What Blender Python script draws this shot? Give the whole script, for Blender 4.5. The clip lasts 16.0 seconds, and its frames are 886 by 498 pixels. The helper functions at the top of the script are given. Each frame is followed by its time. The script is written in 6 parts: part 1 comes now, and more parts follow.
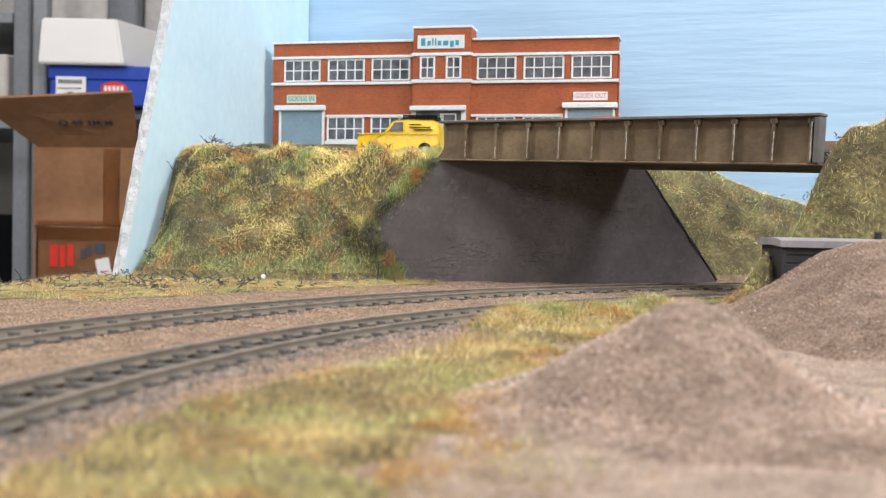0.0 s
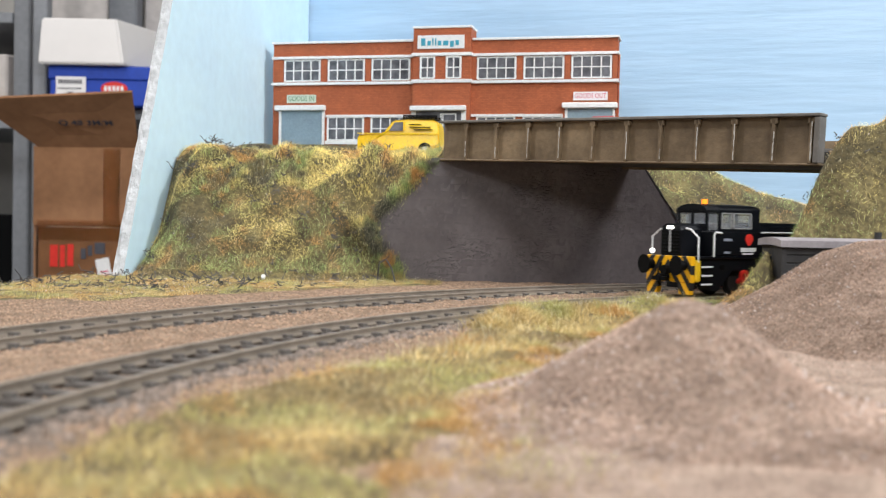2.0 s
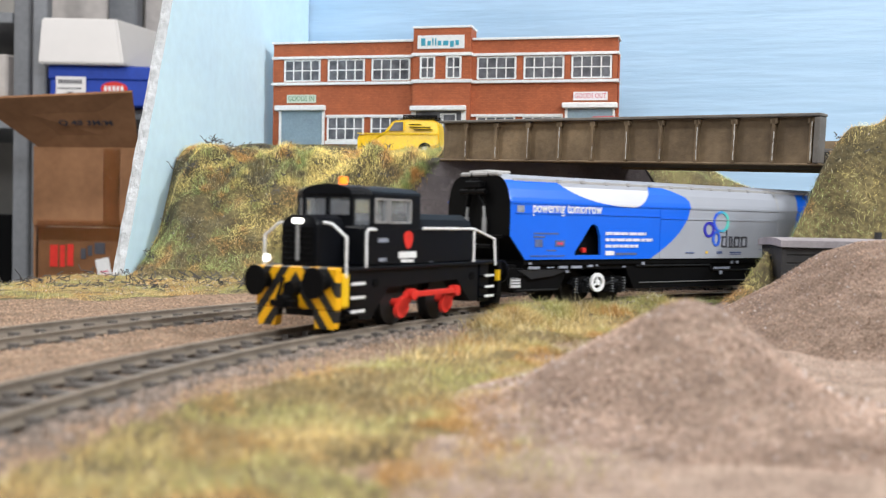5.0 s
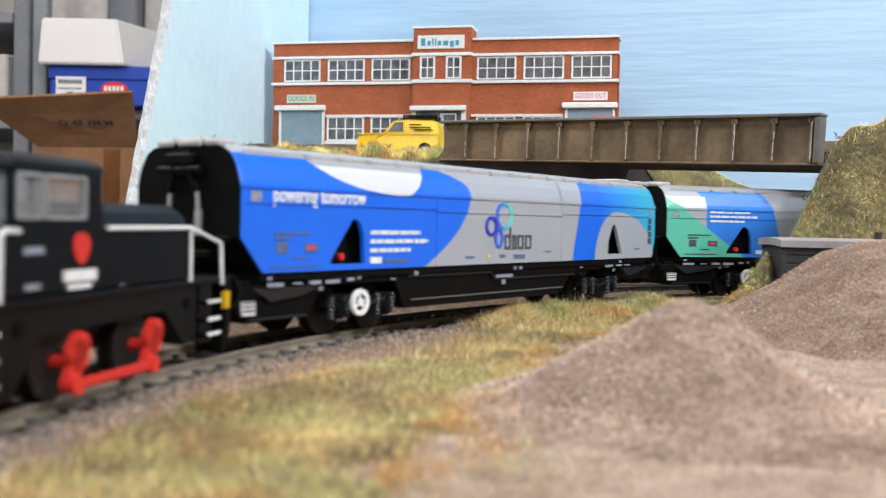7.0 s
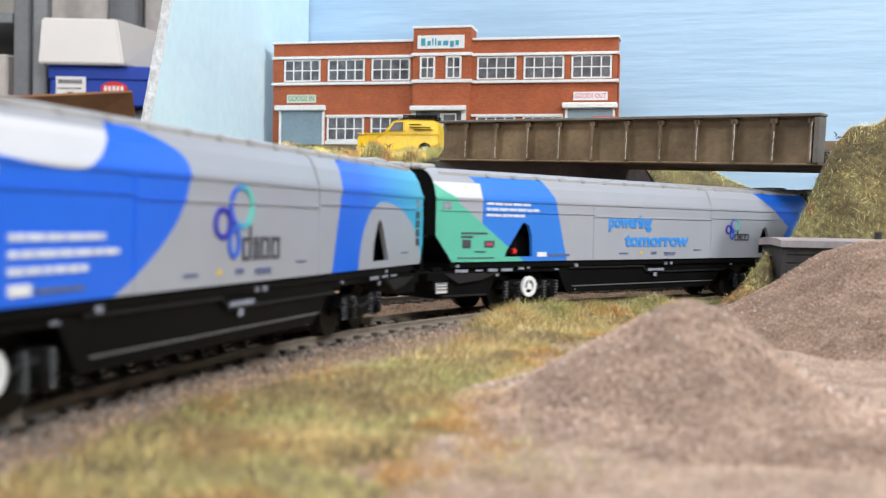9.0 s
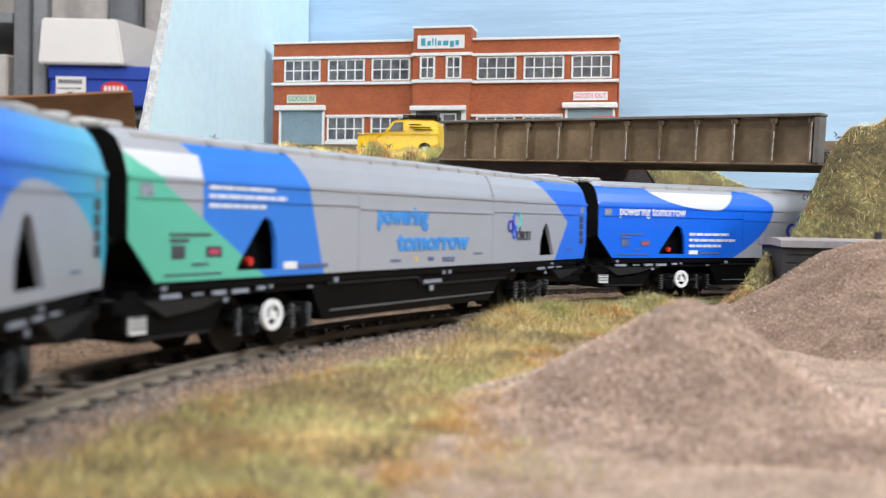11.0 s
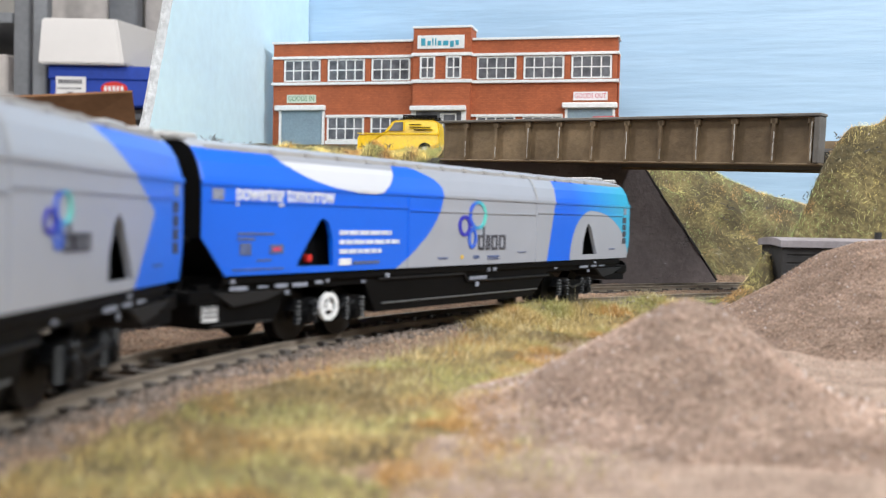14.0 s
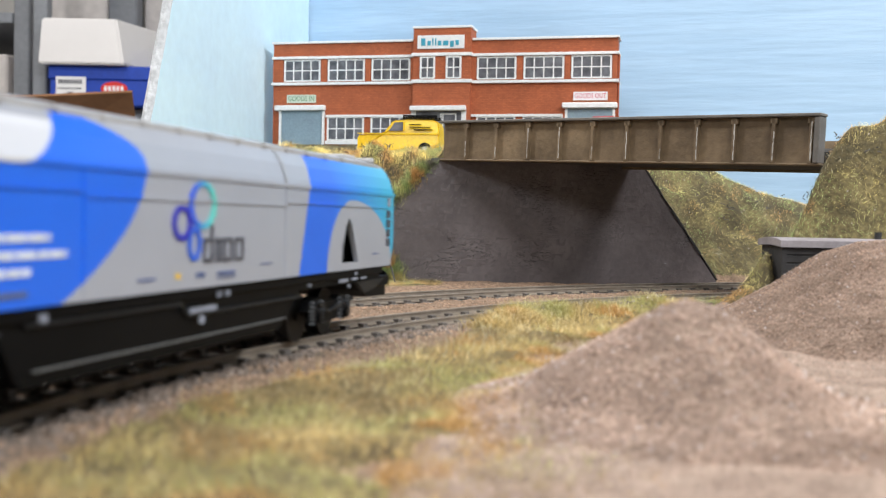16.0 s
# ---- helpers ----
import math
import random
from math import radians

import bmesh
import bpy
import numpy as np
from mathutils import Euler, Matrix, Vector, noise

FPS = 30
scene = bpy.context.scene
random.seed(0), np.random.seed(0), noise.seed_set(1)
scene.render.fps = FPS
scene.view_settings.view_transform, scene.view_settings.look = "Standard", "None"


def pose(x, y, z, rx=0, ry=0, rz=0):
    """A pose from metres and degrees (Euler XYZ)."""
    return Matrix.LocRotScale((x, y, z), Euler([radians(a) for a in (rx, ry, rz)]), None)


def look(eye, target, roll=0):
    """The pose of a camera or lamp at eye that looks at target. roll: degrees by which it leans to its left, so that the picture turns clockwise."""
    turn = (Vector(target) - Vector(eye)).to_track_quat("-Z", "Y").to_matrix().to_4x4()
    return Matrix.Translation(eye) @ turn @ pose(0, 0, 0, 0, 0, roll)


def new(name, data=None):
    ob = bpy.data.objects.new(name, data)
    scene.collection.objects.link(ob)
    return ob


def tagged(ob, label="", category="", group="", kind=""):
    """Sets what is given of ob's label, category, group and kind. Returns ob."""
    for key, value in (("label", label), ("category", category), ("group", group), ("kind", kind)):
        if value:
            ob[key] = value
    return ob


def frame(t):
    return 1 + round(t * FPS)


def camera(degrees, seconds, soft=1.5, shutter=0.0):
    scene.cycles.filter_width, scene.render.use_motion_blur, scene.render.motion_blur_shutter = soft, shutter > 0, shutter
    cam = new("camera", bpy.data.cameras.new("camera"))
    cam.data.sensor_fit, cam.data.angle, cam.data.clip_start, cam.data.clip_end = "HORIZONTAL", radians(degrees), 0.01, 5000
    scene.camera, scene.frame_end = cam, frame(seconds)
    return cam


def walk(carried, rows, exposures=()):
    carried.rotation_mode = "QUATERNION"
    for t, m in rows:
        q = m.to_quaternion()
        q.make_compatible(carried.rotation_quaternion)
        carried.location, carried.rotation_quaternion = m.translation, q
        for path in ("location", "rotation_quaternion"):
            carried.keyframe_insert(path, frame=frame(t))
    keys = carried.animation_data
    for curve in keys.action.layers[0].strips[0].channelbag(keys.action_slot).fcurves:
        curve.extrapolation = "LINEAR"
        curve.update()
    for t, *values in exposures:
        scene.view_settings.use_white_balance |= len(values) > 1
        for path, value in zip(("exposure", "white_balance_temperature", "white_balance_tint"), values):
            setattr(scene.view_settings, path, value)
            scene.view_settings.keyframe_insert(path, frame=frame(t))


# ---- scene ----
# Model railway at 1:76 in its real size: rail top 4 mm above the board, z = 0 on the board
EYE_H = 0.0334
cam = camera(46.38, 16.0, soft=1.1, shutter=0.5)
_aim = pose(0, 0, EYE_H, 90 - 1.534, 0, 0) @ pose(0, 0, 0, 0, 0, 1.134)
walk(cam, [(0.0, _aim), (16.0, _aim)])
cam.data.dof.use_dof = True
cam.data.dof.focus_distance = 0.50
cam.data.dof.aperture_fstop = 26.0

scene.view_settings.exposure = 0.0

# ---- world and lamps: a closed workshop under unseen lights ----
world = bpy.data.worlds.new("room_world")
scene.world = world
world.use_nodes = True
world.node_tree.nodes["Background"].inputs[0].default_value = (0.8, 0.88, 1.0, 1)
world.node_tree.nodes["Background"].inputs[1].default_value = 0.6


def area_lamp(name, m, sx, sy, power, colour=(1.0, 0.97, 0.93)):
    lamp = bpy.data.lights.new(name, "AREA")
    lamp.shape, lamp.size, lamp.size_y = "RECTANGLE", sx, sy
    lamp.energy, lamp.color = power, colour
    ob = new(name, lamp)
    ob.matrix_world = m
    return ob


# unseen lights assumed over the layout, on both sides of it and behind the viewer
area_lamp("unseen_room_light", pose(-0.15, 0.25, 1.9), 1.0, 0.15, 8, (0.98, 0.98, 1.0))
area_lamp("unseen_room_light", look((-1.25, 0.50, 1.35), (0.0, 0.30, 0.0)), 0.35, 0.2, 17, (1.0, 0.97, 0.95))
area_lamp("unseen_room_light", look((0.60, -1.10, 1.45), (-0.05, 0.5, 0.05)), 0.9, 0.2, 30, (0.93, 0.97, 1.0))
area_lamp("unseen_room_light", look((1.30, -0.10, 1.15), (0.05, 0.62, 0.05)), 0.3, 0.2, 23, (0.94, 0.97, 1.0))
# added only to brighten the storage rack; no lamp is known there
area_lamp("unseen_room_light", look((-0.80, 1.05, 2.0), (-0.78, 2.10, 0.25)), 1.2, 0.15, 16, (1.0, 0.96, 0.94))
# unseen low light from the front, of no known lamp
area_lamp("unseen_front_light", look((-0.50, -1.3, 0.80), (0.05, 0.6, 0.06)), 0.45, 0.35, 11, (0.94, 0.97, 1.0))


# ---- materials ----
def mat(name, colour, rough=0.6, metal=0.0, var=0.15, scale=60.0, bump=0.0, bump_scale=300.0, var2=0.08, alt=None, spec=0.5, island=0.0, stretch=None):
    m = bpy.data.materials.new(name)
    m.use_nodes = True
    nt = m.node_tree
    n, l = nt.nodes, nt.links
    b = n["Principled BSDF"]
    b.inputs["Roughness"].default_value = rough
    b.inputs["Metallic"].default_value = metal
    b.inputs["Specular IOR Level"].default_value = spec
    tc = n.new("ShaderNodeTexCoord")
    def nz(sc, det=4):
        t = n.new("ShaderNodeTexNoise")
        t.inputs["Scale"].default_value = sc
        t.inputs["Detail"].default_value = det
        if stretch:
            mp = n.new("ShaderNodeMapping")
            mp.inputs["Scale"].default_value = stretch
            mp.inputs["Rotation"].default_value = (0, 0.12, 0)
            l.new(tc.outputs["Object"], mp.inputs[0])
            l.new(mp.outputs[0], t.inputs["Vector"])
        else:
            l.new(tc.outputs["Object"], t.inputs["Vector"])
        return t.outputs["Fac"]
    def ramp(fac, a, c, lo=0.3, hi=0.7):
        r = n.new("ShaderNodeValToRGB")
        r.color_ramp.elements[0].position, r.color_ramp.elements[1].position = lo, hi
        r.color_ramp.elements[0].color, r.color_ramp.elements[1].color = (*a, 1), (*c, 1)
        l.new(fac, r.inputs[0])
        return r.outputs[0]
    dark = tuple(max(0, c * (1 - var)) for c in colour)
    light = alt if alt else tuple(min(1, c * (1 + var)) for c in colour)
    base = ramp(nz(scale), dark, light)
    mx = n.new("ShaderNodeMix")
    mx.data_type, mx.blend_type = "RGBA", "MULTIPLY"
    mx.inputs[0].default_value = 1
    l.new(base, mx.inputs[6])
    l.new(ramp(nz(scale * 9, 2), (1 - var2 * 2,) * 3, (1, 1, 1)), mx.inputs[7])
    out = mx.outputs[2]
    if island:
        g = n.new("ShaderNodeNewGeometry")
        m2 = n.new("ShaderNodeMix")
        m2.data_type, m2.blend_type = "RGBA", "MULTIPLY"
        m2.inputs[0].default_value = 1
        l.new(out, m2.inputs[6])
        l.new(ramp(g.outputs["Random Per Island"], (1 - island,) * 3, (1 + island * 0.6,) * 3, 0, 1), m2.inputs[7])
        out = m2.outputs[2]
    l.new(out, b.inputs["Base Color"])
    if bump:
        bp = n.new("ShaderNodeBump")
        bp.inputs["Strength"].default_value = bump
        bp.inputs["Distance"].default_value = 0.001
        l.new(nz(bump_scale, 5), bp.inputs["Height"])
        l.new(bp.outputs[0], b.inputs["Normal"])
    return m


M_GROUND = mat("sandy_ballast", (0.30, 0.195, 0.125), 0.95, var=0.3, scale=90, bump=0.8, bump_scale=900, var2=0.25, alt=(0.44, 0.30, 0.20))
M_HEAP = mat("crushed_stone", (0.39, 0.272, 0.205), 0.95, var=0.25, scale=130, bump=0.8, bump_scale=800, var2=0.3, alt=(0.54, 0.40, 0.31))
M_BANK = mat("scatter_earth", (0.11, 0.085, 0.04), 0.95, var=0.4, scale=60, bump=0.8, bump_scale=500, var2=0.3, alt=(0.24, 0.19, 0.08))
M_VERGE = mat("verge_earth", (0.19, 0.132, 0.055), 0.95, var=0.35, scale=60, bump=0.8, bump_scale=500, var2=0.3, alt=(0.31, 0.23, 0.09))
M_STEEL = mat("weathered_rail", (0.27, 0.225, 0.18), 0.55, 0.2, var=0.2, scale=200)
M_SLEEPER = mat("sleeper_plastic", (0.115, 0.10, 0.09), 0.8, var=0.3, scale=200, bump=0.3, bump_scale=900)
M_STONE = mat("grey_painted_stone", (0.125, 0.105, 0.106), 0.32, var=0.25, scale=30, bump=0.42, bump_scale=330, alt=(0.19, 0.162, 0.162))


def add_cracks(m, scale, stretch, depth):
    """Broken cracks and ledges: cell borders, shown only in patches."""
    n, l = m.node_tree.nodes, m.node_tree.links
    tc = n.new("ShaderNodeTexCoord")
    mp = n.new("ShaderNodeMapping")
    mp.inputs["Scale"].default_value = stretch
    l.new(tc.outputs["Object"], mp.inputs[0])
    warp = n.new("ShaderNodeTexNoise")
    warp.inputs["Scale"].default_value = scale * 0.8
    l.new(mp.outputs[0], warp.inputs["Vector"])
    add = n.new("ShaderNodeMix")
    add.data_type, add.blend_type = "RGBA", "ADD"
    add.inputs[0].default_value = 0.022
    l.new(mp.outputs[0], add.inputs[6])
    l.new(warp.outputs["Color"], add.inputs[7])
    v = n.new("ShaderNodeTexVoronoi")
    v.feature = "DISTANCE_TO_EDGE"
    v.inputs["Scale"].default_value = scale
    l.new(add.outputs[2], v.inputs["Vector"])
    r = n.new("ShaderNodeMapRange")
    r.inputs["From Max"].default_value = 0.05
    l.new(v.outputs["Distance"], r.inputs["Value"])
    patch = n.new("ShaderNodeTexNoise")
    patch.inputs["Scale"].default_value = 34
    patch.inputs["Detail"].default_value = 6
    l.new(tc.outputs["Object"], patch.inputs["Vector"])
    pr = n.new("ShaderNodeMapRange")
    pr.inputs["From Min"].default_value, pr.inputs["From Max"].default_value = 0.49, 0.60
    l.new(patch.outputs["Fac"], pr.inputs["Value"])
    mx = n.new("ShaderNodeMix")
    l.new(pr.outputs[0], mx.inputs[0])
    mx.inputs[2].default_value = 1.0
    l.new(r.outputs[0], mx.inputs[3])
    old = n["Principled BSDF"].inputs["Normal"].links[0].from_socket
    b = n.new("ShaderNodeBump")
    b.inputs["Strength"].default_value, b.inputs["Distance"].default_value = 1.0, depth
    l.new(mx.outputs[0], b.inputs["Height"])
    l.new(old, b.inputs["Normal"])
    l.new(b.outputs[0], n["Principled BSDF"].inputs["Normal"])
    # darker colour in the cracks
    col = n["Principled BSDF"].inputs["Base Color"]
    crack_mix = n.new("ShaderNodeMix")
    crack_mix.data_type, crack_mix.blend_type = "RGBA", "MIX"
    l.new(mx.outputs[0], crack_mix.inputs[0])
    crack_mix.inputs[6].default_value = (0.042, 0.036, 0.037, 1)
    l.new(col.links[0].from_socket, crack_mix.inputs[7])
    l.new(crack_mix.outputs[2], col)


add_cracks(M_STONE, 190.0, (0.62, 0.62, 2.2), 0.00022)
M_GIRDER = mat("brown_weathered_girder", (0.135, 0.088, 0.046), 0.62, var=0.35, scale=36, bump=0.3, bump_scale=400, alt=(0.27, 0.19, 0.11), var2=0.12)
M_WEAR = mat("worn_light_edge", (0.45, 0.42, 0.38), 0.8, var=0.3, scale=400)
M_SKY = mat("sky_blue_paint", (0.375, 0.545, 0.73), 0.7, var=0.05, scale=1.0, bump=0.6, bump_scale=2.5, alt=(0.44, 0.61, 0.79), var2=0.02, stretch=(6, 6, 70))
M_FOAM = mat("foam_board_edge", (0.55, 0.56, 0.57), 0.9, var=0.2, scale=200, bump=0.9, bump_scale=500)
def brick_mat():
    """Printed brick card, 3 mm by 1 mm bricks."""
    m = mat("red_brick", (0.45, 0.115, 0.042), 0.8, var=0.12, scale=60, bump=0.1, bump_scale=900)
    n, l = m.node_tree.nodes, m.node_tree.links
    tc, sp, cb = n.new("ShaderNodeTexCoord"), n.new("ShaderNodeSeparateXYZ"), n.new("ShaderNodeCombineXYZ")
    l.new(tc.outputs["Object"], sp.inputs[0])
    l.new(sp.outputs[0], cb.inputs[0])
    l.new(sp.outputs[2], cb.inputs[1])
    br = n.new("ShaderNodeTexBrick")
    br.inputs["Scale"].default_value = 1000 / 3.0
    br.inputs["Brick Width"].default_value, br.inputs["Row Height"].default_value = 1.0, 0.42
    br.inputs["Mortar Size"].default_value = 0.05
    br.inputs["Color1"].default_value, br.inputs["Color2"].default_value = (1.05, 1.05, 1.05, 1), (0.85, 0.82, 0.80, 1)
    br.inputs["Mortar"].default_value = (0.70, 0.72, 0.75, 1)
    l.new(cb.outputs[0], br.inputs["Vector"])
    mu = n.new("ShaderNodeMix")
    mu.data_type, mu.blend_type = "RGBA", "MULTIPLY"
    mu.inputs[0].default_value = 1
    col = n["Principled BSDF"].inputs["Base Color"]
    l.new(col.links[0].from_socket, mu.inputs[6])
    l.new(br.outputs["Color"], mu.inputs[7])
    l.new(mu.outputs[2], col)
    return m


M_BRICK = brick_mat()
M_WHITE = mat("white_card", (0.82, 0.81, 0.80), 0.7, var=0.04, scale=50)
M_ROAD = mat("grey_road", (0.2, 0.2, 0.2), 0.9, var=0.2, scale=100)
M_BLACK = mat("black_plastic", (0.0030, 0.0031, 0.0036), 0.5, var=0.2, scale=150, spec=0.10)
M_LOCO = mat("loco_black_paint", (0.0035, 0.0042, 0.0062), 0.40, var=0.2, scale=120, spec=0.16)
M_YELLOW = mat("yellow_paint", (0.85, 0.52, 0.01), 0.4, var=0.06, scale=80)
M_RED = mat("red_paint", (0.7, 0.03, 0.02), 0.45, var=0.1, scale=100)
M_CARD = mat("brown_cardboard", (0.27, 0.125, 0.055), 0.85, var=0.12, scale=8, alt=(0.37, 0.18, 0.085))
M_WOOD = mat("board_wood", (0.4, 0.28, 0.16), 0.8, var=0.15, scale=20)
M_WALL = mat("painted_wall", (0.55, 0.53, 0.5), 0.9, var=0.05, scale=2)


M_GIRDER_TOP = mat("dark_grey_flange", (0.15, 0.135, 0.12), 0.6, var=0.25, scale=90)
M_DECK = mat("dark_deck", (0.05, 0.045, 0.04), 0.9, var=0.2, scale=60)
# the backscene's sky blue, lightened for the light falling on the side board
M_SKY_LIT = mat("lit_sky_paint", (0.67, 0.87, 1.0), 0.7, var=0.05, scale=12, bump=0.2, bump_scale=60, var2=0.03)
M_PANE = mat("dark_glazing", (0.10, 0.10, 0.115), 0.12, var=0.35, scale=120, alt=(0.2, 0.2, 0.22))
M_SHUTTER = mat("grey_blue_shutter", (0.28, 0.38, 0.45), 0.6, var=0.06, scale=80)
M_PINKRED = mat("pinkish_red_paint", (0.55, 0.12, 0.13), 0.4, var=0.08, scale=80)
M_TEAL = mat("teal_ink", (0.05, 0.33, 0.45), 0.7, var=0.1, scale=100)
M_SIGN = mat("pale_green_card", (0.55, 0.62, 0.50), 0.8, var=0.05, scale=80)
M_GREENTXT = mat("green_ink", (0.12, 0.25, 0.14), 0.8, var=0.1, scale=100)
M_REDTXT = mat("red_ink", (0.6, 0.05, 0.12), 0.8, var=0.1, scale=100)
M_VAN = mat("yellow_enamel", (0.92, 0.60, 0.002), 0.35, var=0.05, scale=80)
M_SILVER = mat("silver_metal", (0.6, 0.6, 0.6), 0.35, 0.7, var=0.1, scale=100)
M_HUT = mat("dark_weathered_wood", (0.028, 0.026, 0.026), 0.8, var=0.35, scale=150)
M_ROOF = mat("weathered_grey_roof", (0.30, 0.27, 0.28), 0.8, var=0.2, scale=120, bump=0.2)
M_GRAIN = mat("brown_stone_grain", (0.53, 0.38, 0.30), 0.95, var=0.25, scale=90, island=0.3)
M_CHIP = mat("pale_stone_chip", (0.72, 0.63, 0.60), 0.85, var=0.2, scale=200, island=0.4)
M_CHIP_DARK = mat("dark_stone_chip", (0.20, 0.12, 0.07), 0.95, var=0.3, scale=200, island=0.4)
M_GREYSTONE = mat("grey_brown_ballast_stone", (0.24, 0.185, 0.15), 0.9, var=0.3, scale=200, island=0.5)
M_BALLAST = mat("sandy_stone_grain", (0.37, 0.245, 0.165), 0.95, var=0.25, scale=200, island=0.5)
# broad heap: browner stone, its colour also darkened for the shade on it
M_HEAP_BROWN_SHADED = mat("reddish_shaded_crushed_stone", (0.32, 0.215, 0.155), 0.95, var=0.25, scale=130, bump=0.8, bump_scale=800, var2=0.3, alt=(0.44, 0.31, 0.235))
M_GRAIN_BROWN_SHADED = mat("reddish_shaded_stone_grain", (0.40, 0.275, 0.205), 0.95, var=0.3, scale=90, island=0.4)
M_TWIG = mat("dark_twig", (0.045, 0.042, 0.045), 0.9, var=0.4, scale=200, alt=(0.15, 0.14, 0.135))
M_RACKROD = mat("dull_grey_rod", (0.12, 0.12, 0.12), 0.5, var=0.2, scale=300)
M_HOSE = mat("grey_pipe", (0.33, 0.33, 0.33), 0.5, var=0.1, scale=100)
M_INK = mat("dark_grey_marking", (0.06, 0.06, 0.075), 0.6, var=0.2, scale=300)
M_MARK = mat("white_marking", (0.8, 0.8, 0.8), 0.5, var=0.08, scale=300)
M_MARKDIM = mat("dim_white_marking", (0.26, 0.28, 0.34), 0.5, var=0.3, scale=900)
M_MARKSOFT = mat("soft_white_marking", (0.66, 0.70, 0.80), 0.5, var=0.2, scale=1500)
M_WHEEL = mat("dark_wheel_steel", (0.012, 0.0105, 0.010), 0.55, 0.2, var=0.3, scale=200)
M_LIGHTBLUE = mat("light_blue_ink", (0.05, 0.27, 0.70), 0.5, var=0.05, scale=200)


def glass_mat():
    m = bpy.data.materials.new("cab_glass")
    m.use_nodes = True
    b = m.node_tree.nodes["Principled BSDF"]
    b.inputs["Base Color"].default_value = (0.9, 0.95, 1, 1)
    b.inputs["Roughness"].default_value = 0.05
    b.inputs["Transmission Weight"].default_value = 0.9
    b.inputs["IOR"].default_value = 1.3
    return m


def glow_mat(name, colour, strength):
    m = bpy.data.materials.new(name)
    m.use_nodes = True
    b = m.node_tree.nodes["Principled BSDF"]
    b.inputs["Base Color"].default_value = (*colour, 1)
    b.inputs["Emission Color"].default_value = (*colour, 1)
    b.inputs["Emission Strength"].default_value = strength
    return m


M_GLASS = glass_mat()
M_BEACON = glow_mat("orange_beacon_lens", (1.0, 0.22, 0.01), 1.6)
M_LAMP = glow_mat("white_lamp_lens", (1.0, 0.98, 0.92), 2.5)


def grass_mat(name, tones, lo=0.28, hi=1.75):
    m = bpy.data.materials.new(name)
    m.use_nodes = True
    nt = m.node_tree
    n, l = nt.nodes, nt.links
    b = n["Principled BSDF"]
    b.inputs["Roughness"].default_value = 0.75
    tc, g = n.new("ShaderNodeTexCoord"), n.new("ShaderNodeNewGeometry")
    def noise_fac(sc, off=0.0):
        mp = n.new("ShaderNodeMapping")
        mp.inputs["Location"].default_value = (off, off, off)
        l.new(tc.outputs["Object"], mp.inputs[0])
        t = n.new("ShaderNodeTexNoise")
        t.inputs["Scale"].default_value = sc
        t.inputs["Detail"].default_value = 3
        l.new(mp.outputs[0], t.inputs["Vector"])
        return t.outputs["Fac"]
    def mix(fac, a, c, mode="MIX"):
        x = n.new("ShaderNodeMix")
        x.data_type, x.blend_type = "RGBA", mode
        if isinstance(fac, float):
            x.inputs[0].default_value = fac
        else:
            l.new(fac, x.inputs[0])
        for s, v in ((6, a), (7, c)):
            if isinstance(v, tuple):
                x.inputs[s].default_value = (*v, 1)
            else:
                l.new(v, x.inputs[s])
        return x.outputs[2]
    def ramp(f, lo, hi):
        r = n.new("ShaderNodeMapRange")
        r.inputs["From Min"].default_value, r.inputs["From Max"].default_value = lo, hi
        l.new(f, r.inputs["Value"])
        return r.outputs[0]
    green, straw, brown, dark = tones
    c = mix(ramp(noise_fac(26), 0.46, 0.55), green, straw)
    c = mix(ramp(noise_fac(52, 3.1), 0.52, 0.59), c, brown)
    c = mix(ramp(noise_fac(40, 7.7), 0.53, 0.62), c, dark)
    c = mix(ramp(noise_fac(150, 1.3), 0.60, 0.78), c, (0.60, 0.52, 0.26))
    c = mix(ramp(g.outputs["Random Per Island"], 0.80, 1.15), c, (0.78, 0.70, 0.46))
    r = n.new("ShaderNodeValToRGB")
    r.color_ramp.elements[0].color, r.color_ramp.elements[1].color = (lo, lo, lo, 1), (hi, hi, hi, 1)
    l.new(g.outputs["Random Per Island"], r.inputs[0])
    c = mix(1.0, c, r.outputs[0], "MULTIPLY")
    l.new(c, b.inputs["Base Color"])
    return m


M_GRASS = grass_mat("fibre_grass", ((0.33, 0.43, 0.14), (0.92, 0.74, 0.25), (0.60, 0.31, 0.085), (0.10, 0.095, 0.065)))
M_STRAWPALE = mat("pale_straw", (0.62, 0.53, 0.33), 0.7, var=0.2, scale=300, island=0.3)
M_STRAW = grass_mat("straw_grass", ((0.39, 0.36, 0.11), (0.57, 0.40, 0.145), (0.50, 0.27, 0.075), (0.30, 0.20, 0.075)), 0.5, 1.4)


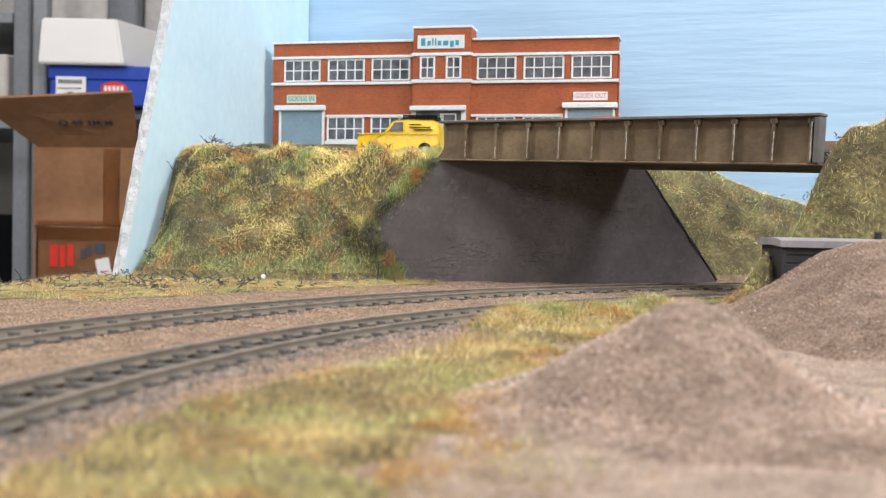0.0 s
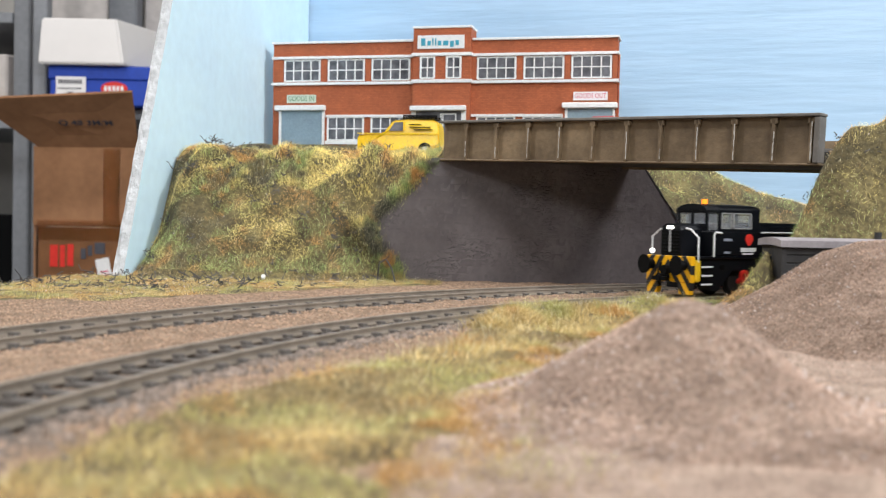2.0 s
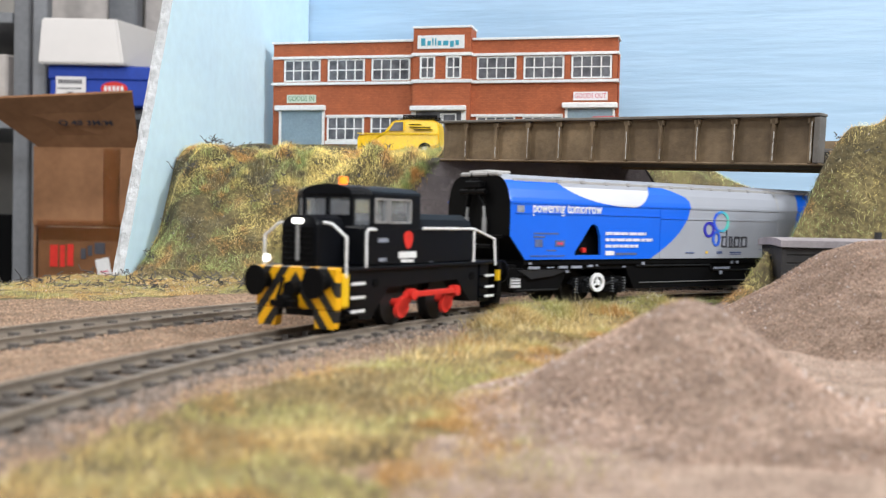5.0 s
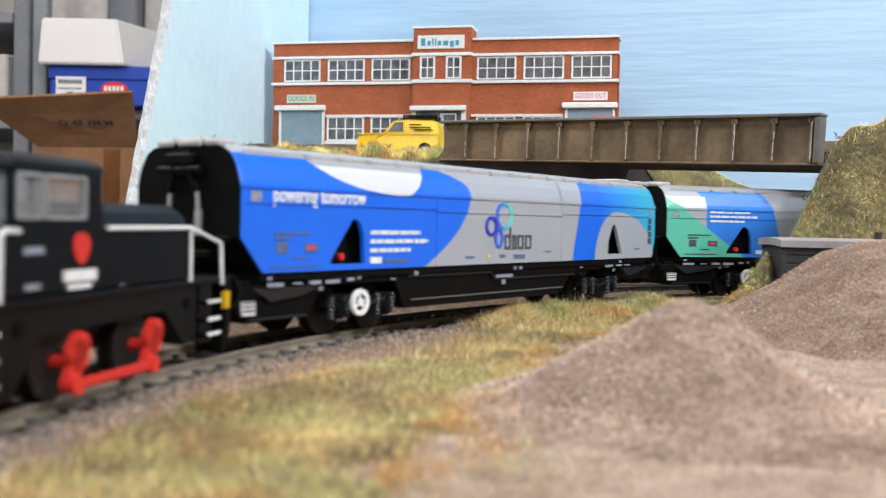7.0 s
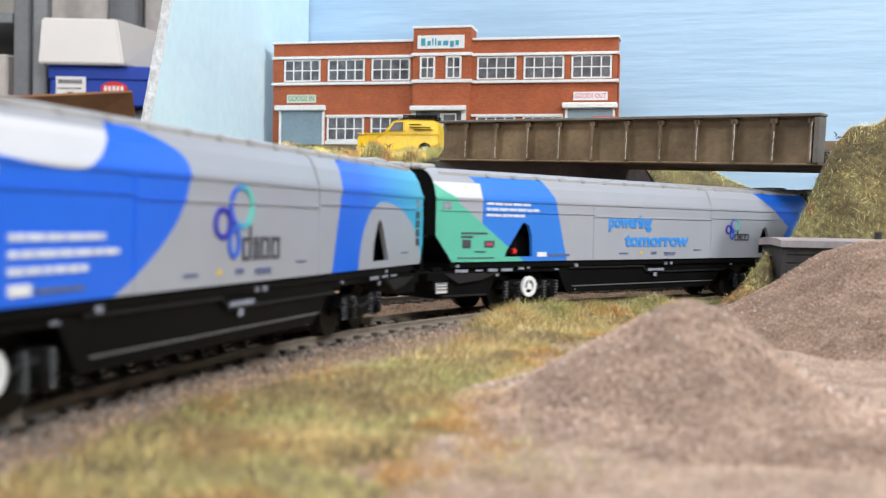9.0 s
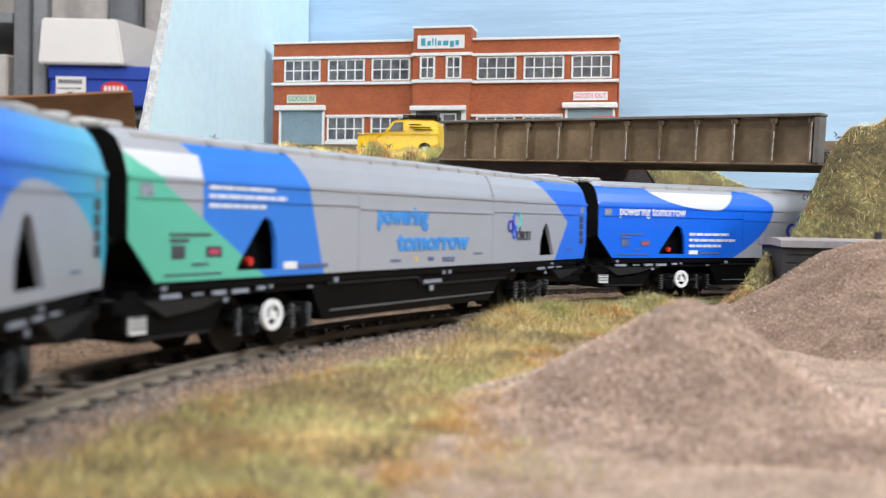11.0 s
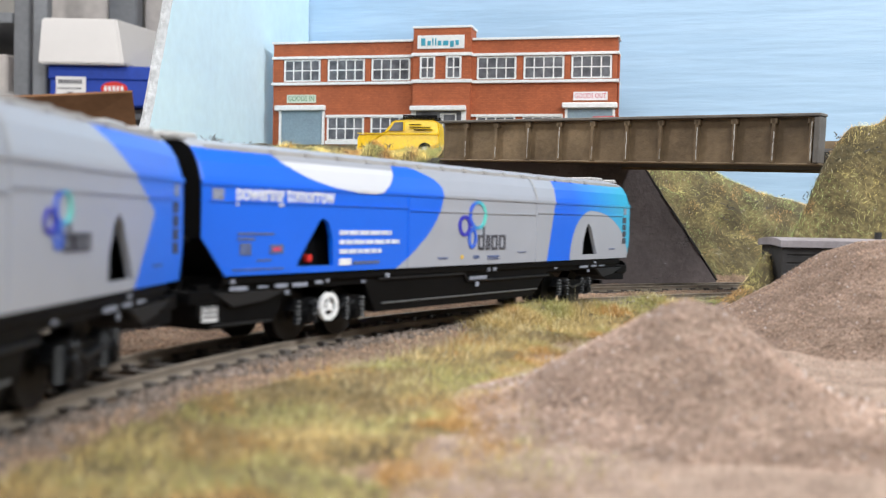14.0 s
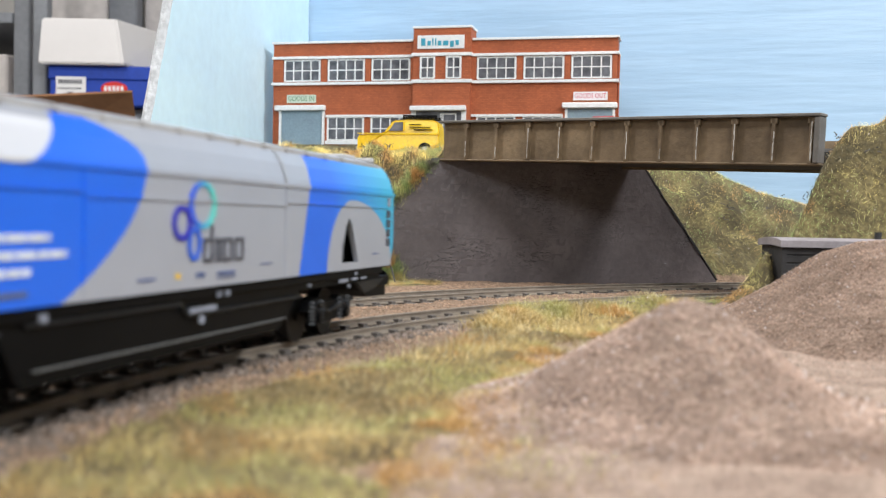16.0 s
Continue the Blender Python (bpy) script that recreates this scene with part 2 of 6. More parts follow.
# ---- painted liveries, by position on the body in millimetres ----
class Ex:
    """A value in a node tree, with arithmetic."""
    tree = None

    def __init__(self, sock):
        self.sock = sock

    def op(self, kind, other=None, flip=False):
        nd = Ex.tree.nodes.new("ShaderNodeMath")
        nd.operation = kind
        a, b = (other, self) if flip else (self, other)
        for i, v in enumerate((a, b)):
            if v is None:
                continue
            if isinstance(v, Ex):
                Ex.tree.links.new(v.sock, nd.inputs[i])
            else:
                nd.inputs[i].default_value = v
        return Ex(nd.outputs[0])

    def __add__(self, o): return self.op("ADD", o)
    def __sub__(self, o): return self.op("SUBTRACT", o)
    def __mul__(self, o): return self.op("MULTIPLY", o)
    def __truediv__(self, o): return self.op("DIVIDE", o)
    def __lt__(self, o): return self.op("LESS_THAN", o)
    def __gt__(self, o): return self.op("GREATER_THAN", o)
    def both(self, o): return self.op("MULTIPLY", o)
    def either(self, o): return self.op("MAXIMUM", o)
    def no(self): return self.op("SUBTRACT", 1.0, True)
    def sq(self): return self.op("MULTIPLY", self)


def ellipse(x, z, cx, cz, rl, rr, rz):
    dx = x - cx
    right = dx > 0.0
    rx = right * (rr - rl) + rl
    return ((dx / rx).sq() + ((z - cz) / rz).sq()) < 1.0


def livery(name, kind):
    m = bpy.data.materials.new(name)
    m.use_nodes = True
    nt = Ex.tree = m.node_tree
    n, l = nt.nodes, nt.links
    b = n["Principled BSDF"]
    b.inputs["Roughness"].default_value = 0.36
    b.inputs["Coat Weight"].default_value = 0.35
    b.inputs["Coat Roughness"].default_value = 0.22
    tc = n.new("ShaderNodeTexCoord")
    sp = n.new("ShaderNodeSeparateXYZ")
    l.new(tc.outputs["Object"], sp.inputs[0])
    x, z = Ex(sp.outputs[0]) * 1000.0, Ex(sp.outputs[2]) * 1000.0

    def paint(base, mask, colour):
        mx = n.new("ShaderNodeMix")
        mx.data_type = "RGBA"
        l.new(mask.sock, mx.inputs[0])
        if isinstance(base, tuple):
            mx.inputs[6].default_value = (*base, 1)
        else:
            l.new(base, mx.inputs[6])
        if isinstance(colour, tuple):
            mx.inputs[7].default_value = (*colour, 1)
        else:
            l.new(colour, mx.inputs[7])
        return mx.outputs[2]

    grey, white = (0.355, 0.37, 0.415), (0.64, 0.65, 0.69)
    deep, sky, cyan, mint = (0.004, 0.132, 0.77), (0.030, 0.195, 0.68), (0.035, 0.40, 0.62), (0.105, 0.47, 0.34)
    if kind == "blue":
        low = z < 42.0
        k = (z - 42.0).sq()
        edge = k * (low * (-0.05 + 0.395) - 0.395) + 52.5
        bite = ellipse(x, z, 20.0, 52.5, 38.0, 12.0, 12.6)
        c = paint(grey, (x < edge).both(z < 48.0), deep)
        c = paint(c, bite, white)
        c = paint(c, bite.both(z > 46.4), grey)
        stripe = (x > (z - 22.0) * 0.28 + 116.3).both(z < 48.0)
        gr = ((x - 136.0) / 42.0).op("MINIMUM", 1.0).op("MAXIMUM", 0.0)
        c2 = paint(deep, gr, cyan)
        c = paint(c, stripe, c2)
        c = paint(c, ellipse(x, z, 150.5, 20.0, 17.5, 33.0, 18.2), grey)
    else:
        band = (x > ((z - 44.0).op("MAXIMUM", 0.0) * -0.9 - 19.5)).both(x < ((z - 20.0) * -0.30 + 21.5 - (z - 42.0).op("MAXIMUM", 0.0) * 0.45)).both(z < 48.0)
        c = paint(grey, band, sky)
        c = paint(c, (x < -19.5).both(z > 40.9).both(z < 45.6), white)
        green = ((x + 26.0) * 0.62 + z < 37.0)
        c = paint(c, green.either((x < -30.0).both((x + 40.0) * 0.45 + z < 45.0)), mint)
        rear = (x > ((z - 34.0).op("MAXIMUM", 0.0) * -1.75 + 167.0 - (z - 34.0).op("MINIMUM", 0.0) * 0.85 * -1.0)).both(z < 48.0)
        c = paint(c, rear, (0.02, 0.16, 0.80))
    # weathering: faint streaks and dust
    nz = n.new("ShaderNodeTexNoise")
    nz.inputs["Scale"].default_value = 90
    nz.inputs["Detail"].default_value = 5
    l.new(tc.outputs["Object"], nz.inputs["Vector"])
    rp = n.new("ShaderNodeValToRGB")
    rp.color_ramp.elements[0].color, rp.color_ramp.elements[1].color = (0.90, 0.90, 0.90, 1), (1.04, 1.04, 1.04, 1)
    l.new(nz.outputs["Fac"], rp.inputs[0])
    mu = n.new("ShaderNodeMix")
    mu.data_type, mu.blend_type = "RGBA", "MULTIPLY"
    mu.inputs[0].default_value = 1
    l.new(c, mu.inputs[6])
    l.new(rp.outputs[0], mu.inputs[7])
    l.new(mu.outputs[2], b.inputs["Base Color"])
    return m


M_LIV = {"blue": livery("hopper_paint_blue", "blue"), "green": livery("hopper_paint_green", "green")}


def hazard_mat():
    m = bpy.data.materials.new("hazard_stripes")
    m.use_nodes = True
    nt = Ex.tree = m.node_tree
    b = nt.nodes["Principled BSDF"]
    b.inputs["Roughness"].default_value = 0.4
    tc = nt.nodes.new("ShaderNodeTexCoord")
    sp = nt.nodes.new("ShaderNodeSeparateXYZ")
    nt.links.new(tc.outputs["Object"], sp.inputs[0])
    y, z = Ex(sp.outputs[1]) * 1000.0, Ex(sp.outputs[2]) * 1000.0
    s = ((z * 0.75 + y.op("ABSOLUTE") + 100.0) / 5.6).op("FRACT") < 0.5
    mx = nt.nodes.new("ShaderNodeMix")
    mx.data_type = "RGBA"
    nt.links.new(s.sock, mx.inputs[0])
    mx.inputs[6].default_value, mx.inputs[7].default_value = (0.80, 0.40, 0.005, 1), (0.015, 0.015, 0.015, 1)
    nt.links.new(mx.outputs[2], b.inputs["Base Color"])
    return m


M_HAZARD = hazard_mat()


M_LIV["roof"] = mat("pale_grey_roof", (0.42, 0.41, 0.40), 0.45, var=0.1, scale=150)
M_SIDEPLATE = mat("dark_grey_plate", (0.007, 0.008, 0.010), 0.5, var=0.2, scale=150)
M_PANELBLUE = mat("dull_blue_grey_marking", (0.09, 0.12, 0.24), 0.6, var=0.3, scale=400)
M_RING = (mat("violet_blue_ink", (0.03, 0.03, 0.42), 0.5, var=0.05), mat("blue_ink", (0.03, 0.12, 0.62), 0.5, var=0.05), mat("teal_blue_ink", (0.04, 0.34, 0.58), 0.5, var=0.3, scale=120, alt=(0.10, 0.62, 0.55)))


def fade_mat(name, x0, x1, a, b):
    """Ink that fades along the wagon from one colour to another."""
    m = bpy.data.materials.new(name)
    m.use_nodes = True
    nt = m.node_tree
    tc, sp = nt.nodes.new("ShaderNodeTexCoord"), nt.nodes.new("ShaderNodeSeparateXYZ")
    mr, mx = nt.nodes.new("ShaderNodeMapRange"), nt.nodes.new("ShaderNodeMix")
    nt.links.new(tc.outputs["Object"], sp.inputs[0])
    mr.inputs["From Min"].default_value, mr.inputs["From Max"].default_value = x0, x1
    nt.links.new(sp.outputs[0], mr.inputs["Value"])
    mx.data_type = "RGBA"
    nt.links.new(mr.outputs[0], mx.inputs[0])
    mx.inputs[6].default_value, mx.inputs[7].default_value = (*a, 1), (*b, 1)
    nt.links.new(mx.outputs[2], nt.nodes["Principled BSDF"].inputs["Base Color"])
    return m


M_EMBLEM = {"blue": fade_mat("blue_to_teal_ink", 0.0680, 0.0745, (0.03, 0.10, 0.62), (0.10, 0.58, 0.50)), "green": fade_mat("blue_to_teal_ink_small", 0.1232, 0.1270, (0.03, 0.10, 0.62), (0.10, 0.58, 0.50))}
M_BRIGHTENER = mat("white_window_brightener", (0.85, 0.82, 0.82), 0.6, var=0.3, scale=140)
M_DESK = mat("pale_desk", (0.6, 0.52, 0.48), 0.6, var=0.2, scale=120)
M_FLOOR = mat("grey_floor", (0.15, 0.15, 0.15), 0.7, var=0.1, scale=3)
M_RACK = mat("grey_rack_paint", (0.24, 0.25, 0.27), 0.5, var=0.06, scale=10)
M_PALE = mat("pale_beige_metal", (0.62, 0.57, 0.54), 0.6, var=0.05, scale=6)
M_BLUEBOX = mat("blue_card", (0.012, 0.058, 0.42), 0.45, var=0.08, scale=15)
M_BOXWHITE = mat("white_box_card", (0.78, 0.75, 0.73), 0.8, var=0.03, scale=6, var2=0.008)
# taped lower cardboard, its brown darkened for the shade it lies in
M_CARD_SHADED = mat("brown_cardboard_taped_shaded", (0.20, 0.09, 0.04), 0.25, var=0.2, scale=30, bump=0.5, bump_scale=30)


def tape_mat():
    m = bpy.data.materials.new("clear_tape")
    m.use_nodes = True
    b = m.node_tree.nodes["Principled BSDF"]
    b.inputs["Base Color"].default_value = (0.9, 0.8, 0.7, 1)
    b.inputs["Roughness"].default_value = 0.12
    b.inputs["Transmission Weight"].default_value = 1.0
    b.inputs["IOR"].default_value = 1.2
    return m


M_TAPE = tape_mat()


# ---- mesh helpers ----
def mesh(name, bm, material):
    me = bpy.data.meshes.new(name)
    bm.normal_update()
    bm.to_mesh(me)
    bm.free()
    for m in (material if isinstance(material, (list, tuple)) else [material]):
        me.materials.append(m)
    return me


def thing(name, label, category, m=None, group="", kind=""):
    ob = new(name)
    ob.empty_display_size = 0.01
    if m is not None:
        ob.matrix_world = m
    return tagged(ob, label, category, group, kind)


def part(name, bm, material, parent, label="", m=None):
    ob = new(name, mesh(name, bm, material))
    ob.parent = parent
    if m is not None:
        ob.matrix_basis = m
    if label:
        ob["label"] = label
    return ob


def solo(name, bm, material, label, category, group="", kind="", m=None):
    ob = new(name, mesh(name, bm, material))
    if m is not None:
        ob.matrix_world = m
    return tagged(ob, label, category, group, kind)


def box(bm, x0, x1, y0, y1, z0, z1, bevel=0.0, mi=0, m=None):
    vs = [bm.verts.new((x, y, z)) for z in (z0, z1) for y in (y0, y1) for x in (x0, x1)]
    fs = [bm.faces.new([vs[i] for i in q]) for q in ((0, 2, 3, 1), (4, 5, 7, 6), (0, 1, 5, 4), (2, 6, 7, 3), (0, 4, 6, 2), (1, 3, 7, 5))]
    for fc in fs:
        fc.material_index = mi
    if m is not None:
        bmesh.ops.transform(bm, matrix=m, verts=vs)
    if bevel:
        es = list({e for fc in fs for e in fc.edges})
        bmesh.ops.bevel(bm, geom=es, offset=bevel, segments=1, affect="EDGES")
    return bm


def bx(x0, x1, y0, y1, z0, z1, bevel=0.0):
    return box(bmesh.new(), x0, x1, y0, y1, z0, z1, bevel)


def cyl(bm, p, q, r, seg=12, r2=None):
    p, q = Vector(p), Vector(q)
    m = Matrix.Translation((p + q) / 2) @ (q - p).to_track_quat("Z", "Y").to_matrix().to_4x4()
    bmesh.ops.create_cone(bm, cap_ends=True, segments=seg, radius1=r, radius2=r if r2 is None else r2, depth=(q - p).length, matrix=m)
    return bm


def rod(bm, pts, r, seg=6):
    for a, b in zip(pts, pts[1:]):
        cyl(bm, a, b, r, seg)
    return bm


def prism(bm, outline, y0, y1, mi=0):
    """A solid from an outline in x and z, between two values of y."""
    a = [bm.verts.new((x, y0, z)) for x, z in outline]
    b = [bm.verts.new((x, y1, z)) for x, z in outline]
    n = len(outline)
    fs = [bm.faces.new(a), bm.faces.new(b[::-1])]
    fs += [bm.faces.new((a[i], b[i], b[(i + 1) % n], a[(i + 1) % n])) for i in range(n)]
    for fc in fs:
        fc.material_index = mi
    bmesh.ops.recalc_face_normals(bm, faces=fs)
    return bm


def smooth(ob):
    for pl in ob.data.polygons:
        pl.use_smooth = True
    return ob


# ---- plan ----
AX, AY, AR = 0.3605, 0.0824, 0.438      # inner track: centre and radius
BX, BY, BR = 0.3624, 0.0871, 0.4987     # outer track
RAIL = 0.004


def arc(cx, cy, R, a):
    a = radians(a)
    return cx + R * math.cos(a), cy + R * math.sin(a)


def sm(e0, e1, v):
    t = np.clip((v - e0) / (e1 - e0), 0, 1)
    return t * t * (3 - 2 * t)


def rough_noise(x, y, f, seed=0.0):
    """Cheap smooth pseudo-noise for arrays."""
    r = np.zeros_like(x)
    rs = np.random.RandomState(int(seed * 10) + 5)
    for k in range(14):
        a = rs.uniform(0, 6.283)
        w = f * rs.uniform(0.5, 2.2)
        r += np.sin((x * math.cos(a) + y * math.sin(a)) * w + rs.uniform(0, 6.283))
    return r / 14 ** 0.5


def line_side(x, y, p, q):
    """Distance to the left of the line from p to q."""
    dx, dy = q[0] - p[0], q[1] - p[1]
    L = math.hypot(dx, dy)
    return ((y - p[1]) * dx - (x - p[0]) * dy) / L


# abutment face: from its left foot to its right foot
WL, WR = (-0.045, 0.572), (0.158, 0.585)


U_Y = (0.05, 0.115, 0.133, 0.151, 0.182, 0.211, 0.275, 0.343, 0.406, 0.45)
U_X = (-0.056, -0.055, -0.051, -0.048, -0.041, -0.024, 0.001, 0.022, 0.084, 0.112)
L_X = (-0.006, -0.005, -0.004, -0.001, 0.004, 0.012, 0.030, 0.064, 0.104, 0.150)


def verge_band(x, y):
    """1 inside the grassy strip along the inner track, 0 outside."""
    a, b = np.interp(y, U_Y, U_X), np.interp(y, U_Y, L_X)
    return sm(-0.004, 0.006, x - a) * sm(-0.007, 0.012, b - x + 0.004 * rough_noise(x, y, 150, 5)) * sm(0.47, 0.43, y)


def board_x(y):
    """The inner face of the side board, which bounds the banks."""
    return np.where(y > 0.566, -0.176 + (y - 0.566) * 0.1354 + 0.0005, -0.205)


def height(x, y):
    x, y = np.asarray(x, float), np.asarray(y, float)
    ra = np.hypot(x - AX, y - AY)
    rb = np.hypot(x - BX, y - BY)
    n1 = rough_noise(x, y, 60, 1)
    n2 = rough_noise(x, y, 220, 2)
    wall_y = WL[1] + (x - WL[0]) * (WR[1] - WL[1]) / (WR[0] - WL[0])
    plateau = 0.0750 + 0.0145 * sm(0.69, 0.79, y)
    # embankment left of the abutment
    foot = np.interp(x, (-0.185, -0.172, -0.15, -0.06, -0.035, -0.020), (0.640, 0.566, 0.550, 0.550, 0.566, 0.580)) + 0.004 * n1
    width = np.interp(x, (-0.20, -0.15, -0.05, 0.0), (0.105, 0.085, 0.068, 0.050))
    t = np.clip((y - foot) / width, 0, 1)
    bank = plateau * (0.45 * t + 0.55 * sm(0, 1, t)) * sm(-0.014, -0.034, x) * np.clip((x + 0.306 * y) / 0.030, 0.06, 1)
    # earth behind the abutment
    u = y - wall_y - 0.003
    back = plateau * sm(0.0, 0.010, u) * np.interp(x, (-0.05, -0.037, -0.02, 0.0, 0.105, 0.158), (0.3, 0.45, 0.72, 0.97, 0.94, 0.02))
    back = np.where((u > 0), np.maximum(back, plateau * sm(0.0, 0.04, u) * sm(0.155, 0.09, x)), 0) * sm(-0.080, -0.045, x)
    # far bank right of the abutment
    fh = np.interp(x, (0.10, 0.17, 0.20, 0.25, 0.40), (0.074, 0.070, 0.057, 0.047, 0.046))
    far = fh * sm(0.0, 0.085, rb - BR - 0.028) * sm(0.098, 0.135, x) * np.where(u > 0, 1.0, sm(0.160, 0.180, x))
    # near bank inside the inner track
    inn = AR - 0.021 - ra
    xx = x - 0.35 * (y - 0.41)
    nh = np.interp(xx, (0.08, 0.100, 0.110, 0.125, 0.137, 0.147, 0.16, 0.19, 0.6), (0.0, 0.003, 0.008, 0.024, 0.036, 0.056, 0.067, 0.071, 0.074))
    near = nh * sm(0.0, 0.038, inn) * np.maximum(sm(0.372, 0.405, y), sm(0.355, 0.395, y) * sm(0.330, 0.312, x / np.maximum(y, 0.05)))
    verge = np.interp(y, (0.14, 0.30), (0.0016, 0.0033)) * verge_band(x, y) * (0.7 + 0.5 * n1) + 0.0012 * np.exp(-(((x - 0.026) / 0.010) ** 2 + ((y - 0.330) / 0.02) ** 2))
    shoulder = 0.0006 * sm(0.034, 0.016, np.abs(ra - AR)) + 0.0006 * sm(0.034, 0.016, np.abs(rb - BR))
    for d in (np.abs(ra - AR), np.abs(rb - BR)):
        shoulder = shoulder + 0.0011 * sm(0.0105, 0.0130, d) * sm(0.036, 0.020, d)
    big = np.maximum(np.maximum(bank, back), np.maximum(far, near))
    z = 0.0003 * n2 + shoulder + big + np.maximum(verge, 0)
    return z + 0.0052 * n1 * sm(0.012, 0.04, big) * (0.15 + 0.85 * sm(0.66, 0.62, y)) + 0.0021 * n2 * sm(0.004, 0.02, big) * (0.1 + 0.9 * sm(0.66, 0.62, y))


def bank_mask(x, y):
    """How much grass grows at a place: banks, verges and the strip at the board's edge."""
    z = height(x, y)
    edge = sm(0.015, 0.0, x + 0.172 - 0.10 * np.clip(y - 0.45, 0, 1)) * sm(0.36, 0.42, y)
    foot = sm(0.072, 0.098, np.hypot(x - BX, y - BY) - BR) * (x < 0.0) * (y > 0.40)
    return np.maximum(np.maximum(sm(0.004, 0.008, z), verge_band(x, y)), np.maximum(edge, foot))


def ground_mesh():
    xs = np.concatenate([np.linspace(-0.205, 0.26, 260), np.linspace(0.264, 0.95, 70)])
    ys = np.concatenate([np.linspace(-0.55, 0.08, 60), np.linspace(0.083, 0.96, 410)])
    nx, ny = len(xs), len(ys)
    X, Y = np.meshgrid(xs, ys)
    X = np.maximum(X, board_x(Y))
    Z = height(X, Y)
    V = np.stack([X.ravel(), Y.ravel(), Z.ravel()], 1)
    i = (np.arange(ny - 1)[:, None] * nx + np.arange(nx - 1)[None, :]).ravel()
    F = np.stack([i, i + 1, i + nx + 1, i + nx], 1)
    me = bpy.data.meshes.new("ground")
    me.from_pydata(V.tolist(), [], F.tolist())
    for m in (M_GROUND, M_BANK, M_HEAP, M_VERGE):
        me.materials.append(m)
    c = V[F].mean(1)
    idx = np.where(bank_mask(c[:, 0], c[:, 1]) > 0.5, 1, 0)
    idx = np.where(verge_band(c[:, 0], c[:, 1]) > 0.3, 3, idx)
    inside = (c[:, 0] > np.interp(c[:, 1], U_Y, L_X)) & (np.hypot(c[:, 0] - AX, c[:, 1] - AY) < AR - 0.03) & (idx == 0)
    idx = np.where(inside, 2, idx)
    me.polygons.foreach_set("material_index", idx.astype(np.int32))
    me.polygons.foreach_set("use_smooth", np.ones(len(F), bool))
    return tagged(new("ground", me), "sandy ballast ground with grassy earth banks on the layout board", "ground", kind="structure")


ground_mesh()
board = solo("baseboard", bx(-0.205, 0.95, -0.55, 0.98, -0.10, -0.004), M_WOOD, "plain wooden baseboard that carries the layout", "board", kind="structure")
for lx in (-0.195, 0.90):
    for ly in (-0.54, 0.92):
        part("leg", bx(lx, lx + 0.045, ly, ly + 0.045, -0.90, -0.1005), M_WOOD, board)


# ---- tracks ----
def track(name, cx, cy, R, a0, a1, near, label):
    root = thing(name, label, "track", kind="structure")
    n = 160
    for off, nm in ((8.25e-3, "rail"), (-8.25e-3, "rail")):
        bm = bmesh.new()
        prof = [(-0.0012, 0.0016), (0.0012, 0.0016), (0.0012, 0.0020), (0.0004, 0.0024), (0.0004, 0.0033), (0.0007, 0.0035), (0.0007, RAIL), (-0.0007, RAIL), (-0.0007, 0.0035), (-0.0004, 0.0033), (-0.0004, 0.0024), (-0.0012, 0.0020)]
        prev = None
        for k in range(n + 1):
            a = radians(a0 + (a1 - a0) * k / n)
            ring = [bm.verts.new((cx + (R + off + u) * math.cos(a), cy + (R + off + u) * math.sin(a), w)) for u, w in prof]
            if prev:
                for j in range(len(prof)):
                    bm.faces.new((prev[j], prev[(j + 1) % len(prof)], ring[(j + 1) % len(prof)], ring[j]))
            prev = ring
        part(nm, bm, M_STEEL, root)
    # sleepers with rail chairs, one mesh shared by all
    bm = box(bmesh.new(), -0.0146, 0.0146, -0.0015, 0.0015, 0.0002, 0.0017, 0.0002)
    for off in (-0.00825, 0.00825):
        for sx in (-1, 1):
            box(bm, off + sx * 0.0019 - 0.0010, off + sx * 0.0019 + 0.0010, -0.0011, 0.0011, 0.0017, 0.0026)
    me = mesh("sleeper", bm, M_SLEEPER)
    step = math.degrees(0.0092 / R)
    for k in range(int((near[1] - near[0]) / step)):
        ob = new("sleeper", me)
        ob.parent = root
        a = near[0] + k * step
        ob.matrix_basis = pose(*arc(cx, cy, R, a), 0.0, 0, 0, a)
    return root


track("track_inner", AX, AY, AR, -40, 320, (98, 212), "curved inner track of brown weathered rail")
track("track_outer", BX, BY, BR, 60, 250, (98, 195), "curved outer track of brown weathered rail")


# ---- lettering ----
def lettering(name, text, size, material, parent, m, depth=0.00015, width=None, bold=0.0):
    cu = bpy.data.curves.new("lettering", "FONT")
    cu.body, cu.size, cu.extrude, cu.align_x, cu.align_y = text, size, depth, "CENTER", "CENTER"
    cu.resolution_u, cu.offset = 3, bold
    tmp = bpy.data.objects.new("lettering_tmp", cu)
    scene.collection.objects.link(tmp)
    bpy.context.view_layer.update()
    me = bpy.data.meshes.new_from_object(tmp.evaluated_get(bpy.context.evaluated_depsgraph_get()))
    bpy.data.objects.remove(tmp)
    me.materials.clear()
    me.materials.append(material)
    if width:
        xs = [v.co.x for v in me.vertices]
        k = width / (max(xs) - min(xs))
        for v in me.vertices:
            v.co.x *= k
    ob = new(name, me)
    ob.parent, ob.matrix_basis = parent, m
    return ob


# ---- bridge ----
GL, GR = Vector((-0.0008, 0.575, 0.0680)), Vector((0.1578, 0.432, 0.0606))


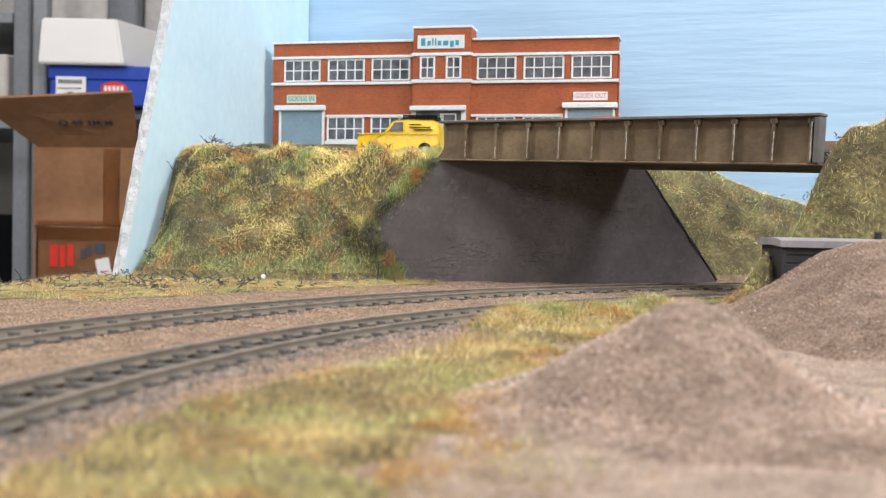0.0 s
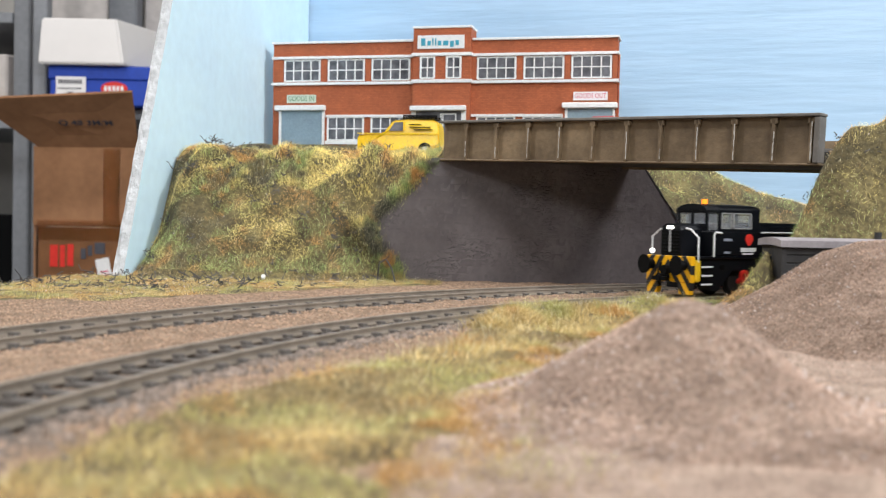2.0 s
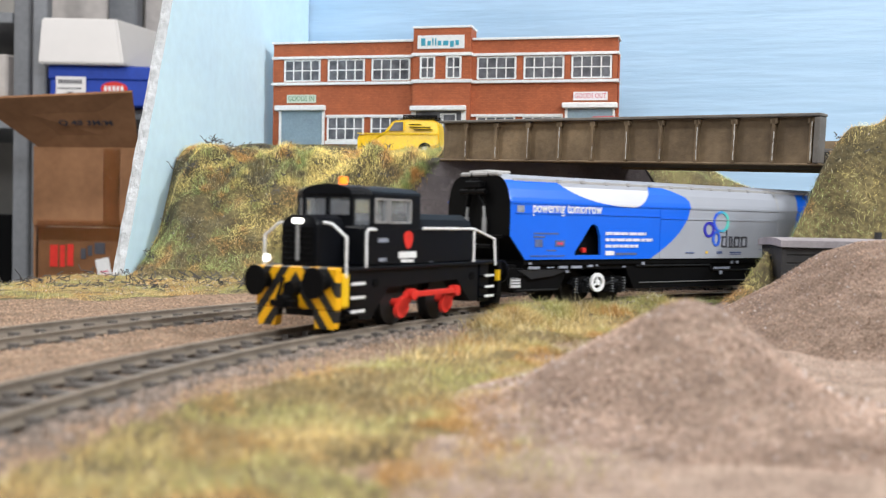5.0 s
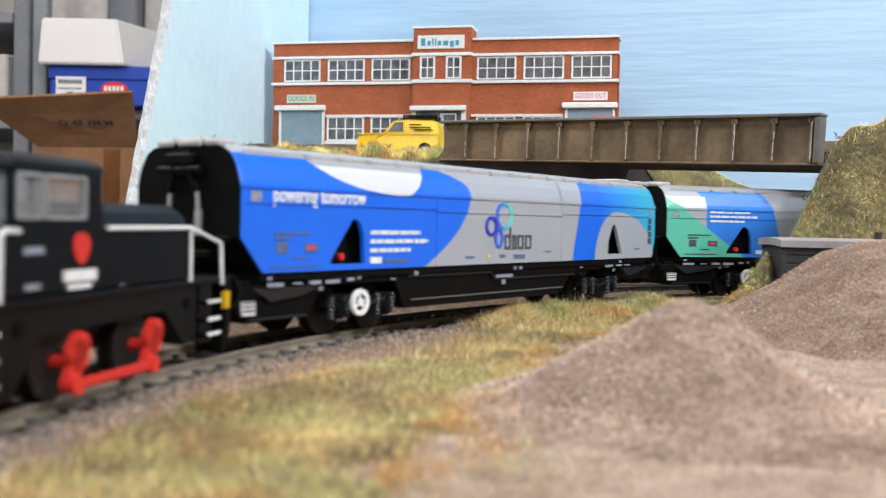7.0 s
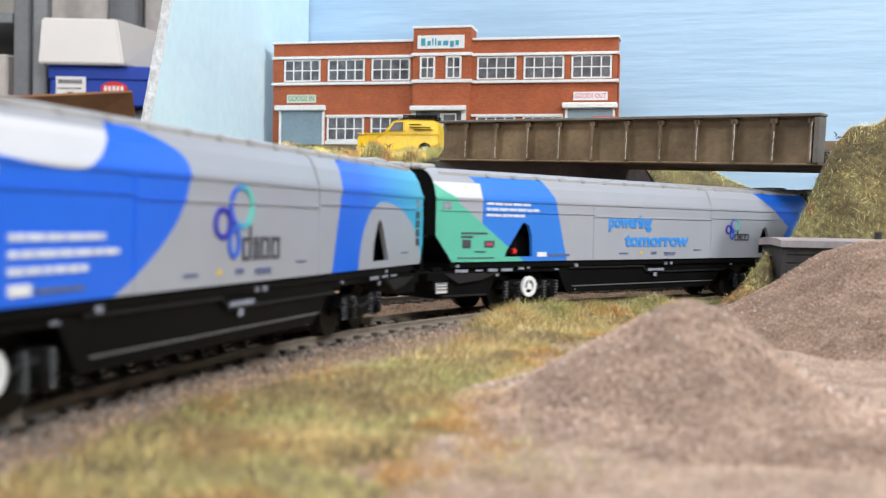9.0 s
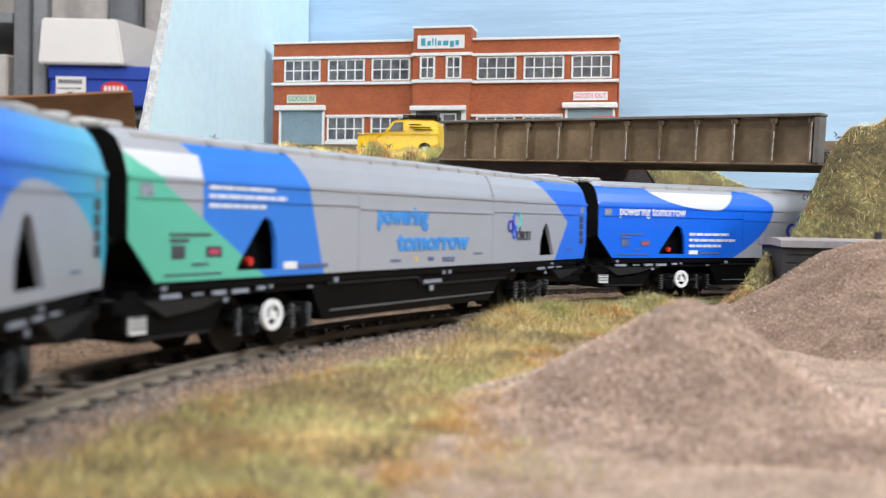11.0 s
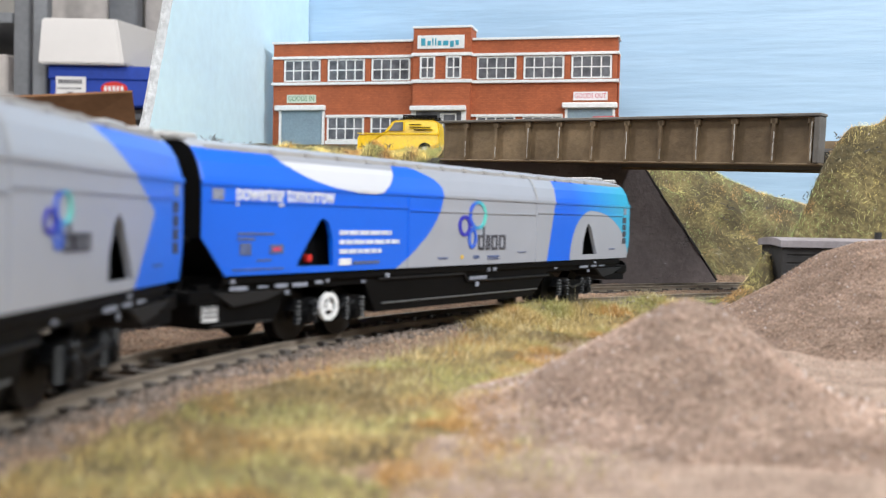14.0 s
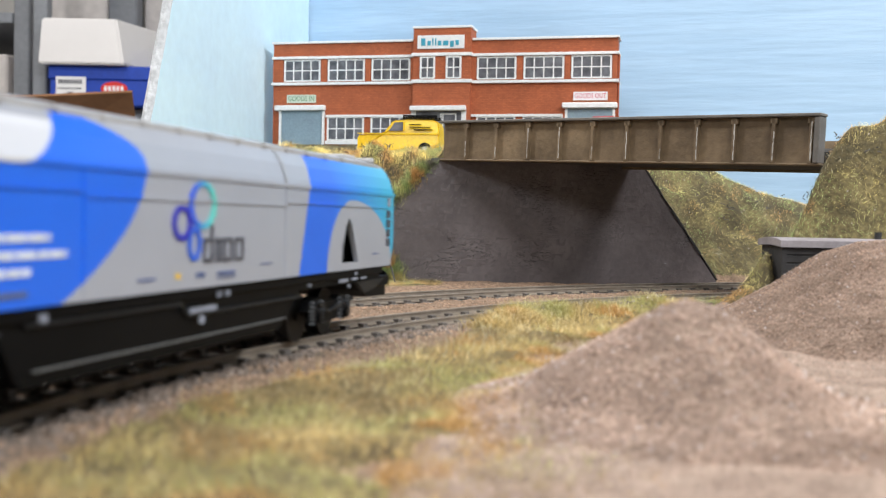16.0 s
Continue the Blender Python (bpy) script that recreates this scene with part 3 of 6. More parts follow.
def bridge():
    d = GR - GL
    L = d.length
    ang = math.degrees(math.atan2(d.y, d.x))
    tilt = -math.degrees(math.asin(d.z / L))
    root = thing("road_bridge", "brown weathered plate girder road bridge over the tracks", "bridge", pose(*GL, 0, 0, ang) @ pose(0, 0, 0, 0, tilt, 0))
    Hh = 0.0195
    L = 0.2118
    part("girder", bx(0, L, 0, 0.003, 0.0, Hh), M_GIRDER, root)
    part("top_flange", bx(-0.001, L + 0.001, -0.0035, 0.004, Hh, Hh + 0.0014, 0.0003), M_GIRDER_TOP, root, "dark grey flat top flange")
    part("bottom_flange", bx(-0.001, L + 0.001, -0.0022, 0.004, -0.0010, 0.0, 0.0003), M_GIRDER, root)
    rs = random.Random(4)
    for x in (0.0175, 0.0385, 0.0597, 0.0794, 0.0993, 0.1187, 0.1370, 0.1557, 0.1738, 0.1920, 0.2085):
        rib = part("rib", bx(x - 0.0008, x + 0.0008, -0.0026, 0.0002, 0.0, Hh - 0.0005, 0.0002), M_GIRDER, root)
        part("gusset", bx(x - 0.0016, x + 0.0016, -0.0026, 0.0001, Hh - 0.003, Hh - 0.0003, 0.0003), M_GIRDER, rib)
        # bare worn paint down the edge of the rib
        w = rs.uniform(0.25, 0.85)
        bm = bmesh.new()
        z = 0.001
        while z < Hh * w:
            h = rs.uniform(0.0008, 0.0030)
            o = rs.uniform(-0.00012, 0.00015)
            ww = rs.uniform(0.00008, 0.00030)
            box(bm, x + 0.0004 + o - ww, x + 0.0004 + o + ww, -0.00272, -0.00255, z, z + h)
            z += h * rs.uniform(0.7, 1.05)
        part("worn_edge", bm, M_WEAR, rib, "bare pale worn paint")
    part("end_plate", bx(L - 0.0018, L + 0.0006, -0.003, 0.004, 0.0, Hh, 0.0003), M_GIRDER_TOP, root)
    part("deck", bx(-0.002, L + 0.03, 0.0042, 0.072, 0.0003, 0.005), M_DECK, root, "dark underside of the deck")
    part("far_girder", bx(0, L, 0.0722, 0.0752, -0.001, 0.0145), M_GIRDER, root)
    part("road_surface", bx(-0.002, L + 0.03, 0.0045, 0.0715, 0.0052, 0.0065), M_ROAD, root)


bridge()


def abutment():
    d = Vector((WR[0] - WL[0], WR[1] - WL[1], 0))
    L = d.length
    bm = bmesh.new()
    outline = [(0.018, -0.002), (L, -0.002), (L - 0.0475, 0.0685), (0.038, 0.0685), (0.020, 0.050), (0.006, 0.033)]
    prism(bm, outline, 0.0006, 0.02)
    wall = solo("wall_abutment", bm, M_STONE, "grey painted stone abutment wall under the bridge", "wall", kind="structure", m=pose(WL[0], WL[1], 0, 0, 0, math.degrees(math.atan2(d.y, d.x))))
    # stones: a few shapes shared by all of the courses
    rs = random.Random(11)
    shapes = []
    for k in range(12):
        w, h = rs.uniform(0.0070, 0.0180), 0.0039
        bs = bmesh.new()
        n = 5
        top = [(w * i / n, h + rs.uniform(-0.0003, 0.0002)) for i in range(n + 1)]
        bot = [(w * i / n, rs.uniform(-0.0001, 0.0003)) for i in range(n + 1)]
        f = [bs.verts.new((x + (0.0002 if i == 0 else -0.0002 if i == n else 0), -rs.uniform(0.0, 0.00018), z)) for i, (x, z) in enumerate(bot)]
        g = [bs.verts.new((x + (0.0002 if i == 0 else -0.0002 if i == n else 0), -rs.uniform(0.0, 0.00018), z)) for i, (x, z) in enumerate(top)]
        b1 = [bs.verts.new((x, 0.0008, z)) for x, z in bot]
        b2 = [bs.verts.new((x, 0.0008, z)) for x, z in top]
        for i in range(n):
            bs.faces.new((f[i], f[i + 1], g[i + 1], g[i]))
            bs.faces.new((g[i], g[i + 1], b2[i + 1], b2[i]))
            bs.faces.new((b1[i], b1[i + 1], f[i + 1], f[i]))
        bs.faces.new((b1[0], f[0], g[0], b2[0]))
        bs.faces.new((f[n], b1[n], b2[n], g[n]))
        shapes.append((w, mesh("stone", bs, M_STONE)))
    for r in range(16):
        z = 0.0003 + r * 0.00415
        lo = np.interp(z + 0.002, (0, 0.033, 0.050, 0.0685), (0.018, 0.006, 0.020, 0.038))
        hi = L - 0.0475 * (z + 0.004) / 0.0685
        x = lo + 0.001 + rs.uniform(0, 0.006)
        while True:
            w, me = rs.choice(shapes)
            if x + w > hi:
                break
            ob = new("stone", me)
            ob.parent, ob.matrix_basis = wall, pose(x, 0.00072, z + rs.uniform(-0.0001, 0.0001), 0, rs.uniform(-0.8, 0.8), 0)
            x += w + rs.uniform(0.0, 0.0003)
    # uneven strip in the hut's dark tone for the shadowed raking end
    bm = bmesh.new()
    z = 0.004
    while z < 0.066:
        h = rs.uniform(0.004, 0.012)
        xe = L - 0.0475 * (z + h / 2) / 0.0685
        w = rs.uniform(0.0002, 0.0009)
        box(bm, -w, w * 0.6, -rs.uniform(0.0001, 0.0006), 0.004, -h * 0.70, h * 0.70, 0.0001, m=pose(xe, 0.0006, z + h / 2, 0, -34.7 + rs.uniform(-2.5, 2.5), 0))
        z += h * 0.95
    part("edge_shade_strip", bm, M_HUT, wall, "uneven dark strip standing in for the wall edge's shadow")
    return wall


abutment()

# ---- backscene ----
BK_L, BK_R = Vector((-0.1251, 0.942)), Vector((0.3869, 0.825))


def backscene():
    d = BK_R - BK_L
    ang = math.degrees(math.atan2(d.y, d.x))
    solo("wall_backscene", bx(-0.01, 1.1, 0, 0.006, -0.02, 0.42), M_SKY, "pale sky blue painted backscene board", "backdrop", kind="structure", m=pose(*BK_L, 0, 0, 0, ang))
    p, q = Vector((-0.176, 0.566)), BK_L
    d = q - p
    L = d.length
    bm = bmesh.new()
    prism(bm, [(-0.006, -0.02), (L - 0.002, -0.02), (L - 0.002, 0.42), (0.167, 0.42)], 0.0, 0.006)
    board = solo("wall_side_board", bm, M_SKY_LIT, "sky blue side board, lightened for the light on it, with rough foam edge", "backdrop", kind="structure", m=pose(*p, 0, 0, 0, math.degrees(math.atan2(d.y, d.x))))
    # rough cut foam along the sloping edge
    bm = bmesh.new()
    rs = random.Random(3)
    n = 90
    rows = []
    for k in range(n + 1):
        z = -0.02 + 0.44 * k / n
        x = -0.006 + 0.173 * k / n - 0.0002
        rows.append([bm.verts.new((x - (0.0012 if j in (1, 2) else 0) + rs.uniform(-0.0006, 0.0004), -0.0002 + 0.0064 * j / 3, z)) for j in range(4)])
    for a, b in zip(rows, rows[1:]):
        for j in range(3):
            bm.faces.new((a[j], b[j], b[j + 1], a[j + 1]))
    part("foam_edge", bm, M_FOAM, board, "rough grey foam edge")


backscene()


# ---- factory ----
FL, FR = Vector((-0.1350, 0.81, 0.091)), Vector((0.1233, 0.75, 0.091))


def window(root, x0, x1, z0, z1, cols, y, name="window"):
    win = part(name, bx(x0 - 0.0006, x1 + 0.0006, y - 0.0007, y + 0.0002, z0 - 0.0006, z0 + 0.0004), M_WHITE, root)
    win["label"] = "white framed multi-pane window"
    fr = bmesh.new()
    box(fr, x0 - 0.0006, x1 + 0.0006, y - 0.0005, y + 0.0002, z1 - 0.0004, z1 + 0.0006)
    for k in range(cols + 1):
        x = x0 + (x1 - x0) * k / cols
        w = 0.0007 if k in (0, cols) else 0.00045
        box(fr, x - w, x + w, y - 0.00055, y + 0.0002, z0 + 0.0004, z1 - 0.0004)
    zm = (z0 + z1) / 2
    box(fr, x0, x1, y - 0.0005, y + 0.0002, zm - 0.0004, zm + 0.0004)
    part("frame", fr, M_WHITE, win)
    w = (x1 - x0) / cols
    for k in range(cols):
        for a, b in ((z0, zm), (zm, z1)):
            part("pane", bx(x0 + k * w, x0 + (k + 1) * w, y - 0.0001, y + 0.00005, a, b), M_PANE, win)
    return win


def factory():
    d = FR - FL
    L = d.length
    root = thing("factory_building", "low-relief red brick factory with white bands and many windows", "building", pose(*FL, 0, 0, math.degrees(math.atan2(d.y, d.x))))
    part("wall", bx(0, L, 0.0005, 0.018, -0.02, 0.0775), M_BRICK, root)
    tower = part("entrance_tower", bx(0.1135, 0.1577, -0.0035, 0.016, -0.02, 0.0865), M_BRICK, root, "raised red brick centre bay")
    # piers between the upper windows and plain storey below
    for x0, x1 in ((0.0, 0.0085), (0.0395, 0.0443), (0.0752, 0.0795), (0.111, 0.1135), (0.1577, 0.1612), (0.192, 0.1963), (0.2274, 0.2314), (0.262, L)):
        part("pier", bx(x0, x1, -0.0007, 0.0005, 0.048, 0.0655), M_BRICK, root)
    for x0, x1 in ((-0.001, 0.1128), (0.1582, L + 0.0012)):
        part("band", bx(x0, x1, -0.0016, 0.0195, 0.0655, 0.0676, 0.0002), M_WHITE, root, "white painted band")
        part("band", bx(x0, x1, -0.0016, 0.0195, 0.0455, 0.0476, 0.0002), M_WHITE, root, "white painted band")
        part("coping", bx(x0, x1, -0.0010, 0.0195, 0.0775, 0.0792, 0.0002), M_WHITE, root, "white parapet coping")
    part("coping", bx(0.1128, 0.1585, -0.0042, 0.017, 0.0865, 0.0882, 0.0002), M_WHITE, tower)
    part("band", bx(0.1125, 0.1588, -0.0048, 0.017, 0.0658, 0.0682, 0.0002), M_WHITE, tower)
    part("band", bx(0.1125, 0.1588, -0.0048, 0.017, 0.0458, 0.0484, 0.0002), M_WHITE, tower)
    for x0, x1 in ((0.0098, 0.0382), (0.0456, 0.0739), (0.0807, 0.1098), (0.1626, 0.1908), (0.1976, 0.2261), (0.2327, 0.2606)):
        window(root, x0, x1, 0.0490, 0.0645, 4, 0.0)
    for x0, x1 in ((0.1197, 0.1300), (0.1397, 0.1501)):
        window(tower, x0, x1, 0.0495, 0.0648, 2, -0.0040)
    for x0, x1 in ((0.0456, 0.0739), (0.0807, 0.1098), (0.1626, 0.1908), (0.1976, 0.2261)):
        window(root, x0, x1, 0.0035, 0.0205, 4, 0.0)
    for x0, x1 in ((0.0436, 0.1128), (0.1582, 0.2265)):
        part("lintel", bx(x0, x1, -0.0010, 0.0005, 0.0208, 0.0226), M_WHITE, root)
        part("sill_band", bx(x0, x1, -0.0010, 0.0005, 0.0, 0.0028), M_WHITE, root)
    # roller door, goods in
    door = part("roller_door", bx(0.0075, 0.0412, -0.0006, 0.0004, -0.002, 0.026), M_SHUTTER, root, "grey blue roller shutter door")
    for k in range(17):
        part("slat", bx(0.0080, 0.0408, -0.0010, -0.0005, 0.0002 + k * 0.0015, 0.0013 + k * 0.0015), M_SHUTTER, door)
    part("jamb", bx(0.0058, 0.0076, -0.0016, 0.0004, -0.002, 0.026), M_WHITE, door)
    part("jamb", bx(0.0411, 0.0428, -0.0016, 0.0004, -0.002, 0.026), M_WHITE, door)
    part("canopy", bx(0.0028, 0.0436, -0.0042, 0.0004, 0.0258, 0.0298, 0.0005), M_WHITE, door)
    door = part("loading_door", bx(0.2300, 0.2625, -0.0005, 0.0004, -0.002, 0.0265), M_SHUTTER, root, "grey loading door")
    part("jamb", bx(0.2282, 0.2300, -0.0016, 0.0004, -0.002, 0.0265), M_WHITE, door)
    part("jamb", bx(0.2625, 0.2643, -0.0016, 0.0004, -0.002, 0.0265), M_WHITE, door)
    part("canopy", bx(0.2262, 0.2660, -0.0042, 0.0004, 0.0265, 0.0305, 0.0005), M_WHITE, door)
    # entrance
    door = part("entrance_door", bx(0.1165, 0.1515, -0.0040, -0.0034, -0.002, 0.0248), M_PANE, tower, "dark glazed entrance doors")
    part("canopy", bx(0.1125, 0.1552, -0.0085, -0.0034, 0.0248, 0.0284, 0.0005), M_WHITE, door)
    part("jamb", bx(0.1130, 0.1165, -0.0046, -0.0034, -0.002, 0.0248), M_WHITE, door)
    part("jamb", bx(0.1515, 0.1550, -0.0046, -0.0034, -0.002, 0.0248), M_WHITE, door)
    for x in (0.1355, 0.1370, 0.1468):
        part("door_frame", bx(x, x + 0.0009, -0.0045, -0.0039, 0.0, 0.0225), M_WHITE, door)
    part("door_frame", bx(0.1355, 0.1477, -0.0045, -0.0039, 0.0220, 0.0230), M_WHITE, door)
    # signs
    up = lambda x, y, z: pose(x, y, z, 90)
    s = part("sign", bx(0.1168, 0.1527, -0.0043, -0.0035, 0.0712, 0.0812, 0.0001), M_WHITE, tower, "white name board with teal shapes")
    bm = bmesh.new()
    for k, (w, h) in enumerate(((3.2, 5.6), (2.6, 3.6), (1.0, 5.6), (1.0, 5.6), (2.6, 3.6), (4.0, 3.6), (2.8, 4.6), (2.6, 3.8))):
        x = 0.1196 + (0.0, 0.0044, 0.0077, 0.0096, 0.0115, 0.0150, 0.0199, 0.0236)[k] * 1.12
        lo = 0.0735 - (0.0012 if k == 6 else 0)
        box(bm, x, x + w * 1.05e-3, -0.0046, -0.0042, lo, lo + h * 1e-3, 0.0002)
    part("name_shapes", bm, M_TEAL, s, "teal letter-like shapes")
    s = part("sign", bx(0.0117, 0.0354, -0.0005, 0.0004, 0.0320, 0.0382), M_SIGN, root, "pale green goods sign")
    lettering("lettering", "GOODS IN", 0.0052, M_GREENTXT, s, up(0.02355, -0.0005, 0.0350), width=0.0212)
    s = part("sign", bx(0.2339, 0.2587, -0.0005, 0.0004, 0.0325, 0.0386), M_WHITE, root, "white goods sign with red letters")
    lettering("lettering", "GOODS OUT", 0.0052, M_REDTXT, s, up(0.2463, -0.0005, 0.0355), width=0.0225)
    part("drainpipe", cyl(bmesh.new(), (L + 0.0008, 0.004, -0.01), (L + 0.0008, 0.004, 0.066), 0.0008, 8), M_BRICK, root)


factory()


# ---- van ----
def van():
    root = thing("toy_van", "yellow toy delivery van with black roof rack on the grass", "van", pose(-0.0264, 0.640, 0.0724, 0, 0, -8) @ Matrix.Diagonal((1.05, 1.05, 1.05, 1)))
    bm = bmesh.new()
    prof = [(-0.0245, 0.0035), (-0.0245, 0.0105), (-0.0235, 0.0122), (-0.0105, 0.0134), (-0.0085, 0.0142), (-0.0045, 0.0200), (-0.0028, 0.0209), (0.005, 0.0214), (0.0195, 0.0212), (0.0222, 0.0200), (0.0232, 0.0168), (0.0235, 0.0060), (0.0242, 0.0045), (0.0242, 0.0035)]
    n = len(prof)
    rows = []
    for y, k in ((-0.0100, 0.965), (-0.0106, 1.0), (0.0106, 1.0), (0.0100, 0.965)):
        rows.append([bm.verts.new((x * (1 if abs(y) > 0.0103 else 0.985), y if z < 0.0135 else y * (1 - (z - 0.0135) * 22), z if abs(y) > 0.0103 else z * 0.985)) for x, z in prof])
    for a, b in zip(rows, rows[1:]):
        for i in range(n):
            bm.faces.new((a[i], a[(i + 1) % n], b[(i + 1) % n], b[i]))
    bm.faces.new(rows[0][::-1])
    bm.faces.new(rows[-1])
    bmesh.ops.recalc_face_normals(bm, faces=bm.faces)
    body = part("body", bm, M_VAN, root)
    sl = 0.0104
    bm = bmesh.new()
    prism(bm, [(-0.0062, 0.0146), (-0.0030, 0.0194), (0.0022, 0.0197), (0.0022, 0.0148)], -sl + 0.0015, -sl + 0.0002)
    part("side_window", bm, M_PANE, body, "dark side window")
    bm = bmesh.new()
    prism(bm, [(0.0022, 0.0148), (0.0026, 0.0148), (0.0026, 0.0197), (0.0022, 0.0197)], -sl + 0.0010, -sl - 0.0001)
    box(bm, -0.0245, 0.0236, -0.01085, -0.0104, 0.0128, 0.0133)
    part("trim", bm, M_VAN, body)
    bm = bmesh.new()
    for x0, x1, z in ((0.0055, 0.0125, 0.0182), (0.0060, 0.0180, 0.0166), (0.0085, 0.0195, 0.0152)):
        box(bm, x0, x1, -0.0107, -0.0095, z, z + 0.00035)
    part("lettering_bars", bm, M_BLACK, body, "dark bars of lettering")
    for x in (-0.0155, 0.0150):
        for s in (-1, 1):
            w = part("wheel", cyl(bmesh.new(), (x, s * 0.0105, 0.0040), (x, s * 0.0075, 0.0040), 0.0040, 18), M_BLACK, root)
            part("hub_cap", cyl(bmesh.new(), (x, s * 0.0108, 0.0040), (x, s * 0.0104, 0.0040), 0.0018, 12), M_SILVER, w)
    for s in (-1, 1):
        part("headlight", cyl(bmesh.new(), (-0.0250, s * 0.0078, 0.0092), (-0.0240, s * 0.0078, 0.0092), 0.0013, 12), M_SILVER, root)
    part("bumper", bx(-0.0256, -0.0244, -0.0105, 0.0105, 0.0040, 0.0056, 0.0004), M_SILVER, root)
    bm = bmesh.new()
    for y in (-0.0072, 0.0072):
        rod(bm, [(0.0015, y, 0.0236), (0.0215, y, 0.0236)], 0.0005)
        rod(bm, [(0.0015, y, 0.0226), (0.0215, y, 0.0226)], 0.0004)
        for x in (0.0018, 0.0065, 0.0115, 0.0165, 0.0212):
            rod(bm, [(x, y, 0.0208), (x, y, 0.0236)], 0.0004)
    for k in range(9):
        x = 0.0018 + k * 0.0024
        rod(bm, [(x, -0.0072, 0.0226), (x, 0.0072, 0.0226)], 0.0004)
    part("roof_rack", bm, M_BLACK, root, "black wire roof rack")


van()


def red_car():
    root = thing("toy_car", "pinkish red toy car parked before the factory", "car", pose(0.1075, 0.712, 0.0895, 0, 0, -12))
    bm = prism(bmesh.new(), [(-0.024, 0.004), (-0.024, 0.0095), (-0.012, 0.0110), (-0.0065, 0.0172), (0.0090, 0.0176), (0.0150, 0.0112), (0.0235, 0.0100), (0.0240, 0.004)], -0.0095, 0.0095)
    bmesh.ops.bevel(bm, geom=list(bm.edges), offset=0.0009, segments=2, affect="EDGES")
    body = part("body", bm, M_PINKRED, root)
    bm = prism(bmesh.new(), [(-0.0098, 0.0114), (-0.0055, 0.0162), (0.0082, 0.0165), (0.0128, 0.0114)], -0.0097, -0.0090)
    part("side_window", bm, M_PANE, body, "dark side window")
    for x in (-0.0150, 0.0150):
        for k in (-1, 1):
            part("wheel", cyl(bmesh.new(), (x, k * 0.0100, 0.0040), (x, k * 0.0070, 0.0040), 0.0040, 18), M_BLACK, root)


red_car()


# ---- hut behind the heaps ----
def hut():
    root = thing("grounded_van_body", "dark planked hut with a grey curved roof behind the heaps", "hut", pose(0.1225, 0.372, 0.0, 0, 0, -3))
    part("body", bx(0.0, 0.058, 0.0005, 0.030, -0.001, 0.0268), M_HUT, root)
    for k in range(9):
        z = 0.0003 + k * 0.00295
        part("plank", bx(0.0003, 0.0577, 0.0, 0.0007, z, z + 0.0026, 0.0002), M_HUT, root)
    part("corner_post", bx(-0.0006, 0.0012, -0.0004, 0.0012, 0, 0.0268), M_HUT, root)
    bm = bmesh.new()
    n = 10
    rows = []
    for x in (-0.0014, 0.0594):
        rows.append([bm.verts.new((x, -0.0016 + 0.0332 * k / n, 0.0276 + 0.0016 * math.sin(math.pi * (0.12 + 0.76 * k / n)) + 0.0008)) for k in range(n + 1)] +
                    [bm.verts.new((x, -0.0016 + 0.0332 * k / n, 0.0258 + 0.0010 * math.sin(math.pi * (0.12 + 0.76 * k / n)) + 0.0004)) for k in range(n, -1, -1)])
    m = len(rows[0])
    for i in range(m):
        bm.faces.new((rows[0][i], rows[1][i], rows[1][(i + 1) % m], rows[0][(i + 1) % m]))
    bm.faces.new(rows[0][::-1])
    bm.faces.new(rows[1])
    bmesh.ops.recalc_face_normals(bm, faces=bm.faces)
    part("roof", bm, M_ROOF, root, "weathered pale grey roof")
    part("stove_pipe", cyl(bmesh.new(), (0.0375, 0.012, 0.028), (0.0375, 0.012, 0.0325), 0.0013, 12), M_HUT, root)


hut()


# ---- scattered grains and heaps ----
def scatter(name, P, N, size, material, label, category, squash=0.7, seed=1):
    """Small four-cornered stones at the points P."""
    rs = np.random.RandomState(seed)
    n = len(P)
    base = np.array([[1, 0, -0.5], [-0.6, 0.85, -0.5], [-0.6, -0.85, -0.5], [0.05, 0.0, 0.9]])
    ang = rs.uniform(0, 6.283, n)
    tilt = rs.uniform(-0.9, 0.9, n)
    sc = size * rs.uniform(0.45, 1.25, n) ** 1.4
    q = base[None] * rs.uniform(0.7, 1.3, (n, 4, 3))
    x, y, z = q[..., 0], q[..., 1], q[..., 2] * squash
    x2 = x * np.cos(tilt)[:, None] - z * np.sin(tilt)[:, None]
    z2 = x * np.sin(tilt)[:, None] + z * np.cos(tilt)[:, None]
    c, s = np.cos(ang)[:, None], np.sin(ang)[:, None]
    V = np.stack([x2 * c - y * s, x2 * s + y * c, z2], 2) * sc[:, None, None] + P[:, None, :] + np.array([0, 0, 0.1]) * sc[:, None, None]
    i = np.arange(n)[:, None] * 4
    F = np.concatenate([i + np.array([[0, 1, 3]]), i + np.array([[1, 2, 3]]), i + np.array([[2, 0, 3]]), i + np.array([[2, 1, 0]])])
    me = bpy.data.meshes.new(name)
    me.vertices.add(n * 4)
    me.vertices.foreach_set("co", V.ravel())
    me.loops.add(len(F) * 3)
    me.loops.foreach_set("vertex_index", F.ravel().astype(np.int32))
    me.polygons.add(len(F))
    me.polygons.foreach_set("loop_start", np.arange(0, len(F) * 3, 3, dtype=np.int32))
    me.update(calc_edges=True)
    me.materials.append(material)
    return tagged(new(name, me), label, category, kind="stuff")


def heap_shape(R, prof_r, prof_z, seed):
    def f(x, y):
        r = np.hypot(x, y)
        a = np.arctan2(y, x)
        rr = r * (1 + 0.07 * np.sin(2 * a + seed) + 0.05 * np.sin(3 * a + 2 * seed))
        z = np.interp(rr, prof_r, prof_z)
        z = z * sm(R * 0.97, R * 0.78, r)
        return z + 0.0004 * rough_noise(x, y, 170, seed) * sm(0, 0.004, z)
    return f


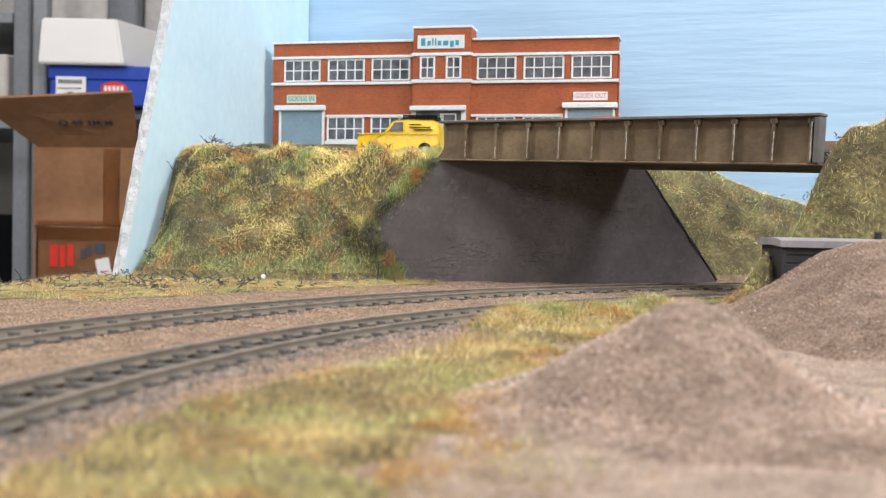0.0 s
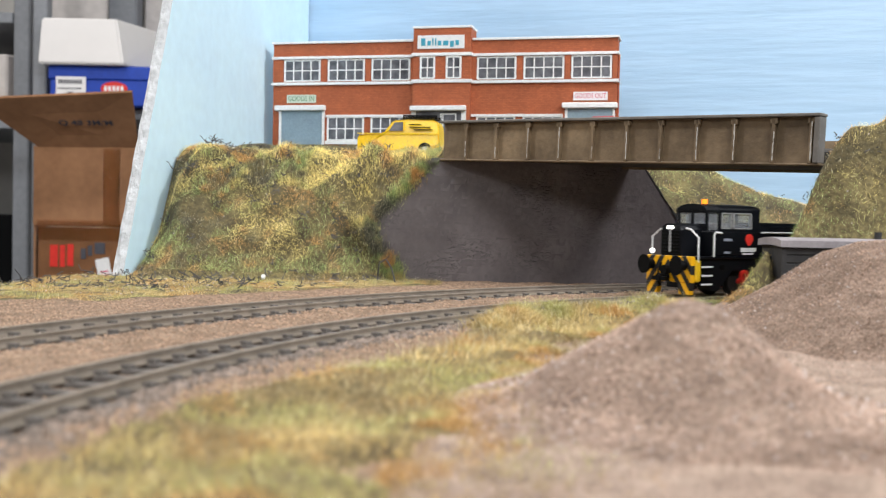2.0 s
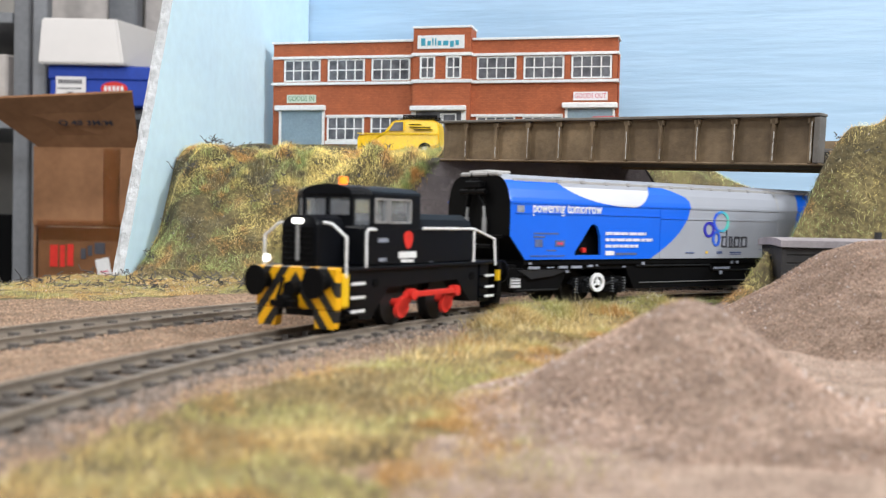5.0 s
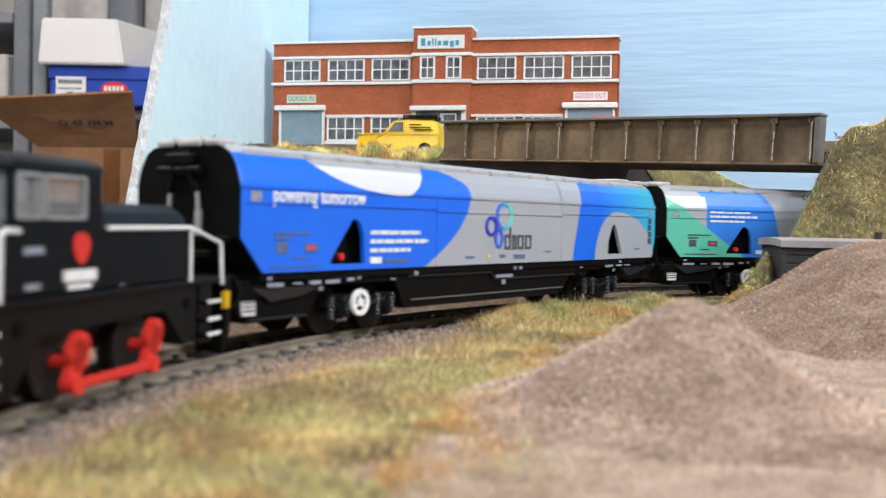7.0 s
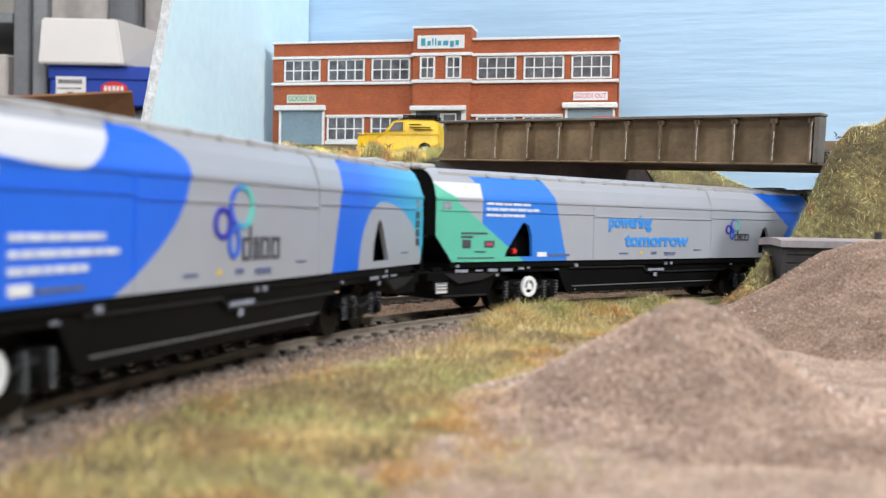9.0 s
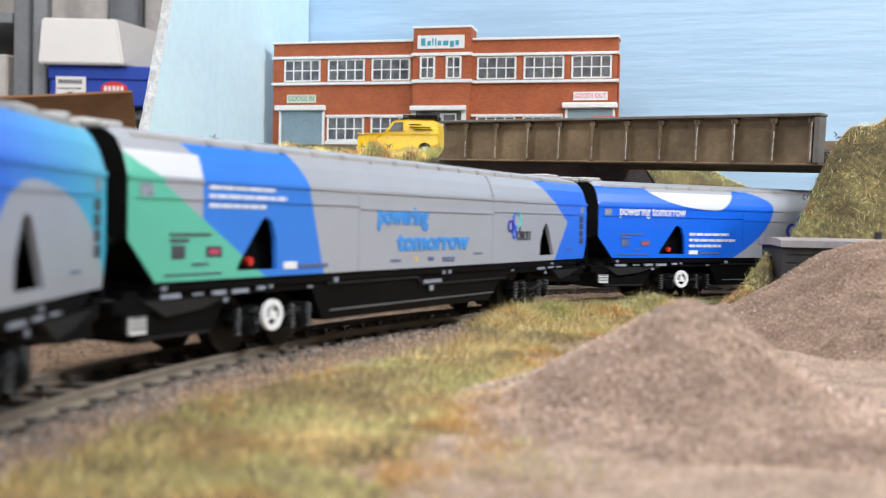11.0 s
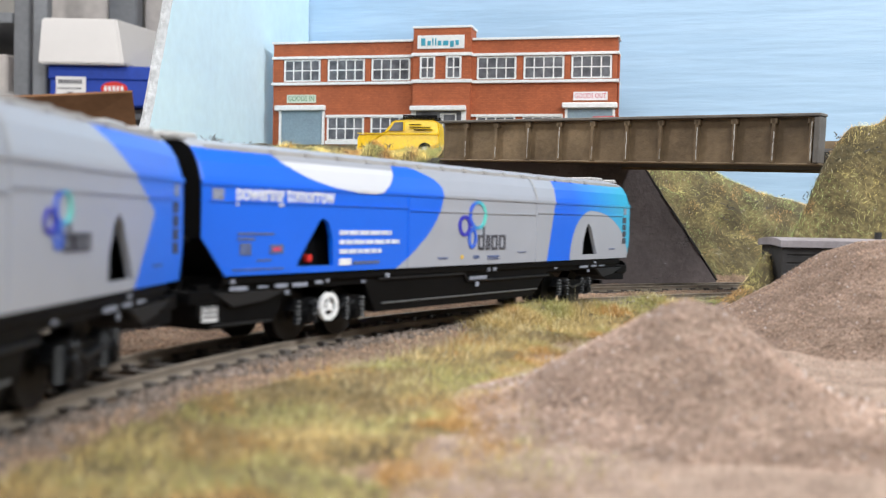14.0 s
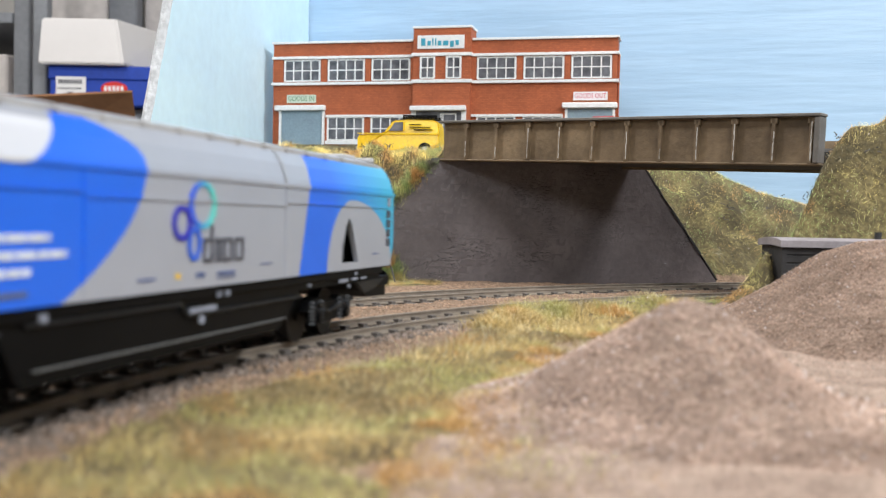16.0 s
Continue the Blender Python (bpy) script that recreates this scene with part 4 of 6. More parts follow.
def heap(cx, cy, R, f, label, seed, m_body, m_grain):
    n = 150
    g = np.linspace(-R, R, n)
    X, Y = np.meshgrid(g, g)
    Z = f(X, Y) - 0.0012 + np.random.RandomState(seed + 70).normal(0, 0.00010, X.shape)
    V = np.stack([X.ravel(), Y.ravel(), Z.ravel()], 1)
    i = (np.arange(n - 1)[:, None] * n + np.arange(n - 1)[None, :]).ravel()
    F = np.stack([i, i + 1, i + n + 1, i + n], 1)
    F = F[np.hypot(V[F].mean(1)[:, 0], V[F].mean(1)[:, 1]) < R * 0.98]
    me = bpy.data.meshes.new("gravel_heap")
    me.from_pydata(V.tolist(), [], F.tolist())
    me.materials.append(m_body)
    me.polygons.foreach_set("use_smooth", np.ones(len(F), bool))
    ob = new("gravel_heap", me)
    ob.location = (cx, cy, 0)
    tagged(ob, label, "heap", group="heaps of crushed stone")
    rs = np.random.RandomState(seed)
    m = 42000
    r, a = R * 0.95 * np.sqrt(rs.uniform(0, 1, m)), rs.uniform(0, 6.283, m)
    x, y = r * np.cos(a), r * np.sin(a)
    P = np.stack([x + cx, y + cy, f(x, y) - 0.0006], 1)
    scatter("loose_stones", P, None, 0.00030, m_grain, "fine brown crushed stone lying on the heap", "gravel", seed=seed)
    scatter("pale_chips", P[:800] + np.array([0, 0, 0.0003]), None, 0.00032, M_CHIP, "pale pinkish stone chips on the heap", "gravel", seed=seed + 5)
    scatter("dark_chips", P[1400:2600] + np.array([0, 0, 0.0003]), None, 0.00030, M_CHIP_DARK, "dark brown stone chips on the heap", "gravel", seed=seed + 9)


POINTED = heap_shape(0.052, (0, 0.003, 0.008, 0.020, 0.031, 0.042, 0.05), (0.0206, 0.0200, 0.0178, 0.0100, 0.0038, 0.0010, 0.0), 1.0)
heap(0.0440, 0.186, 0.052, POINTED, "pointed heap of fine pale brown crushed stone", 1, M_HEAP, M_GRAIN)
heap(0.1510, 0.328, 0.088, heap_shape(0.088, (0, 0.008, 0.020, 0.031, 0.048, 0.062, 0.075, 0.085), (0.0316, 0.0314, 0.0298, 0.0262, 0.0148, 0.0072, 0.0018, 0.0), 2.3), "broad heap of fine reddish brown crushed stone, darkened for shade", 2, M_HEAP_BROWN_SHADED, M_GRAIN_BROWN_SHADED)


def on_ground(x, y, dz=0.0):
    return np.stack([x, y, height(x, y) + dz], 1)


def ballast():
    rs = np.random.RandomState(8)
    n = 150000
    x, y = rs.uniform(-0.2, 0.2, n), rs.uniform(0.09, 0.62, n)
    ra, rb = np.hypot(x - AX, y - AY), np.hypot(x - BX, y - BY)
    near = np.minimum(np.abs(ra - AR), np.abs(rb - BR))
    keep = (bank_mask(x, y) < 0.3) & (np.abs(x) < 0.03 + y * 0.45)
    # rails and their sleepers stay clear
    for d in (np.abs(ra - AR), np.abs(rb - BR)):
        keep &= ~(np.abs(d - 0.00825) < 0.0012)
        keep &= ~((d < 0.012) & (rs.uniform(0, 1, n) < 0.75))
    inside = (x > np.interp(y, U_Y, L_X)) & (ra < AR - 0.03)
    a = keep & ~inside
    scatter("ballast_stones", on_ground(x[a], y[a]), None, 0.00055, M_BALLAST, "fine sandy ballast around the sleepers", "ballast", seed=21)
    rs2 = np.random.RandomState(19)
    m = 11000
    ang, off = rs2.uniform(radians(100), radians(215), m), 0.0105 + np.abs(rs2.normal(0, 0.0045, m))
    gx, gy = AX + (AR - off) * np.cos(ang), AY + (AR - off) * np.sin(ang)
    k = (gy < 0.42) & (gy > 0.06) & (off < 0.034)
    scatter("ballast_shoulder", on_ground(gx[k], gy[k]), None, 0.00085, M_GREYSTONE, "coarser grey brown ballast along the sleeper ends", "ballast", squash=0.9, seed=23)
    b = keep & inside
    scatter("yard_stones", on_ground(x[b], y[b]), None, 0.00034, M_GRAIN, "fine brown stone on the yard", "gravel", seed=22)


ballast()


# ---- grass and twigs ----
def fibres(name, x, y, length, spread, width, material, label, seed, lean=(0, 0), z=None):
    rs = np.random.RandomState(seed)
    n = len(x)
    P = on_ground(x, y, -0.0004) if z is None else np.stack([x, y, z], 1)
    L = length * rs.uniform(0.45, 1.25, n)
    a = rs.uniform(0, 6.283, n)
    k = spread * rs.uniform(0.1, 1.0, n)
    D = np.stack([np.cos(a) * k + lean[0], np.sin(a) * k + lean[1], np.ones(n)], 1)
    D /= np.linalg.norm(D, axis=1)[:, None]
    b = rs.uniform(0, 6.283, n)
    W = np.stack([np.cos(b), np.sin(b), np.zeros(n)], 1) * (width * rs.uniform(0.7, 1.3, n))[:, None]
    W2 = np.stack([-np.sin(b), np.cos(b), np.zeros(n)], 1) * (width * 0.9)
    droop = np.stack([np.cos(a), np.sin(a), -0.5 * np.ones(n)], 1) * (L * rs.uniform(0.0, 0.45, n))[:, None]
    mid = P + D * (L * 0.55)[:, None]
    tip = P + D * L[:, None] + droop
    V = np.stack([P - W, P + W, P + W2, mid - W * 0.7, mid + W * 0.7, mid + W2 * 0.7, tip], 1)
    i = np.arange(n)[:, None] * 7
    T = np.array([[0, 1, 4], [0, 4, 3], [1, 2, 5], [1, 5, 4], [2, 0, 3], [2, 3, 5], [3, 4, 6], [4, 5, 6], [5, 3, 6]])
    F = (i[:, None, :] + T[None]).reshape(-1, 3)
    me = bpy.data.meshes.new(name)
    me.vertices.add(n * 7)
    me.vertices.foreach_set("co", V.ravel())
    me.loops.add(len(F) * 3)
    me.loops.foreach_set("vertex_index", F.ravel().astype(np.int32))
    me.polygons.add(len(F))
    me.polygons.foreach_set("loop_start", np.arange(0, len(F) * 3, 3, dtype=np.int32))
    me.update(calc_edges=True)
    me.materials.append(material)
    return tagged(new(name, me), label, "grass", kind="stuff")


def flock(name, x, y, length, spread, width, material, label, seed, lean=(0, 0)):
    """Fine short flock: each fibre a thin three-sided spike in its own direction."""
    rs = np.random.RandomState(seed)
    n = len(x)
    P = on_ground(x, y, -0.0004)
    L = length * rs.uniform(0.35, 1.3, n)
    # fibres of one clump lean together, each with its own stray
    ca, ck = 3.1 * rough_noise(x, y, 220, 3.3), 0.22 + 0.2 * rough_noise(x, y, 90, 4.4)
    D = np.stack([np.cos(ca) * ck + rs.normal(0, spread, n) + lean[0], np.sin(ca) * ck + rs.normal(0, spread, n) + lean[1], np.abs(rs.normal(0.55, 0.45, n)) + 0.05], 1)
    D /= np.linalg.norm(D, axis=1)[:, None]
    b = rs.uniform(0, 6.283, n)
    w = (width * rs.uniform(0.6, 1.3, n))[:, None]
    V = np.stack([P + np.stack([np.cos(b + q), np.sin(b + q), 0.4 * np.cos(2 * b + q)], 1) * w for q in (0, 2.094, 4.189)] + [P + D * L[:, None]], 1)
    i = np.arange(n)[:, None] * 4
    F = (i[:, None, :] + np.array([[0, 1, 3], [1, 2, 3], [2, 0, 3]])[None]).reshape(-1, 3)
    me = bpy.data.meshes.new(name)
    me.vertices.add(n * 4)
    me.vertices.foreach_set("co", V.ravel())
    me.loops.add(len(F) * 3)
    me.loops.foreach_set("vertex_index", F.ravel().astype(np.int32))
    me.polygons.add(len(F))
    me.polygons.foreach_set("loop_start", np.arange(0, len(F) * 3, 3, dtype=np.int32))
    me.update(calc_edges=True)
    me.materials.append(material)
    return tagged(new(name, me), label, "grass", kind="stuff")


def grass_in(x0, x1, y0, y1, n, seed, test):
    rs = np.random.RandomState(seed)
    x, y = rs.uniform(x0, x1, n), rs.uniform(y0, y1, n)
    k = (bank_mask(x, y) > rs.uniform(0.1, 0.9, n)) & (x > board_x(y) + 0.001) & test(x, y)
    # clumps and bare gaps
    k &= rough_noise(x, y, 200, 7) + rs.normal(0, 0.6, n) > -0.9
    return x[k], y[k]


def visible_top(x, y):
    return (y < 0.70) & ~((x > -0.016) & (x < 0.11) & (y < 0.60) & (y > 0.55))


flock("bank_grass", *grass_in(-0.20, 0.02, 0.40, 0.68, 400000, 31, lambda x, y: visible_top(x, y) & (height(x, y) > 0.004)), 0.0032, 0.95, 0.000085, M_GRASS, "dry yellow green fibre grass covering the bank", 41, (0.0, -0.25))
flock("verge_grass", *grass_in(-0.205, 0.0, 0.36, 0.62, 160000, 32, lambda x, y: (height(x, y) <= 0.006) & (y > 0.40)), 0.0026, 0.8, 0.00008, M_STRAW, "short dry grass at the foot of the bank", 42)
flock("bank_grass", *grass_in(0.09, 0.34, 0.50, 0.74, 170000, 33, lambda x, y: np.hypot(x - BX, y - BY) > BR + 0.02), 0.0026, 0.95, 0.00008, M_GRASS, "dry brown green grass on the far bank", 43)
flock("bank_grass", *grass_in(0.085, 0.30, 0.34, 0.47, 190000, 34, lambda x, y: np.hypot(x - AX, y - AY) < AR - 0.016), 0.0024, 0.95, 0.000065, M_GRASS, "dry yellow green grass on the steep near bank", 44)
flock("verge_grass", *grass_in(-0.06, 0.13, 0.09, 0.43, 210000, 35, lambda x, y: verge_band(x, y) > 0.2), 0.0033, 0.85, 0.000075, M_STRAW, "straw coloured grass strip beside the inner track", 45)


def long_straws():
    """Single long pale fibres that stand out of the strip beside the track."""
    rs = np.random.RandomState(131)
    n = 420
    y = rs.uniform(0.20, 0.42, n)
    f = rs.uniform(0, 1, n) ** 2
    x = np.interp(y, U_Y, U_X) + f * 0.022 + 0.001
    fibres("long_straw", x, y, 0.0072, 1.5, 0.00006, M_STRAWPALE, "single long pale straw fibres standing beside the track", 132)


long_straws()


def verge_stragglers():
    """Sparse brown and straw fibres where the strip thins out into the yard."""
    rs = np.random.RandomState(95)
    n = 22000
    y = rs.uniform(0.09, 0.36, n)
    x = np.interp(y, U_Y, L_X) + np.abs(rs.normal(0, 1, n)) * (0.004 + 0.035 * (0.36 - y)) - 0.004
    k = (rough_noise(x, y, 170, 4) + rs.normal(0, 0.5, n) > -0.1) & (np.hypot(x - 0.044, y - 0.186) > 0.029)
    z = np.maximum(height(x, y), POINTED(x - 0.044, y - 0.186) - 0.0012) - 0.0002
    fibres("stray_grass", x[k], y[k], 0.0024, 2.4, 0.00008, M_STRAW, "sparse straw and brown fibres thinning into the yard", 96, z=z[k])


verge_stragglers()


def crest_grass():
    rs = np.random.RandomState(91)
    n = 9000
    x, y = rs.uniform(-0.155, 0.0, n), rs.uniform(0.598, 0.626, n)
    k = (rough_noise(x, y, 120, 9) + rs.normal(0, 0.5, n) > -0.3) & (x + 0.292 * y > 0.030)
    fibres("crest_grass", x[k], y[k], 0.0056, 1.0, 0.00010, M_GRASS, "longer pale grass along the crest of the bank", 92)


crest_grass()


def wall_edge_grass():
    """Grass of the bank hanging over the raking edge of the abutment."""
    rs = np.random.RandomState(97)
    n = 9000
    z = rs.uniform(-0.001, 0.066, n)
    u = np.interp(z, (-0.002, 0.033, 0.050, 0.0685), (0.018, 0.006, 0.020, 0.038))
    u = u + rs.normal(-0.001, 0.0030, n) + 0.0022 * rough_noise(z, z * 0 + 3, 150, 6)
    y = WL[1] + u * (WR[1] - WL[1]) / (WR[0] - WL[0]) - 0.0003 + np.abs(rs.normal(0, 0.0006, n))
    fibres("wall_edge_grass", WL[0] + u, y, 0.0036, 1.3, 0.00010, M_GRASS, "dry grass hanging over the edge of the abutment", 98, (0.1, -0.5), z)


wall_edge_grass()


def tuft():
    rs = np.random.RandomState(51)
    for cx, cy, r, n, l in ((0.024, 0.326, 0.011, 2400, 0.0050), (0.014, 0.306, 0.006, 800, 0.0042), (0.040, 0.348, 0.008, 800, 0.0046), (0.056, 0.360, 0.010, 800, 0.0048), (0.080, 0.390, 0.012, 700, 0.0048)):
        x, y = rs.normal(cx, r * 0.5, n), rs.normal(cy, r * 0.6, n)
        ob = fibres("grass_tuft", x, y, l, 1.3, 0.00010, M_STRAW, "straw coloured tuft of long fibre grass", 52 + n)
        tagged(ob, group="grass tufts beside the track")


tuft()


def twigs():
    rs = random.Random(61)
    bm = bmesh.new()
    spots = []
    while len(spots) < 165:
        x, y = rs.uniform(-0.195, -0.03), rs.uniform(0.44, 0.64)
        if len(spots) > 125:
            x, y = rs.uniform(0.12, 0.26), rs.uniform(0.37, 0.68)
        if x < float(board_x(np.array(y))) + 0.004 or float(bank_mask(np.array([x]), np.array([y]))[0]) < 0.5:
            continue
        z = float(height(np.array([x]), np.array([y]))[0])
        if z < 0.006 and rs.random() < 0.45:
            continue
        spots.append((x, y, z))
    # a row of them along the crest
    for k in range(9):
        x, y = rs.uniform(-0.15, -0.06), rs.uniform(0.606, 0.622)
        spots.append((x, y, float(height(np.array([x]), np.array([y]))[0])))
    for x, y, z in spots:
        up = z > 0.01
        z += 0.0026 if up else 0.0018
        y -= 0.0022 if up and x < 0 else 0.0
        big = rs.choice((0.6, 0.8, 1.0, 1.3))
        for k in range(rs.randint(3, 8)):
            p = Vector((x, y, z)) + Vector((rs.uniform(-1, 1), rs.uniform(-1, 1), rs.uniform(-0.3, 0.8))) * 0.0022 * big
            d = Vector((rs.uniform(-1, 1), rs.uniform(-1, 0.3), rs.uniform(-0.3, 0.8))).normalized()
            for s in range(rs.randint(2, 4)):
                q = p + d * rs.uniform(0.0006, 0.0016) * big
                cyl(bm, p, q, 0.00024, 4, 0.00016)
                d = (d + Vector((rs.uniform(-1, 1), rs.uniform(-1, 1), rs.uniform(-0.6, 0.6))) * 0.9).normalized()
                p = q
    solo("loose_twigs", bm, M_TWIG, "dark grey twig scatter lying in the grass", "twigs", kind="stuff")
    # pale flecks
    rr = np.random.RandomState(62)
    n = 2500
    x, y = rr.uniform(-0.2, 0.25, n), rr.uniform(0.36, 0.66, n)
    k = (bank_mask(x, y) > 0.5) & (x > board_x(y) + 0.004)
    scatter("pale_flecks", on_ground(x[k], y[k] , 0.0022) - np.array([0, 0.0012, 0]), None, 0.00033, M_CHIP, "pale flecks caught in the grass", "debris", seed=63)


twigs()


def foot_debris():
    """A white pebble and a broken stick at the foot of the bank."""
    bm = bmesh.new()
    bmesh.ops.create_icosphere(bm, subdivisions=2, radius=0.0013)
    rs = random.Random(7)
    for v in bm.verts:
        v.co *= rs.uniform(0.75, 1.2)
        v.co.z *= 1.2
    x, y = -0.0945, 0.545
    z = float(height(np.array([x]), np.array([y]))[0])
    solo("pebble", bm, M_WHITE, "white rough pebble at the foot of the bank", "pebble", m=pose(x, y, z + 0.0022))
    x, y = -0.0295, 0.5545
    z = float(height(np.array([x]), np.array([y]))[0])
    bm = rod(bmesh.new(), [(-0.0045, 0, 0.0105), (-0.0010, 0.0004, 0.0125), (0.0022, 0, 0.0075), (0.0040, -0.001, 0.0010), (0.0048, -0.001, -0.0010)], 0.00042, 6)
    rod(bm, [(-0.0010, 0.0004, 0.0125), (0.0006, -0.001, 0.0140)], 0.00032, 6)
    rod(bm, [(-0.0045, 0, 0.0105), (-0.0055, 0.0030, 0.0030), (-0.0058, 0.004, -0.0010)], 0.00036, 6)
    solo("broken_stick", bm, M_TWIG, "broken dark grey stick leaning beside the abutment", "stick", m=pose(x, y, z))


foot_debris()


# ---- train: each vehicle's nose points along -x, the track side in view is -y ----
X0, X1 = -0.0392, 0.1848           # ends of a hopper body


SECTION = [(-0.0175, 0.0407), (-0.0172, 0.0420), (-0.0162, 0.0450), (-0.0148, 0.0472), (-0.0138, 0.0482), (-0.0120, 0.0492), (-0.0070, 0.0503), (0.0, 0.0507)]
SECTION = SECTION + [(-y, z) for y, z in SECTION[-2::-1]]


def hopper_body(kind):
    """The painted shell: two sides with triangular openings, folded top and rounded roof ends."""
    bm = bmesh.new()
    W = 0.0175
    for s in (-1, 1):
        outer = [(-0.0322, 0.0208), (X1 - 0.0022, 0.0208), (X1, 0.0270), (X1, 0.0407), (X0, 0.0407), (X0, 0.0290)]
        holes = [[(-0.0092, 0.0223), (0.0040, 0.0223), (0.0036, 0.0290), (0.0022, 0.0325), (0.0, 0.0336), (-0.0012, 0.0330), (-0.0088, 0.0236)],
                 [(0.1432, 0.0226), (0.1552, 0.0226), (0.1500, 0.0322), (0.1480, 0.0337), (0.1462, 0.0322), (0.1436, 0.0270)]]
        edges = []
        for lp in [outer] + holes:
            vs = [bm.verts.new((x, s * W, z)) for x, z in lp]
            edges += [bm.edges.new((vs[i], vs[(i + 1) % len(vs)])) for i in range(len(vs))]
            if lp is not outer:
                rim = [bm.verts.new((x, s * (W - 0.0012), z)) for x, z in lp]
                for i in range(len(lp)):
                    j = (i + 1) % len(lp)
                    bm.faces.new((vs[i], vs[j], rim[j], rim[i]))
        bmesh.ops.triangle_fill(bm, edges=edges, use_beauty=True, use_dissolve=False)
    # top: sections along the length, lower and narrower at the rounded ends
    prof = SECTION
    rows = []
    xs = [X0] + [X0 + 0.0006] + [0.012 * k for k in range(-2, 15)] + [X1 - 0.0006, X1]
    for x in xs:
        k = 0.985 if x in (X0, X1) else 1.0
        rows.append([bm.verts.new((x, y * (k if z > 0.041 else 1), 0.0407 + (z - 0.0407) * k)) for y, z in prof])
    for a, b in zip(rows, rows[1:]):
        for i in range(len(prof) - 1):
            bm.faces.new((a[i], b[i], b[i + 1], a[i + 1]))
    bmesh.ops.recalc_face_normals(bm, faces=bm.faces)
    return bm


AXLE = 0.0092


def coil(x, y, z0, z1, r):
    """A coil spring: one turned shape with grooves."""
    bm = bmesh.new()
    rings = []
    for k in range(12):
        rr, z = r * (0.72 if k % 2 else 1.0), z0 + (z1 - z0) * k / 11
        rings.append([bm.verts.new((x + rr * math.cos(a * 0.785), y + rr * math.sin(a * 0.785), z)) for a in range(8)])
    for a, b in zip(rings, rings[1:]):
        for i in range(8):
            bm.faces.new((a[i], a[(i + 1) % 8], b[(i + 1) % 8], b[i]))
    bm.faces.new(rings[0][::-1])
    bm.faces.new(rings[-1])
    return bm


def bogie(root, x):
    """Cast side frames with axle boxes and coil springs, a bolster and two wheelsets."""
    bg = part("bogie", bx(-0.0025, 0.0025, -0.0120, 0.0120, 0.0090, 0.0140), M_BLACK, root, "black sprung bogie frame", pose(x, 0, 0))
    for s in (-1, 1):
        y = s * 0.0135
        fr = prism(bmesh.new(), [(-0.0150, 0.0118), (-0.0130, 0.0142), (-0.0062, 0.0146), (-0.0040, 0.0134), (0.0040, 0.0134), (0.0062, 0.0146), (0.0130, 0.0142), (0.0150, 0.0118), (0.0118, 0.0112), (0.0065, 0.0122), (0.0040, 0.0086), (-0.0040, 0.0086), (-0.0065, 0.0122), (-0.0118, 0.0112)], y - 0.0010, y + 0.0010)
        part("side_frame", fr, M_BLACK, bg)
        for ax in (-AXLE, AXLE):
            ab = box(bmesh.new(), ax - 0.0018, ax + 0.0018, min(y, y + s * 0.0018), max(y, y + s * 0.0018), 0.0082, 0.0122, 0.0004)
            cyl(ab, (ax, y + s * 0.0015, 0.0100), (ax, y + s * 0.0024, 0.0100), 0.0013, 12)
            part("axle_box", ab, M_BLACK, bg)
            for dx in (-0.0030, 0.0030):
                part("coil_spring", coil(ax + dx, y + s * 0.0010, 0.0086, 0.0140, 0.0011), M_SIDEPLATE, bg)
        rodm = rod(bmesh.new(), [(-0.0085, y + s * 0.0012, 0.0134), (-0.0030, y + s * 0.0016, 0.0110), (0.0030, y + s * 0.0016, 0.0118), (0.0090, y + s * 0.0012, 0.0128)], 0.0005, 6)
        part("brake_rod", rodm, M_SIDEPLATE, bg)
    for ax in (-AXLE, AXLE):
        bm = bmesh.new()
        cyl(bm, (0, -0.0100, 0), (0, 0.0100, 0), 0.0010, 8)
        for s in (-1, 1):
            cyl(bm, (0, s * 0.0072, 0), (0, s * 0.0095, 0), 0.0060, 24)
            cyl(bm, (0, s * 0.0066, 0), (0, s * 0.0072, 0), 0.0067, 24)
        w = part("wheelset", bm, M_WHEEL, bg, "dark steel wheelset", pose(ax, 0, RAIL + 0.0060))
        wheelsets.append((w, ax))


wheelsets = []


def marks(rs, y, rows):
    bm = bmesh.new()
    for x0, x1, z0, z1 in rows:
        box(bm, x0, x1, y, y + 0.0003, z0, z1)
    return bm


